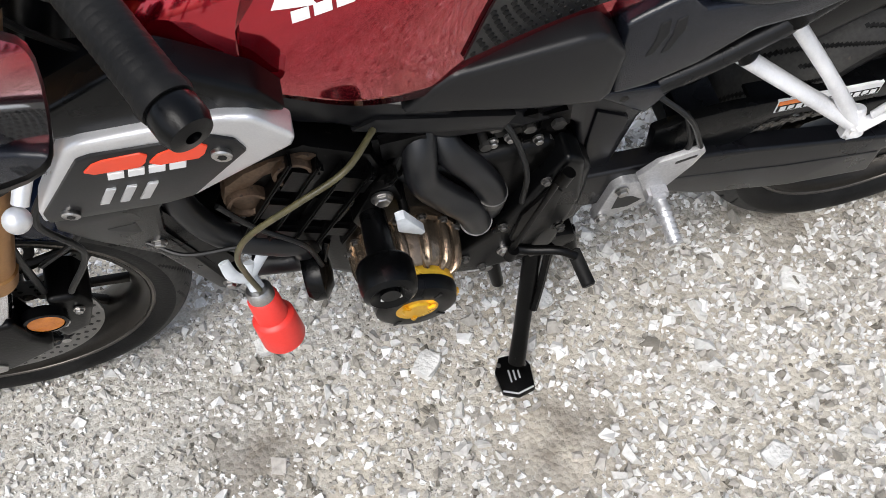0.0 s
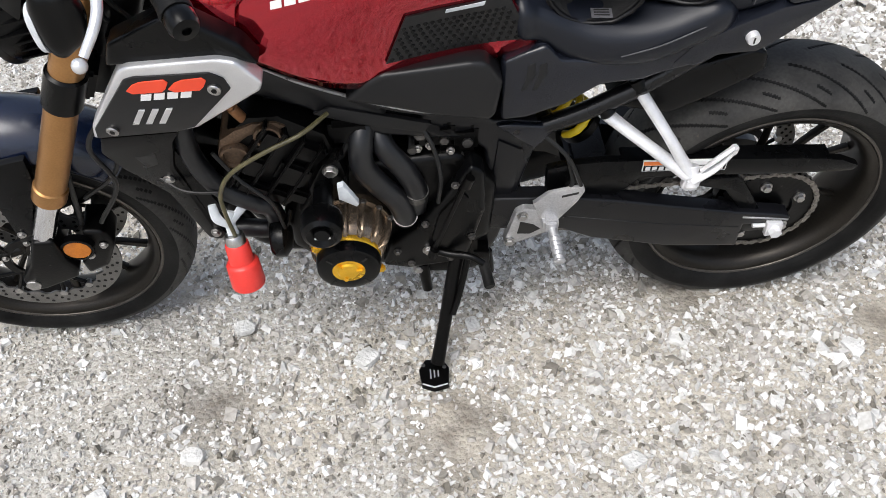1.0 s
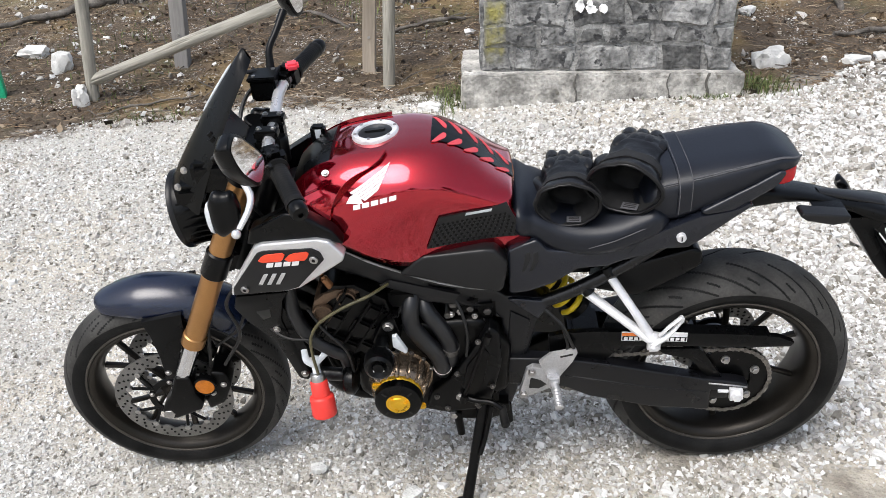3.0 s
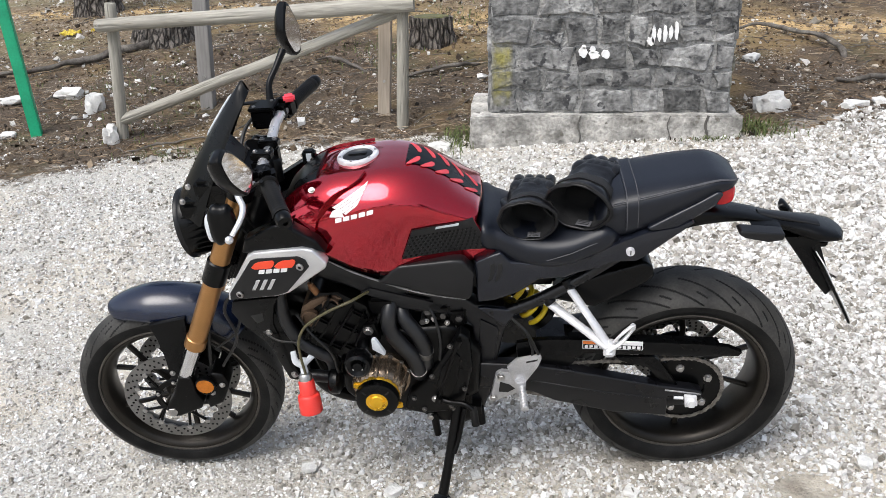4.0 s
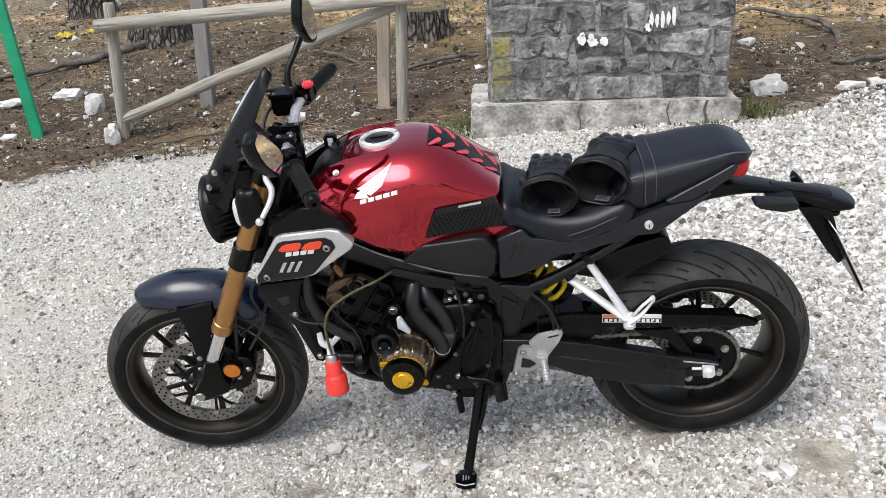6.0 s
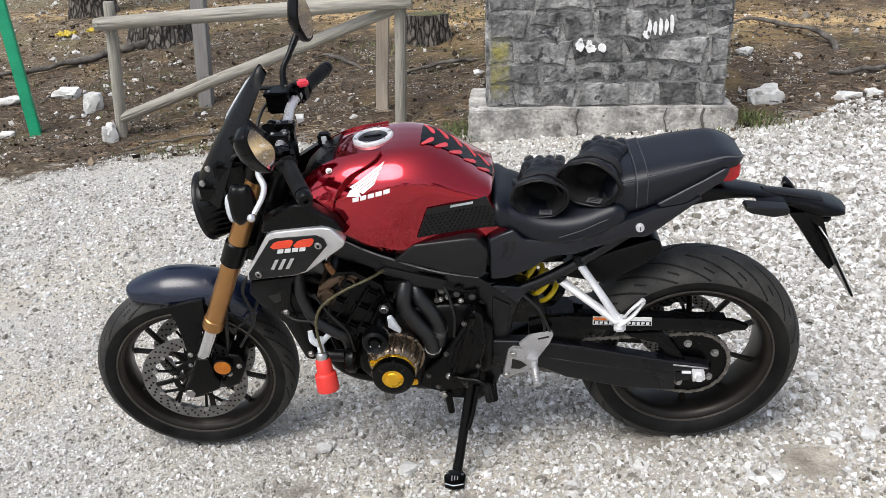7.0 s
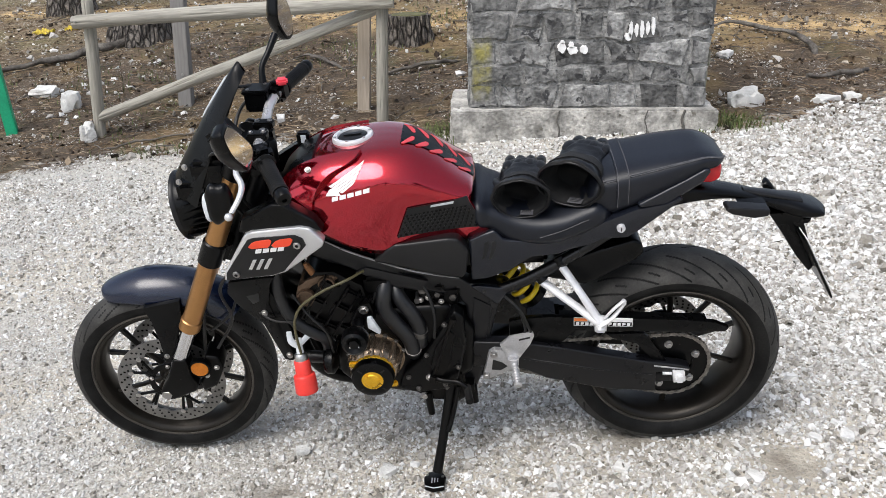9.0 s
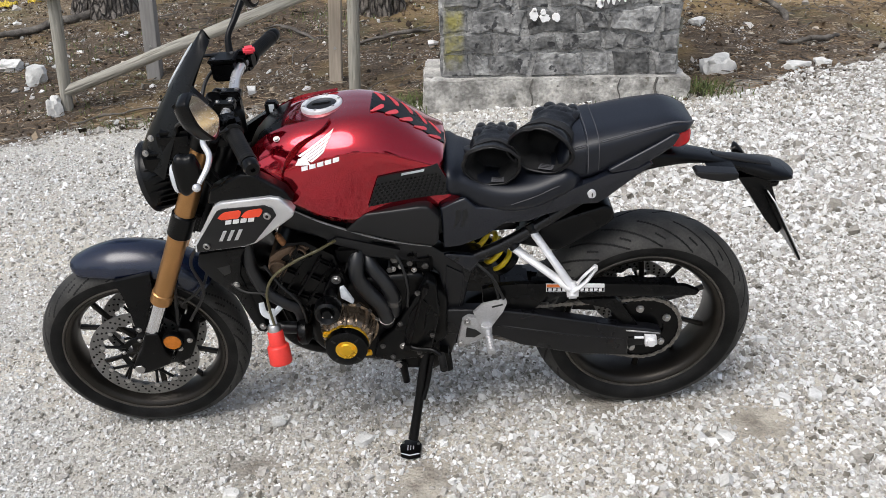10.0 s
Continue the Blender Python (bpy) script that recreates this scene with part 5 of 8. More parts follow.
def front_fender():
    n, m = 48, 24
    th = np.linspace(radians(-24), radians(46), n)
    rows = []
    for t in th:
        f = (t - th[0]) / (th[-1] - th[0])
        ends = (f / 0.3) ** 0.55 if f < 0.3 else 1
        ring = []
        for shell in (0, 1):
            ss = np.linspace(-1, 1, m) if shell == 0 else np.linspace(1, -1, m)
            for s in ss:
                yy = (0.076 - 0.005 * shell) * math.sin(s * math.pi / 2) * (0.45 + 0.55 * ends)
                drop = 0.066 * (1 - math.cos(s * math.pi / 2)) * (0.4 + 0.6 * ends)
                r = 0.352 - 0.012 * (1 - ends) - drop - 0.005 * shell
                ring.append((r * math.sin(t), yy, r * math.cos(t)))
        rows.append(ring)
    return grid(np.array(rows), close_v=True, caps=True)


fender = part("front_fender", moved(front_fender(), fm), SATIN, bike, "satin blue-black front mudguard", smooth=60)
for sgn in (-1, 1):
    st = panel([(-0.735, 0.585), (-0.63, 0.60), (-0.635, 0.54), (-0.665, 0.47), (-0.69, 0.40), (-0.715, 0.395), (-0.715, 0.47), (-0.722, 0.54)], -0.008, 0.006, 0.004)
    part("stay", moved(tilt_panel(moved(st, Matrix.Translation((0, 0.083 * sgn, 0))), lambda x, z, q=sgn: q * (0.6 - z) * 0.05), FORKS), PLASTIC, fender, "black mudguard stay")
    part("bolt", moved(bolt((-0.705, 0.1 * sgn, 0.42), 0.006, 0.006, (0, sgn, 0)), FORKS), STEEL, fender)

# ---- headlight, screen, instruments ----
lamp = empty("headlight", parent=bike, label="round black headlight with clear glass")
LM = STEER @ Matrix.Translation((-0.535, 0, 0.868)) @ Matrix.Rotation(radians(-8), 4, "Y")
part("bucket", moved(lathe([(0.0, 0.05), (0.05, 0.05), (0.07, 0.02), (0.088, -0.02), (0.092, -0.045), (0.09, -0.05), (0.0, -0.05)], 56, axis="x"), LM), PLASTIC, lamp, "black housing")
part("bezel", moved(lathe([(0.0915, -0.042), (0.0945, -0.047), (0.094, -0.054), (0.0885, -0.056), (0.087, -0.048)], 56, closed=True, axis="x"), LM), DARKGREY, lamp, "dark rim")
part("glass", moved(lathe([(0.088, -0.052), (0.06, -0.062), (0.03, -0.066), (0.0, -0.067)], 48, axis="x"), LM), LAMP, lamp, "clear lens")
for k in range(7):
    part("cooling_fin", moved(box(-0.005, 0, 0, 0.06, 0.186 - 0.012 * abs(k - 3), 0.004, 0.001), LM @ Matrix.Translation((0, 0, -0.055 + 0.018 * k))), PLASTIC, lamp)
for sgn in (-1, 1):
    ind = empty("indicator", parent=bike, label="black stalk turn indicator with clear lens")
    part("stalk", cyl((-0.425, 0.09 * sgn, 0.955), (-0.42, 0.19 * sgn, 0.96), 0.011, segs=16), PLASTIC, ind)
    part("body", loft([(-0.452, 0.925, 0.985, 0.014, 0.2 * sgn), (-0.445, 0.91, 1.0, 0.02, 0.2 * sgn), (-0.415, 0.912, 1.006, 0.022, 0.2 * sgn), (-0.395, 0.935, 1.0, 0.016, 0.2 * sgn), (-0.388, 0.955, 0.98, 0.008, 0.2 * sgn)], 14, 20), PLASTIC, ind)
    part("lens", loft([(-0.463, 0.93, 0.965, 0.006, 0.2 * sgn), (-0.458, 0.915, 0.98, 0.015, 0.2 * sgn), (-0.448, 0.91, 0.985, 0.019, 0.2 * sgn)], 8, 20), PALE, ind)


def fly_screen(thick=0.004, u0=-1.0, u1=1.0, v0=0.0, v1=1.0, off=0.0, n=26, m=22):
    rows = []
    for v in np.linspace(v0, v1, n):
        ring = []
        for shell in (0, 1):
            us = np.linspace(u0, u1, m)
            for u in us if shell == 0 else us[::-1]:
                wide = (0.125 * (1 - v) ** 0.9 + 0.026 * v) * (1.0 if v < 0.9 else math.sqrt(max(0.08, 1 - ((v - 0.9) / 0.1) ** 2)))
                x = -0.592 + 0.185 * v + 0.035 * v * v + 0.075 * u * u * (1 - 0.85 * v) + off + thick * shell
                z = 0.945 + 0.295 * v - 0.028 * u * u
                ring.append((x, u * wide, z))
        rows.append(ring)
    return grid(np.array(rows), close_v=True, caps=True)


screen = part("fly_screen", moved(fly_screen(), STEER), SMOKE, bike, "smoked dark fly screen with a worn edge", smooth=60)
part("screen_bracket", moved(join(box(-0.475, 0, 0.985, 0.09, 0.19, 0.075, 0.01), box(-0.535, 0, 0.945, 0.06, 0.2, 0.05, 0.01)), STEER), PLASTIC, screen)
edge = []
for v in np.linspace(0.55, 0.9, 10):
    edge.append(tuple(STEER @ Vector((-0.5935 + 0.185 * v + 0.035 * v * v, -0.006, 0.945 + 0.295 * v))))
part("worn_edge", tube(edge, [0.001] + [0.003] * 8 + [0.001], 8, 1), PALE, screen, "pale scuffed screen edge")
for u, z in ((-0.1, 1.02), (0.1, 1.02), (-0.108, 0.985), (0.108, 0.985)):
    part("bolt", moved(bolt((-0.525 if z > 1 else -0.545, u * 1.04, z), 0.006, 0.007, (-0.3, math.copysign(1, u), 0.2)), STEER), STEEL, screen)
dash = empty("instrument", parent=bike, label="small black digital instrument panel")
part("case", moved(box(-0.44, 0, 1.045, 0.03, 0.15, 0.09, 0.01, Matrix.Rotation(radians(-35), 4, "Y")), STEER), PLASTIC, dash)
part("display", moved(box(-0.428, 0, 1.055, 0.006, 0.12, 0.065, 0.002, Matrix.Rotation(radians(-35), 4, "Y")), STEER), SMOKE, dash, "dark display glass")

# ---- handlebar ----
bars = empty("handlebar", parent=bike, label="wide tapered handlebar with black grips")
LI, LO, RI, RO = (-0.296, -0.19, 1.052), (-0.2405, -0.305, 1.028), (-0.342, 0.275, 1.066), (-0.3, 0.395, 1.078)
part("bar", tube([LO, LI, (-0.318, -0.142, 1.054), (-0.336, -0.085, 1.046), (-0.345, -0.035, 1.04), (-0.35, 0.04, 1.038), (-0.356, 0.1, 1.042), (-0.36, 0.19, 1.056), RI, RO], 0.0135, 16, 8), SILVER, bars, "grey metal tapered bar")
for y in (-0.03, 0.045):
    part("riser", join(box(-0.352, y, 1.012, 0.05, 0.034, 0.06, 0.005), box(-0.349, y, 1.053, 0.052, 0.034, 0.02, 0.004)), BLACKMETAL, bars)
    for dx in (-0.016, 0.016):
        part("bolt", bolt((-0.349 + dx, y, 1.062), 0.005, 0.006, (0, 0, 1)), STEEL, bars)


def grip(a, b):
    a, b = Vector(a), Vector(b)
    d = (b - a).normalized()
    ln = (b - a).length
    prof = [(0, 0), (0.024, 0), (0.025, 0.006), (0.0185, 0.01)]
    for k in range(14):
        z = 0.014 + (ln - 0.03) * k / 14
        prof += [(0.0192, z), (0.0197, z + 0.003), (0.0192, z + 0.006)]
    prof += [(0.02, ln - 0.012), (0.021, ln - 0.006), (0.0195, ln), (0, ln)]
    return moved(lathe(prof, 24), Matrix.Translation(a) @ d.to_track_quat("Y", "Z").to_matrix().to_4x4())


for a, b in ((LI, LO), (RI, RO)):
    a, b = Vector(a), Vector(b)
    d = (b - a).normalized()
    part("grip", grip(a, b), RUBBER, bars, "ribbed black rubber grip")
    part("bar_end", moved(lathe([(0, 0), (0.017, 0), (0.019, 0.004), (0.019, 0.018), (0.016, 0.026), (0.006, 0.028), (0.005, 0.022), (0, 0.022)], 24), Matrix.Translation(b) @ d.to_track_quat("Y", "Z").to_matrix().to_4x4()), PLASTIC, bars, "black bar end weight")
    sw = join(box(0, -0.02, 0.002, 0.05, 0.046, 0.058, 0.012), box(0, -0.05, 0.0, 0.036, 0.02, 0.04, 0.006))
    part("switchgear", moved(sw, Matrix.Translation(a) @ d.to_track_quat("Y", "Z").to_matrix().to_4x4()), PLASTIC, bars, "black switch housing")
    for k in range(3):
        part("switch", moved(box(-0.012 + 0.011 * k, -0.03 + 0.01 * k, 0.029, 0.009, 0.013, 0.008, 0.002), Matrix.Translation(a) @ d.to_track_quat("Y", "Z").to_matrix().to_4x4()), DARKGREY, bars)
part("kill_switch", box(-0.333, 0.245, 1.096, 0.032, 0.034, 0.016, 0.005, Matrix.Rotation(radians(14), 4, "Z")), PINK, bars, "red engine stop switch")
part("clutch_lever", join(tube([(-0.325, -0.19, 1.06), (-0.35, -0.215, 1.062), (-0.352, -0.245, 1.055), (-0.335, -0.275, 1.04), (-0.335, -0.305, 1.025), (-0.352, -0.335, 1.0)], [0.008, 0.0075, 0.007, 0.0075, 0.007, 0.006], 12, 6, 0.8), lathe([(0, -0.0095)] + [(0.0095 * math.sin(a), -0.0095 * math.cos(a)) for a in np.linspace(0.3, 2.8, 10)] + [(0, 0.0095)], 20, at=(-0.357, -0.342, 0.994))), SILVER, bars, "silver clutch lever with ball end")
part("lever_perch", box(-0.325, -0.18, 1.062, 0.038, 0.034, 0.03, 0.006), BLACKMETAL, bars)
part("brake_lever", tube([(-0.385, 0.27, 1.05), (-0.41, 0.3, 1.045), (-0.395, 0.36, 1.04), (-0.365, 0.42, 1.04)], [0.008, 0.0075, 0.007, 0.006], 12, 6, 0.8), SILVER, bars, "silver brake lever")
part("brake_reservoir", join(box(-0.396, 0.205, 1.062, 0.062, 0.06, 0.054, 0.006), box(-0.396, 0.205, 1.092, 0.07, 0.068, 0.011, 0.003)), PLASTIC, bars, "black brake fluid reservoir")
for dx, dy in ((-0.02, -0.02), (0.02, 0.02)):
    part("screw", cyl((-0.396 + dx, 0.205 + dy, 1.096), (-0.396 + dx, 0.205 + dy, 1.1), 0.005, segs=12), STEEL, bars)


def mirror(name, outline, at, normal, deep, stem, label):
    """A mirror head on its bent stem. outline: (y, z) points of the glass, which faces along normal and goes through at."""
    mir = empty(name, parent=bike, label=label)
    nrm, at = Vector(normal).normalized(), Vector(at)
    rim = []
    for y, z in smooth_line([p for a, b in zip(outline, outline[1:] + outline[:1]) for p in ((a[0] * 0.8 + b[0] * 0.2, a[1] * 0.8 + b[1] * 0.2), (a[0] * 0.2 + b[0] * 0.8, a[1] * 0.2 + b[1] * 0.8))], 3):
        rim.append(Vector((at.x - ((y - at.y) * nrm.y + (z - at.z) * nrm.z) / nrm.x, y, z)))
    mid = sum(rim, Vector()) / len(rim)

    def ring(k, back):
        return [tuple(mid + (p - mid) * k - nrm * back) for p in rim]

    part("shell", grid(np.array([ring(0.94, -0.002), ring(1.0, 0.0), ring(1.01, 0.3 * deep), ring(0.93, 0.6 * deep), ring(0.7, 0.88 * deep), ring(0.35, deep), ring(0.02, deep)]), close_v=True, caps=True), PLASTIC, mir, "black shell")
    part("glass", grid(np.array([ring(0.86, -0.0035), ring(0.5, -0.0036), ring(0.02, -0.0036)]), close_v=True, caps=True), MIRROR, mir, "mirror glass")
    part("stem", tube(stem, [0.011, 0.0085, 0.0085, 0.011], 12, 8), PLASTIC, mir, "black bent stem")
    return mir


mirror("mirror", [(-0.425, 1.255), (-0.35, 1.163), (-0.41, 1.132), (-0.458, 1.185), (-0.468, 1.24)], (-0.27, -0.4, 1.15), (0.96, -0.12, 0.17), 0.04, [(-0.325, -0.185, 1.072), (-0.33, -0.23, 1.1), (-0.325, -0.29, 1.125), (-0.307, -0.355, 1.155)], "black mirror turned down beside the grip")
mirror("mirror", [(0.398, 1.318), (0.415, 1.308), (0.436, 1.235), (0.415, 1.17), (0.38, 1.168), (0.358, 1.235)], (-0.337, 0.39, 1.232), (0.9, -0.35, 0.1), 0.045, [(-0.392, 0.265, 1.085), (-0.392, 0.285, 1.125), (-0.375, 0.315, 1.158), (-0.357, 0.355, 1.195)], "black mirror on a bent stem")

# cables round the head
for pts, r in (([(-0.32, -0.2, 1.09), (-0.42, -0.16, 1.07), (-0.46, -0.08, 1.0), (-0.42, -0.06, 0.85), (-0.3, -0.07, 0.78)], 0.0045), ([(-0.4, 0.24, 1.09), (-0.47, 0.16, 1.1), (-0.5, 0.03, 1.0), (-0.5, -0.05, 0.85), (-0.56, -0.1, 0.62), (-0.6, -0.09, 0.43)], 0.005), ([(-0.3, -0.22, 1.075), (-0.38, -0.14, 1.0), (-0.4, -0.08, 0.9), (-0.34, -0.06, 0.8)], 0.004), ([(-0.46, -0.12, 0.72), (-0.5, -0.13, 0.66), (-0.49, -0.12, 0.56), (-0.55, -0.115, 0.46)], 0.0045), ([(-0.36, 0.28, 1.07), (-0.44, 0.2, 1.05), (-0.45, 0.1, 0.98), (-0.4, 0.04, 0.86)], 0.005), ([(-0.42, -0.1, 0.74), (-0.46, -0.12, 0.64), (-0.5, -0.1, 0.56), (-0.57, -0.09, 0.5)], 0.004)):
    part("cable", tube(pts, r, 8, 8), CABLE, bike, "black control cable")

# ---- fuel tank ----
TX = [-0.31, -0.26, -0.2, -0.115, -0.03, 0.04, 0.1, 0.15, 0.2, 0.235]
TROWS = [  # half widths and heights round the section, from the crest to the lower rim
    [(0, 0.94), (0.05, 0.938), (0.085, 0.93), (0.118, 0.915), (0.135, 0.9), (0.142, 0.885), (0.142, 0.87)],
    [(0, 0.985), (0.05, 0.983), (0.09, 0.973), (0.13, 0.95), (0.15, 0.92), (0.158, 0.89), (0.158, 0.865)],
    [(0, 1.012), (0.055, 1.01), (0.095, 1.002), (0.135, 0.978), (0.162, 0.932), (0.172, 0.885), (0.17, 0.845)],
    [(0, 1.024), (0.055, 1.023), (0.1, 1.016), (0.143, 0.99), (0.171, 0.945), (0.173, 0.862), (0.165, 0.79)],
    [(0, 1.032), (0.055, 1.03), (0.1, 1.022), (0.145, 0.994), (0.169, 0.956), (0.162, 0.86), (0.15, 0.765)],
    [(0, 1.02), (0.05, 1.018), (0.095, 1.008), (0.138, 0.98), (0.159, 0.946), (0.146, 0.862), (0.135, 0.77)],
    [(0, 0.985), (0.05, 0.983), (0.09, 0.974), (0.126, 0.952), (0.147, 0.923), (0.133, 0.856), (0.125, 0.775)],
    [(0, 0.942), (0.045, 0.942), (0.085, 0.938), (0.116, 0.926), (0.135, 0.901), (0.126, 0.852), (0.12, 0.78)],
    [(0, 0.9), (0.045, 0.903), (0.08, 0.905), (0.106, 0.901), (0.121, 0.88), (0.125, 0.845), (0.117, 0.79)],
    [(0, 0.872), (0.045, 0.874), (0.075, 0.875), (0.1, 0.872), (0.116, 0.858), (0.121, 0.838), (0.115, 0.8)],
]
TARR = np.array(TROWS)


def tank_point(x, s, off=0.0):
    """A point of the tank's skin: s runs from the crest (0) to the lower rim (1); negative s is the side that faces -y."""
    a = abs(s) * 6
    sec = np.array([[smooth_at(TX, TARR[:, k, c], x) for c in (0, 1)] for k in range(7)])
    w, z = smooth_at(range(7), sec[:, 0], a), smooth_at(range(7), sec[:, 1], a)
    dw, dz = smooth_at(range(7), sec[:, 0], min(6, a + 0.05)) - smooth_at(range(7), sec[:, 0], max(0, a - 0.05)), smooth_at(range(7), sec[:, 1], min(6, a + 0.05)) - smooth_at(range(7), sec[:, 1], max(0, a - 0.05))
    ln = math.hypot(dw, dz) or 1
    return (x, math.copysign(1, s) * max(0.0, w - off * dz / ln) if s else 0.0, z + off * dw / ln)


def tank_side(x, z, off=0.0):
    """The skin's y on the -y side at height z."""
    sec = np.array([[smooth_at(TX, TARR[:, k, c], x) for c in (0, 1)] for k in range(7)])
    a = np.linspace(0, 6, 61)
    w, h = np.array([smooth_at(range(7), sec[:, 0], q) for q in a]), np.array([smooth_at(range(7), sec[:, 1], q) for q in a])
    return -float(np.interp(z, h[::-1], w[::-1])) - off


def skin(x_of, n, m, off, thick, s0=-1.0, s1=1.0):
    """A shell over the tank; x_of(f, s) gives its run along x."""
    rows = []
    for f in np.linspace(0, 1, n):
        ss = np.linspace(s0, s1, m)
        ring = [tank_point(x_of(f, s), s, off) for s in ss] + [tank_point(x_of(f, s), s, off - thick) for s in ss[::-1]]
        rows.append(ring)
    return grid(np.array(rows), close_v=True, caps=True)


tank = empty("fuel_tank", parent=bike, label="candy red metallic fuel tank with black knee pads")


def tank_end(s):
    """Where the tank ends: early on the flank under the shoulder, later at its foot."""
    return float(np.interp(abs(s), [0, 0.5, 0.66, 0.85, 1.0], [0.19, 0.181, 0.175, 0.203, 0.226]))


part("shell", skin(lambda f, s: -0.27 + (tank_end(s) + 0.27) * f, 44, 61, 0.0, 0.006), RED, tank, "glossy candy red shell", smooth=180)


def cowl_back(s):
    """Where the front cover of the tank ends: far back on the shoulder, forward on the flank."""
    return float(np.interp(abs(s), [0, 0.25, 0.3, 0.375, 0.43, 0.475, 0.52, 0.58, 0.65, 0.72, 1.0], [-0.1, -0.09, -0.084, -0.095, -0.116, -0.148, -0.173, -0.191, -0.204, -0.209, -0.213]))


for s0, s1 in ((-1.0, -0.3), (0.3, 1.0)):
    part("front_cover", skin(lambda f, s: -0.305 + (cowl_back(s) + 0.305) * f, 22, 26, 0.009, 0.008, s0, s1), RED, tank, "red front cover of the tank", smooth=60)
part("front_cover", skin(lambda f, s: -0.3 + 0.09 * f, 8, 20, 0.006, 0.006, -0.3, 0.3), PLASTIC, tank, "black centre cover ahead of the filler")
cz = tank_point(-0.115, 0)[2]
CAP = Matrix.Translation((-0.115, 0, cz + 0.001)) @ Matrix.Rotation(radians(-4), 4, "Y")
part("filler_ring", moved(lathe([(0.038, 0.004), (0.041, 0.008), (0.05, 0.008), (0.053, 0.004), (0.053, -0.012), (0.038, -0.012)], 56, closed=True, axis="z"), CAP), ALUMINIUM, tank, "brushed silver filler ring")
part("filler_cap", moved(join(lathe([(0, 0.006), (0.034, 0.006), (0.0385, 0.003), (0.0385, -0.01), (0, -0.01)], 48, axis="z"), box(0.0, 0, 0.007, 0.05, 0.016, 0.006, 0.003)), CAP), DARKGREY, tank, "dark grey lockable filler cap")
for k in range(6):
    a = math.pi * k / 3 + 0.3
    part("screw", moved(cyl((0.0455 * math.cos(a), 0.0455 * math.sin(a), 0.007), (0.0455 * math.cos(a), 0.0455 * math.sin(a), 0.0105), 0.0035, segs=10), CAP), STEEL, tank)
for sgn in (-1, 1):
    q = tank_point(-0.215, 0.42 * sgn, 0.011)
    part("screw", bolt(q, 0.006, 0.006, (0, 0.5 * sgn, 0.85)), STEEL, tank)


def patch(c00, c10, c11, c01, off, thick, n=18, m=12):
    """A pad laid on the -y flank between four corners (x, z)."""
    rows = []
    for i in range(n + 1):
        ring = []
        for lift in (off + thick, off):
            js = range(m + 1) if lift > off else range(m, -1, -1)
            for j in js:
                a, b = i / n, j / m
                x = (c00[0] * (1 - a) + c10[0] * a) * (1 - b) + (c01[0] * (1 - a) + c11[0] * a) * b
                z = (c00[1] * (1 - a) + c10[1] * a) * (1 - b) + (c01[1] * (1 - a) + c11[1] * a) * b
                ring.append((x, tank_side(x, z, lift), z))
        rows.append(ring)
    return grid(np.array(rows), close_v=True, caps=True)


PADC = ((-0.01, 0.814), (0.208, 0.82), (0.168, 0.908), (0.022, 0.896))


def knee_pad():
    bm = patch(*PADC, 0.0005, 0.004)
    dots = []
    for j in range(7):
        for i in range(15):
            a, b = (i + 0.5 + 0.5 * (j % 2)) / 16, (j + 0.6) / 9.0
            x = (PADC[0][0] * (1 - a) + PADC[1][0] * a) * (1 - b) + (PADC[3][0] * (1 - a) + PADC[2][0] * a) * b
            z = (PADC[0][1] * (1 - a) + PADC[1][1] * a) * (1 - b) + (PADC[3][1] * (1 - a) + PADC[2][1] * a) * b
            y = tank_side(x, z, 0.0045)
            dots.append(cyl((x, y + 0.001, z), (x, y - 0.0012, z), 0.0042, 0.003, segs=8))
    return join(bm, paint(join(*dots), 1))


part("knee_pad", knee_pad(), [DARKGREY, PLASTIC], tank, "black rubber knee pad with raised dots")
part("knee_pad", flip(patch(*PADC, 0.0005, 0.004)), DARKGREY, tank, "black rubber knee pad")
part("pad_mark", patch((0.078, 0.893), (0.134, 0.8975), (0.136, 0.9045), (0.08, 0.9), 0.0055, 0.0008, 8, 2), PALE, tank, "pale raised bar on the pad")


part("badge_wing_root", patch((-0.172, 0.944), (-0.134, 0.946), (-0.146, 0.966), (-0.163, 0.958), 0.0008, 0.0006, 8, 6), WHITE, tank, "white root of the wing badge")
for k in range(5):
    root = [(-0.163 + 0.0068 * q, 0.9655 - 0.0028 * q) for q in (k, k + 0.86)]
    tips = [(-0.0755 - 0.0052 * q, 1.0135 - 0.0085 * q) for q in (k, k + 0.78)]
    part("badge_feather", patch(root[1], tips[1], tips[0], root[0], 0.0009, 0.0006, 14, 3), WHITE, tank, "white feather of the wing badge")
for k in range(5):
    x = -0.158 + 0.0196 * k
    part("badge_bar", patch((x, 0.931 + 0.0046 * k), (x + 0.0158, 0.9345 + 0.0046 * k), (x + 0.0168, 0.945 + 0.0046 * k), (x + 0.001, 0.9415 + 0.0046 * k), 0.0008, 0.0006, 3, 3), WHITE, tank, "white badge bar")


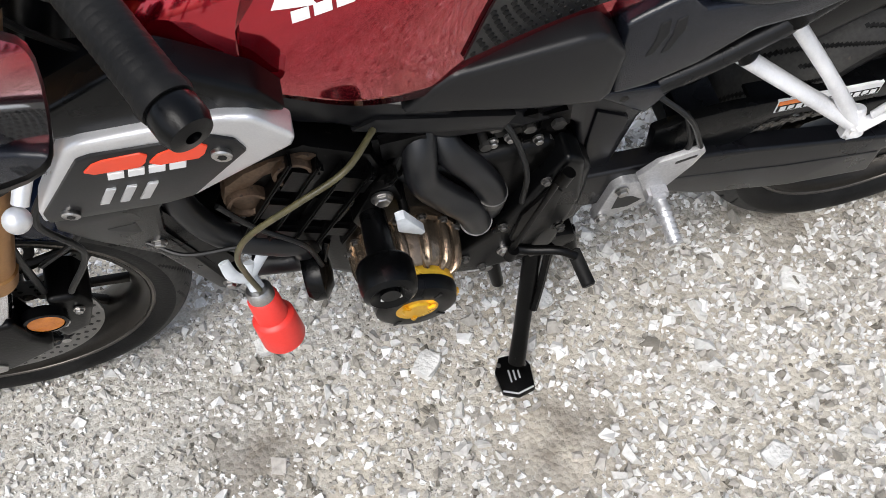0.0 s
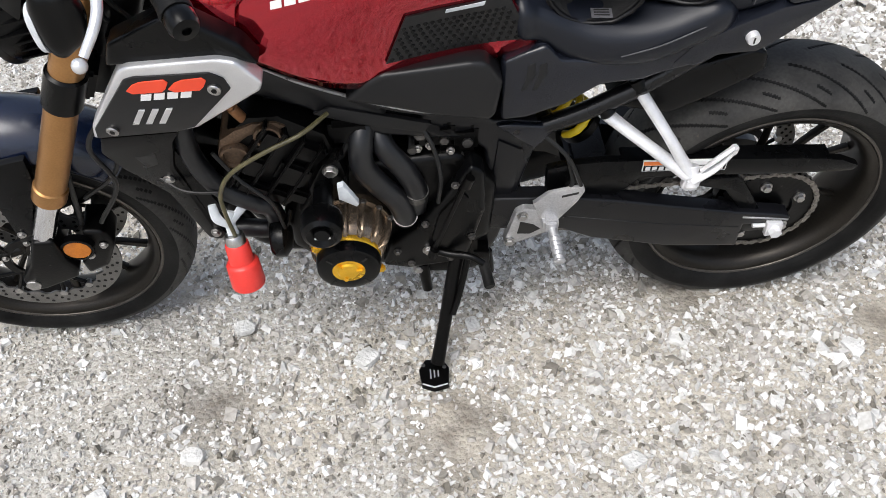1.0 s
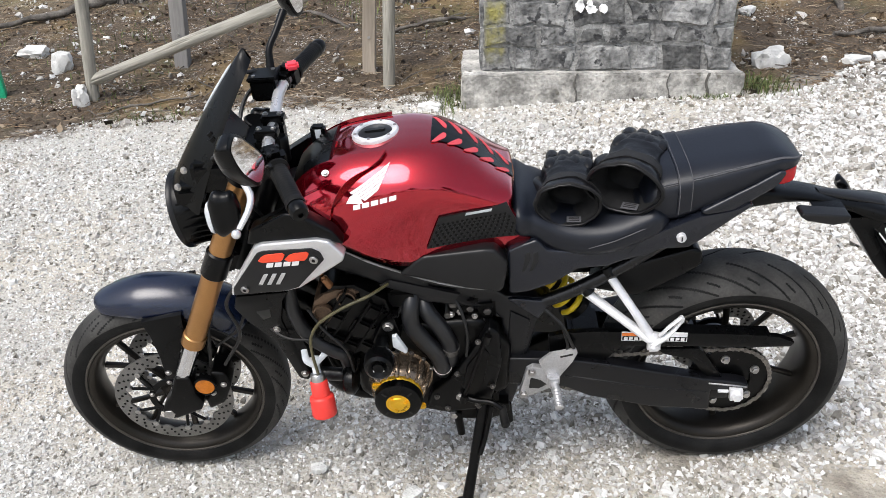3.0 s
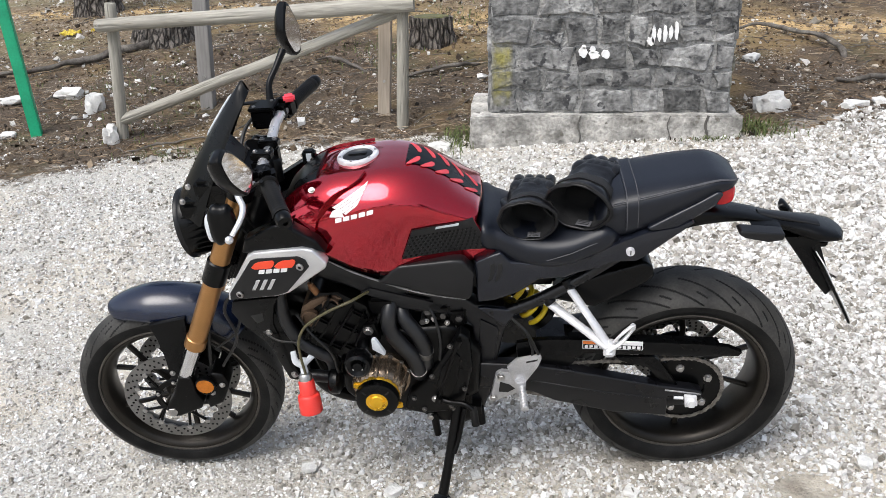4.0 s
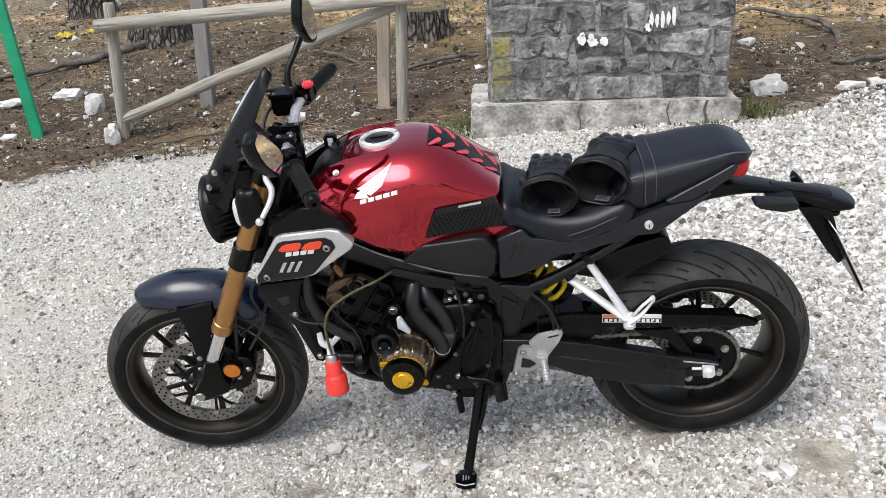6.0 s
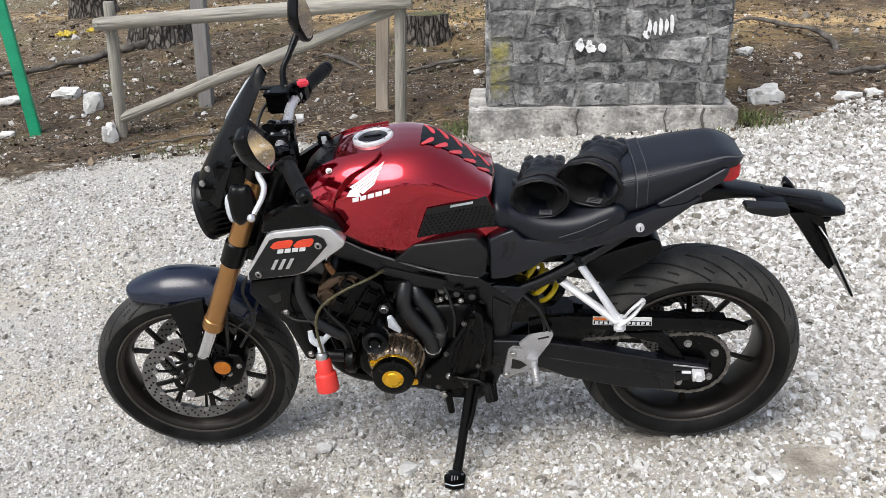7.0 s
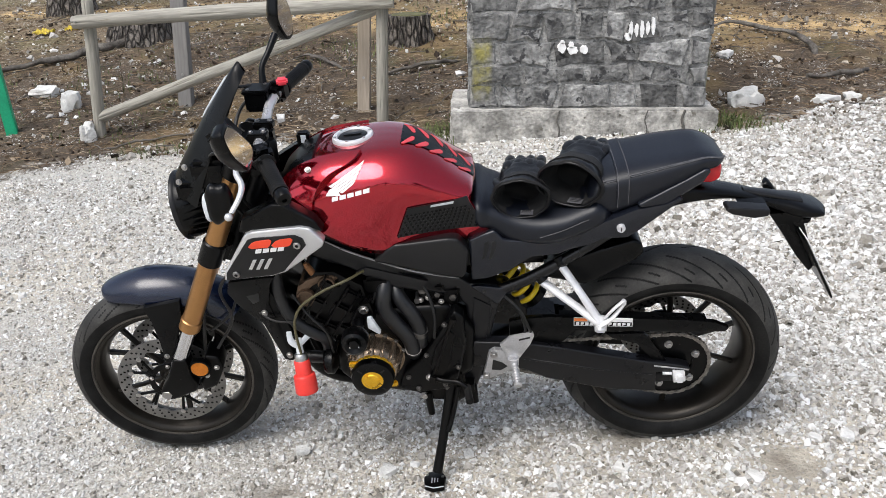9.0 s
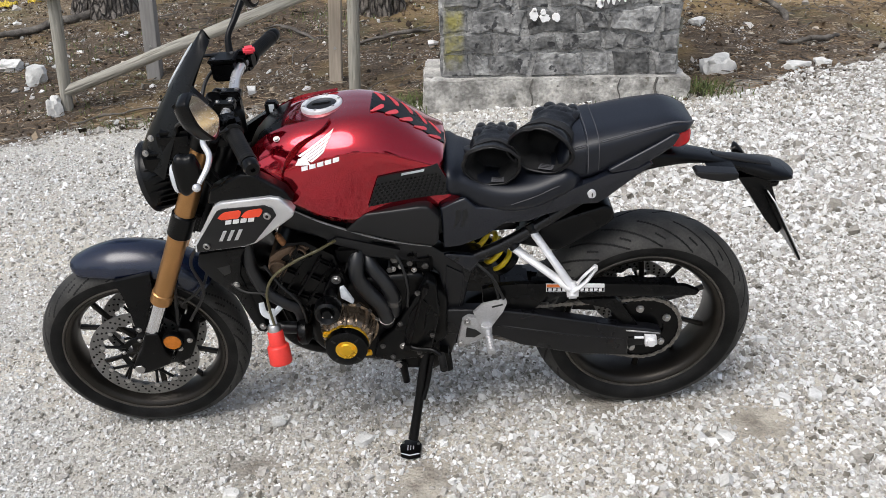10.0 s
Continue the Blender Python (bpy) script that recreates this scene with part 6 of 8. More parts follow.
def chevrons():
    """Tank-top guard: black spine with red fishbone chevrons."""
    spine, red = [], []
    xs = np.linspace(0.01, 0.186, 24)
    rows = []
    for x in xs:
        w = 0.05 - 0.022 * (x - 0.01) / 0.19
        ring = [tank_point(x, s, 0.0025) for s in np.linspace(-w * 3.6, w * 3.6, 13)] + [tank_point(x, s, 0.0005) for s in np.linspace(w * 3.6, -w * 3.6, 13)]
        rows.append(ring)
    spine.append(grid(np.array(rows), close_v=True, caps=True))
    for k in range(5):
        x0 = 0.012 + 0.034 * k
        for sgn in (-1, 1):
            rows = []
            for f in np.linspace(0, 1, 8):
                s = sgn * (0.045 + (0.15 - 0.012 * k) * f)
                xa = x0 + 0.024 * (1 - f)
                rows.append([tank_point(xa, s, 0.0038), tank_point(xa + 0.015 - 0.009 * (2 * f - 1) ** 2, s, 0.0038), tank_point(xa + 0.015 - 0.009 * (2 * f - 1) ** 2, s, 0.0015), tank_point(xa, s, 0.0015)])
            red.append(grid(np.array(rows), close_v=True, caps=True))
    return spine[0], red


spine, red = chevrons()
part("tank_guard", spine, PLASTIC, tank, "black rubber tank guard", smooth=30)
for bm in red:
    part("guard_chevron", bm, PADPINK, tank, "red fishbone chevron", smooth=30)
part("ignition_switch", join(lathe([(0, 0.03), (0.018, 0.03), (0.022, 0.024), (0.022, -0.03), (0, -0.03)], 28, axis="z", at=(-0.335, 0, 1.0)), box(-0.335, 0, 1.042, 0.006, 0.026, 0.03, 0.002)), BLACKMETAL, bike, "black ignition switch with key")
part("tether_clip", join(box(-0.258, 0.075, 0.992, 0.034, 0.028, 0.046, 0.005), tube([(-0.25, 0.062, 0.995), (-0.235, 0.05, 0.985), (-0.245, 0.06, 0.97)], 0.006, 8, 6)), PLASTIC, bike, "small black clip on the tank front")
part("clip_label", box(-0.256, 0.06, 1.0, 0.014, 0.002, 0.022, 0.0006), PALE, bike, "pale label")

# ---- radiator shrouds ----
for sgn in (-1, 1):
    sh = empty("shroud", parent=bike, label="black and silver radiator shroud with red and white graphics")

    def bend(x, z):
        return -0.19 - 0.16 * (x + 0.3) - 0.02 * math.sin((z - 0.7) * 8)

    def side(bm):
        bm = tilt_panel(bm, bend)
        return bm if sgn < 0 else flip(bm)

    RIMLINE = [(-0.468, 0.712), (-0.46, 0.742), (-0.382, 0.862), (-0.365, 0.872), (-0.235, 0.892), (-0.21, 0.888), (-0.18, 0.852), (-0.186, 0.838), (-0.295, 0.752), (-0.33, 0.738)]
    part("silver_frame", side(panel(RIMLINE, 0.0, 0.03, 0.006, 3)), SILVER, sh, "silver painted frame")
    part("black_panel", side(panel([(-0.46, 0.717), (-0.456, 0.74), (-0.376, 0.85), (-0.36, 0.857), (-0.25, 0.871), (-0.232, 0.862), (-0.226, 0.842), (-0.298, 0.757), (-0.33, 0.743)], -0.003, 0.02, 0.003)), DARKGREY, sh, "matt black panel")
    for cx, cz in ((-0.249, 0.842), (-0.428, 0.74)):
        part("screw", side(join(cyl((cx, -0.008, cz), (cx, 0.0, cz), 0.0095, segs=24, bevel=0.0015), paint(cyl((cx, -0.0085, cz), (cx, -0.0078, cz), 0.0045, segs=6), 1))), [STEEL, BLACKMETAL], sh, "steel socket screw")
    for k in range(3):
        x = -0.392 + 0.021 * k
        part("slash", side(panel([(x, 0.757 + 0.003 * k), (x + 0.01, 0.758 + 0.003 * k), (x + 0.03, 0.792 + 0.003 * k), (x + 0.02, 0.791 + 0.003 * k)], -0.0045, 0.0, 0.0005, 1)), SILVER, sh, "silver slash")
    for x0, x1 in ((-0.377, -0.321), (-0.315, -0.266)):  # two slanted blocks
        za, zb = 0.8255 + 0.12 * (x0 + 0.377), 0.8255 + 0.12 * (x1 + 0.377)
        c = [(x0, za + 0.005), (x0 + 0.008, za), (x1 - 0.004, zb), (x1 + 0.003, zb + 0.007), (x1 + 0.009, zb + 0.019), (x1 + 0.004, zb + 0.024), (x0 + 0.024, za + 0.024), (x0 + 0.012, za + 0.018)]
        part("red_mark", side(panel(c, -0.0045, 0.0, 0.0004, 1)), DECALRED, sh, "red graphic")
    for k in range(4):
        x, z = -0.362 + 0.02 * k, 0.812 + 0.0033 * k
        part("white_mark", side(panel([(x, z), (x + 0.016, z + 0.0025), (x + 0.02, z + 0.0145), (x + 0.004, z + 0.012)], -0.0045, 0.0, 0.0004, 1)), WHITE, sh, "white graphic bar")
    part("upper_cover", side(panel([(-0.4, 0.86), (-0.385, 0.9), (-0.3, 0.945), (-0.27, 0.945), (-0.2, 0.905), (-0.18, 0.872), (-0.21, 0.882), (-0.37, 0.865)], 0.012, 0.05, 0.008, 3)), PLASTIC, sh, "black cover between shroud and tank")
    low = panel([(-0.465, 0.7), (-0.33, 0.728), (-0.35, 0.7), (-0.368, 0.63), (-0.34, 0.5), (-0.322, 0.45), (-0.335, 0.436), (-0.357, 0.44), (-0.398, 0.557), (-0.456, 0.619), (-0.478, 0.661)], 0.01, 0.045, 0.006, 2)
    part("lower_cover", side(low), PLASTIC, sh, "black lower radiator cover")
    # raised dark patch: the shade of a hollow, given as colour
    part("recess_shade", side(panel([(-0.425, 0.655), (-0.388, 0.668), (-0.39, 0.64), (-0.412, 0.628)], 0.0085, 0.03, 0.001, 1)), CABLE, sh)
    for cx, cz in ((-0.385, 0.6), (-0.34, 0.458)):
        part("bolt", side(bolt((cx, 0.01, cz), 0.007, 0.008)), STEEL, sh)

rad = empty("radiator", parent=bike, label="black finned radiator behind the front wheel")
RM = Matrix.Translation((-0.36, 0, 0.615)) @ Matrix.Rotation(radians(-16), 4, "Y")
part("core", moved(box(0, 0, 0, 0.025, 0.27, 0.24, 0.003), RM), BLACKMETAL, rad)
for k in range(20):
    part("fin", moved(box(-0.014, 0, -0.115 + 0.012 * k, 0.006, 0.26, 0.003, 0.0005), RM), BLACKMETAL, rad)
for sgn in (-1, 1):
    part("tank", moved(box(0, 0.14 * sgn, 0, 0.04, 0.024, 0.24, 0.006), RM), PLASTIC, rad)

# ---- frame ----
chassis = empty("frame", parent=bike, label="black pressed twin-spar steel frame")
for sgn in (-1, 1):

    def side(bm):
        return bm if sgn < 0 else flip(bm)

    def waist(x, z):
        u = min(1, max(0, (x - 0.03) / 0.13))
        return 0.05 * max(0, -0.05 - x) * 2 + 0.033 * u * u * (3 - 2 * u)

    beam = panel([(-0.42, 0.85), (-0.36, 0.845), (-0.28, 0.815), (-0.204, 0.793), (-0.151, 0.765), (-0.082, 0.738), (-0.007, 0.709), (0.065, 0.684), (0.138, 0.652), (0.161, 0.63), (0.183, 0.632), (0.258, 0.62), (0.27, 0.61), (0.234, 0.55), (0.208, 0.437), (0.18, 0.316), (0.157, 0.25), (0.103, 0.228), (0.07, 0.25), (0.091, 0.318), (0.119, 0.39), (0.142, 0.439), (0.151, 0.516), (0.147, 0.564), (0.122, 0.598), (0.062, 0.628), (-0.027, 0.648), (-0.085, 0.672), (-0.148, 0.71), (-0.2, 0.728), (-0.24, 0.742), (-0.33, 0.775), (-0.42, 0.79)], -0.135, -0.085, 0.01, 3)
    part("spar", side(tilt_panel(beam, waist)), FRAMEMETAL, chassis, "black frame spar and pivot plate")
    # thin paler strip along the spar's upper edge
    lip = [(x, -0.1315 + waist(x, z), z) for x, z in ((-0.215, 0.796), (-0.151, 0.7625), (-0.082, 0.7355), (-0.007, 0.7065), (0.065, 0.6815), (0.135, 0.651))]
    part("spar_lip", side(tube(lip, [0.002, 0.0034, 0.0034, 0.003, 0.0026, 0.0016], 8, 5)), LIPMETAL, chassis, "pale edge along the spar")
    groove = panel([(-0.135, 0.7), (-0.105, 0.716), (0.055, 0.668), (0.04, 0.652), (-0.06, 0.677)], -0.139, -0.13, 0.003)
    part("inset", side(tilt_panel(groove, waist)), DARKGREY, chassis, "grey inset strip")
    # satin corner, lighter than the spar because its highlight is in the colour
    plate = panel([(0.163, 0.627), (0.184, 0.63), (0.256, 0.6185), (0.267, 0.609), (0.234, 0.567), (0.197, 0.598)], -0.112, -0.1, 0.006, 3)
    part("gusset", side(plate), TAILPAINT, chassis, "satin frame corner")
    plate = panel([(0.17, 0.59), (0.217, 0.56), (0.206, 0.48), (0.186, 0.4), (0.158, 0.42), (0.163, 0.51)], -0.1075, -0.098, 0.004)
    part("gusset", side(plate), FRAMEMETAL, chassis)
    part("pivot_cap", side(lathe([(0, -0.124), (0.022, -0.124), (0.026, -0.12), (0.028, -0.1), (0, -0.1)], 36, at=(0.132, 0, 0.395))), PLASTIC, chassis, "black swingarm pivot cap")
    part("subframe_tube", side(tube([(0.25, -0.097, 0.61), (0.3, -0.099, 0.631), (0.35, -0.1, 0.657), (0.405, -0.101, 0.69), (0.5, -0.092, 0.748), (0.6, -0.07, 0.806)], 0.0165, 14, 5)), FRAMEMETAL, chassis)
    for p in ((0.105, 0.28), (0.2, 0.612), (0.125, 0.31)):
        part("bolt", side(bolt((p[0], -0.104, p[1]), 0.0075, 0.008)), DARKBOLT, chassis)
    cover = panel([(-0.08, 0.746), (-0.043, 0.78), (-0.021, 0.793), (0.116, 0.805), (0.14, 0.802), (0.166, 0.764), (0.157, 0.7), (0.146, 0.685), (0.068, 0.701), (-0.018, 0.729)], -0.158, -0.11, 0.012, 3)
    part("side_cover", side(cover), DARKGREY, bike, "dark grey plastic side cover")
    skirt = panel([(0.166, 0.785), (0.2, 0.8), (0.232, 0.812), (0.256, 0.782), (0.355, 0.772), (0.5, 0.808), (0.51, 0.782), (0.48, 0.759), (0.42, 0.744), (0.39, 0.732), (0.325, 0.728), (0.27, 0.69), (0.21, 0.668), (0.168, 0.665)], -0.138, -0.1, 0.008, 3)
    sk = part("seat_skirt", side(skirt), TAILPAINT, bike, "satin black panel under the seat")
    # dark plates in place of open slots, the shade inside put into their colour
    for k in range(2):
        x = 0.196 + 0.018 * k
        part("vent", side(panel([(x, 0.727), (x + 0.009, 0.731), (x + 0.022, 0.762), (x + 0.02, 0.783), (x + 0.009, 0.778), (x + 0.008, 0.755)], -0.1395, -0.13, 0.001, 1)), LINING, sk, "slotted vent")
    tail = panel([(0.43, 0.762), (0.46, 0.8), (0.505, 0.822), (0.585, 0.85), (0.66, 0.857), (0.69, 0.872), (0.7, 0.866), (0.638, 0.822), (0.586, 0.784), (0.563, 0.772), (0.5, 0.775), (0.47, 0.757)], -0.14, -0.1, 0.005, 2)
    tp = part("tail_panel", side(tilt_panel(tail, lambda x, z: 0.1 * max(0, x - 0.5))), TAILPAINT, bike, "satin blue-black tail panel")
    lock = part("seat_lock", side(lathe([(0, -0.145), (0.009, -0.145), (0.0105, -0.142), (0.0105, -0.12), (0, -0.12)], 28, at=(0.547, 0, 0.803))), ALUMINIUM, tp, "round bright seat lock")
    part("key_slot", side(box(0.547, -0.1455, 0.803, 0.0028, 0.0012, 0.011, 0.0003)), CABLE, lock)
    trim = panel([(0.585, 0.861), (0.655, 0.893), (0.701, 0.913), (0.752, 0.939), (0.766, 0.932), (0.748, 0.902), (0.694, 0.872), (0.665, 0.852), (0.596, 0.852)], -0.13, -0.07, 0.008, 3)
    part("grab_trim", side(tilt_panel(trim, lambda x, z: 0.16 * max(0, x - 0.6))), TAILPAINT, bike, "satin blue-black tail side trim")

# ---- seats ----
saddle = empty("seat", parent=bike, label="black vinyl rider seat with grey stitching")
part("cushion", loft([(0.168, 0.84, 0.866, 0.085, 0), (0.178, 0.82, 0.883, 0.116, 0), (0.225, 0.79, 0.876, 0.128, 0), (0.27, 0.758, 0.856, 0.134, 0), (0.33, 0.748, 0.844, 0.145, 0), (0.4, 0.755, 0.85, 0.15, 0), (0.46, 0.775, 0.87, 0.146, 0), (0.49, 0.788, 0.878, 0.142, 0), (0.51, 0.8, 0.865, 0.132, 0), (0.525, 0.81, 0.85, 0.11, 0)], 54, 60, 3.2), VINYL, saddle, "padded black vinyl cushion", smooth=180)
part("seam", tube([(0.345, -0.1465, 0.79), (0.4, -0.1515, 0.81), (0.45, -0.148, 0.83), (0.5, -0.134, 0.842)], 0.0012, 6, 6), STITCH, saddle, "grey stitched seam")
pillion = empty("pillion_seat", parent=bike, label="raised black vinyl pillion seat with a strap")
PST = [(0.468, 0.845, 0.885, 0.1, 0), (0.48, 0.828, 0.913, 0.116, 0), (0.503, 0.818, 0.932, 0.121, 0), (0.53, 0.818, 0.94, 0.122, 0), (0.6, 0.842, 0.952, 0.118, 0), (0.7, 0.895, 0.964, 0.106, 0), (0.76, 0.918, 0.966, 0.092, 0), (0.795, 0.93, 0.952, 0.072, 0), (0.808, 0.936, 0.944, 0.05, 0)]
part("cushion", loft(PST, 50, 44, 3.6), VINYL, pillion, "padded black vinyl cushion", smooth=180)
pa = np.array(PST)


def seat_ring(x, off, f0=0.0, f1=1.0, n=40, power=3.6):
    zb, zt, w = (smooth_at(pa[:, 0], pa[:, k], x) for k in (1, 2, 3))
    out = []
    for a in np.linspace(math.pi * (1 - f0) * 1.12 - 0.06 * math.pi, math.pi * (1 - f1) * 1.12 - 0.06 * math.pi, n):
        c, s = math.cos(a), math.sin(a)
        out.append((x, (w + off) * math.copysign(abs(c) ** (2 / power), c), (zb + zt) / 2 + ((zt - zb) / 2 + off) * math.copysign(abs(s) ** (2 / power), s)))
    return out


def strap():
    rows = []
    lo = [seat_ring(x, 0.004) for x in (0.535, 0.567)]
    hi = [seat_ring(x, 0.0005) for x in (0.567, 0.535)]
    return grid(np.array(lo + hi), close_u=True)


part("strap", strap(), VINYL, pillion, "black stitched passenger strap")
for x in (0.538, 0.564):
    part("seam", tube(seat_ring(x, 0.0045), 0.0009, 5, 1), STITCH, pillion)
for f in (0.21, 0.235, 0.765, 0.79):
    line = []
    for x in np.linspace(0.49, 0.81, 26):
        r = seat_ring(x, 0.001, 0, 1, 101)
        line.append(r[int(f * 100)])
    part("seam", tube(line, 0.0015, 6, 1), STITCH, pillion, "grey stitched seam")

# ---- tail ----
tl = empty("tail_light", parent=bike, label="red tail light under the pillion seat")
part("lens", loft([(0.765, 0.868, 0.918, 0.05, 0), (0.785, 0.87, 0.925, 0.056, 0), (0.803, 0.882, 0.922, 0.05, 0), (0.81, 0.892, 0.912, 0.035, 0)], 16, 28, 4), TAILRED, tl, "red lens")
carrier = empty("plate_carrier", parent=bike, label="long black tail tidy carrying the number plate")
part("arm", loft([(0.62, 0.775, 0.82, 0.06, 0), (0.7, 0.802, 0.862, 0.055, 0), (0.76, 0.812, 0.858, 0.05, 0), (0.81, 0.814, 0.843, 0.042, 0), (0.87, 0.808, 0.828, 0.037, 0), (0.93, 0.788, 0.811, 0.036, 0), (0.98, 0.766, 0.802, 0.044, 0), (1.02, 0.754, 0.794, 0.056, 0), (1.06, 0.755, 0.781, 0.056, 0), (1.085, 0.76, 0.772, 0.042, 0), (1.092, 0.764, 0.769, 0.02, 0)], 40, 28, 3), PLASTIC, carrier, "black plastic arm", smooth=60)
part("ridge", loft([(0.88, 0.812, 0.828, 0.014, 0), (0.96, 0.795, 0.813, 0.022, 0), (1.03, 0.778, 0.797, 0.026, 0)], 12, 16, 3), DARKGREY, carrier)
part("indicator", panel([(0.817, 0.826), (0.812, 0.817), (0.829, 0.805), (0.887, 0.791), (0.921, 0.796), (0.924, 0.813)], -0.1, -0.062, 0.008, 3), DARKGREY, carrier, "flat black rear indicator")
part("indicator_stalk", panel([(0.85, 0.82), (0.925, 0.812), (0.925, 0.8), (0.86, 0.803)], -0.07, -0.02, 0.004), PLASTIC, carrier)
part("indicator", loft([(0.965, 0.775, 0.788, 0.008, 0.1), (0.975, 0.762, 0.794, 0.02, 0.11), (0.995, 0.752, 0.778, 0.022, 0.11), (1.005, 0.755, 0.765, 0.012, 0.11)], 14, 18), PLASTIC, carrier, "black rear indicator")
part("indicator_stalk", cyl((0.985, 0.02, 0.785), (0.985, 0.08, 0.77), 0.008, segs=14), PLASTIC, carrier)
part("bracket", panel([(0.945, 0.765), (1.03, 0.765), (1.045, 0.72), (1.07, 0.655), (1.088, 0.6), (1.075, 0.58), (1.035, 0.63), (0.99, 0.7)], -0.032, 0.032, 0.006), PLASTIC, carrier)
PL = Matrix.Translation((1.07, 0, 0.63)) @ Matrix.Rotation(radians(-28), 4, "Y")
part("plate_backing", moved(box(0, 0, 0, 0.006, 0.2, 0.21, 0.002), PL), PLASTIC, carrier, "black plate backing")
part("number_plate", moved(box(0.006, 0, 0, 0.003, 0.19, 0.2, 0.001), PL), WHITE, carrier, "plain number plate facing rearward")
part("plate_light", box(1.045, 0, 0.735, 0.03, 0.05, 0.02, 0.005), PLASTIC, carrier)
part("inner_fender", join(panel([(0.36, 0.63), (0.4, 0.675), (0.5, 0.708), (0.59, 0.735), (0.613, 0.725), (0.622, 0.692), (0.6, 0.672), (0.53, 0.632), (0.47, 0.6)], -0.085, 0.085, 0.012, 3)), PLASTIC, bike, "black inner mudguard over the rear tyre")

# ---- swingarm, chain, shock ----
arm = empty("swingarm", parent=bike, label="black box-section swingarm")
for sgn in (-1, 1):

    def side(bm):
        return bm if sgn < 0 else flip(bm)

    part("beam", side(panel([(0.13, 0.455), (0.3, 0.442), (0.409, 0.42), (0.518, 0.392), (0.643, 0.361), (0.737, 0.344), (0.761, 0.334), (0.76, 0.322), (0.74, 0.319), (0.668, 0.321), (0.67, 0.253), (0.523, 0.27), (0.363, 0.315), (0.3, 0.35), (0.13, 0.37)], -0.122, -0.09, 0.009, 3)), FRAMEMETAL, arm)
    part("crease", side(panel([(0.3, 0.392), (0.5, 0.345), (0.66, 0.318), (0.66, 0.315), (0.5, 0.34), (0.3, 0.386)], -0.1235, -0.118, 0.001, 1)), DARKGREY, arm)
    part("end_edge", side(panel([(0.66, 0.349), (0.737, 0.336), (0.757, 0.331), (0.757, 0.327), (0.737, 0.331), (0.66, 0.344)], -0.1235, -0.118, 0.001, 1)), LIPMETAL, arm, "pale edge at the arm end")
    part("end_tongue", side(panel([(0.66, 0.3), (0.768, 0.308), (0.765, 0.29), (0.74, 0.272), (0.66, 0.268)], -0.1, -0.088, 0.005)), FRAMEMETAL, arm)
    part("adjuster", side(join(panel([(0.712, 0.331), (0.746, 0.327), (0.75, 0.294), (0.716, 0.29)], -0.131, -0.12, 0.003), cyl((0.731, -0.143, 0.31), (0.731, -0.13, 0.31), 0.013, segs=6, bevel=0.001), cyl((0.685, -0.125, 0.322), (0.71, -0.125, 0.32), 0.0045, segs=10))), ALUMINIUM, arm, "bright chain adjuster")
    part("bridge", box(0.36, 0, 0.41, 0.08, 0.2, 0.07, 0.012), FRAMEMETAL, arm)
guard = empty("chain_guard", parent=bike, label="long black plastic chain guard with a warning label")
part("shield", panel([(0.262, 0.505), (0.302, 0.513), (0.371, 0.5155), (0.455, 0.5095), (0.592, 0.5), (0.744, 0.4875), (0.82, 0.476), (0.86, 0.456), (0.85, 0.443), (0.747, 0.4455), (0.595, 0.456), (0.441, 0.465), (0.413, 0.432), (0.38, 0.413), (0.356, 0.417), (0.33, 0.436), (0.264, 0.445)], -0.106, -0.09, 0.006, 2), PLASTIC, guard)
part("lip", box(0.6, -0.085, 0.493, 0.4, 0.04, 0.006, 0.002, Matrix.Rotation(radians(4.4), 4, "Y")), PLASTIC, guard)
part("strut", panel([(0.526, 0.452), (0.63, 0.45), (0.645, 0.435), (0.7, 0.345), (0.682, 0.34), (0.662, 0.348), (0.612, 0.415), (0.545, 0.436)], -0.108, -0.098, 0.004), PLASTIC, guard, "black chain guide strut")
part("label", panel([(0.438, 0.51), (0.597, 0.499), (0.597, 0.473), (0.438, 0.484)], -0.1068, -0.1, 0.0004, 1), WHITE, guard, "white edged warning label")
part("label_field", panel([(0.44, 0.499), (0.595, 0.488), (0.595, 0.475), (0.44, 0.486)], -0.1074, -0.1, 0.0002, 1), PLASTIC, guard, "black field")
part("label_corner", panel([(0.439, 0.5095), (0.475, 0.507), (0.475, 0.498), (0.439, 0.5005)], -0.1078, -0.1, 0.0002, 1), material("orange_label", (0.8, 0.2, 0.03), 0.4, bump=0), guard, "orange warning field")
for k in range(12):
    x = 0.444 + 0.0125 * k
    part("label_bar", panel([(x, 0.4965 - 0.00087 * k), (x + 0.009, 0.496 - 0.00087 * k), (x + 0.009, 0.4865 - 0.00087 * k + 0.003 * (k % 3 == 1)), (x, 0.487 - 0.00087 * k)], -0.1079, -0.1, 0.0002, 1), WHITE, guard, "white unreadable bar")


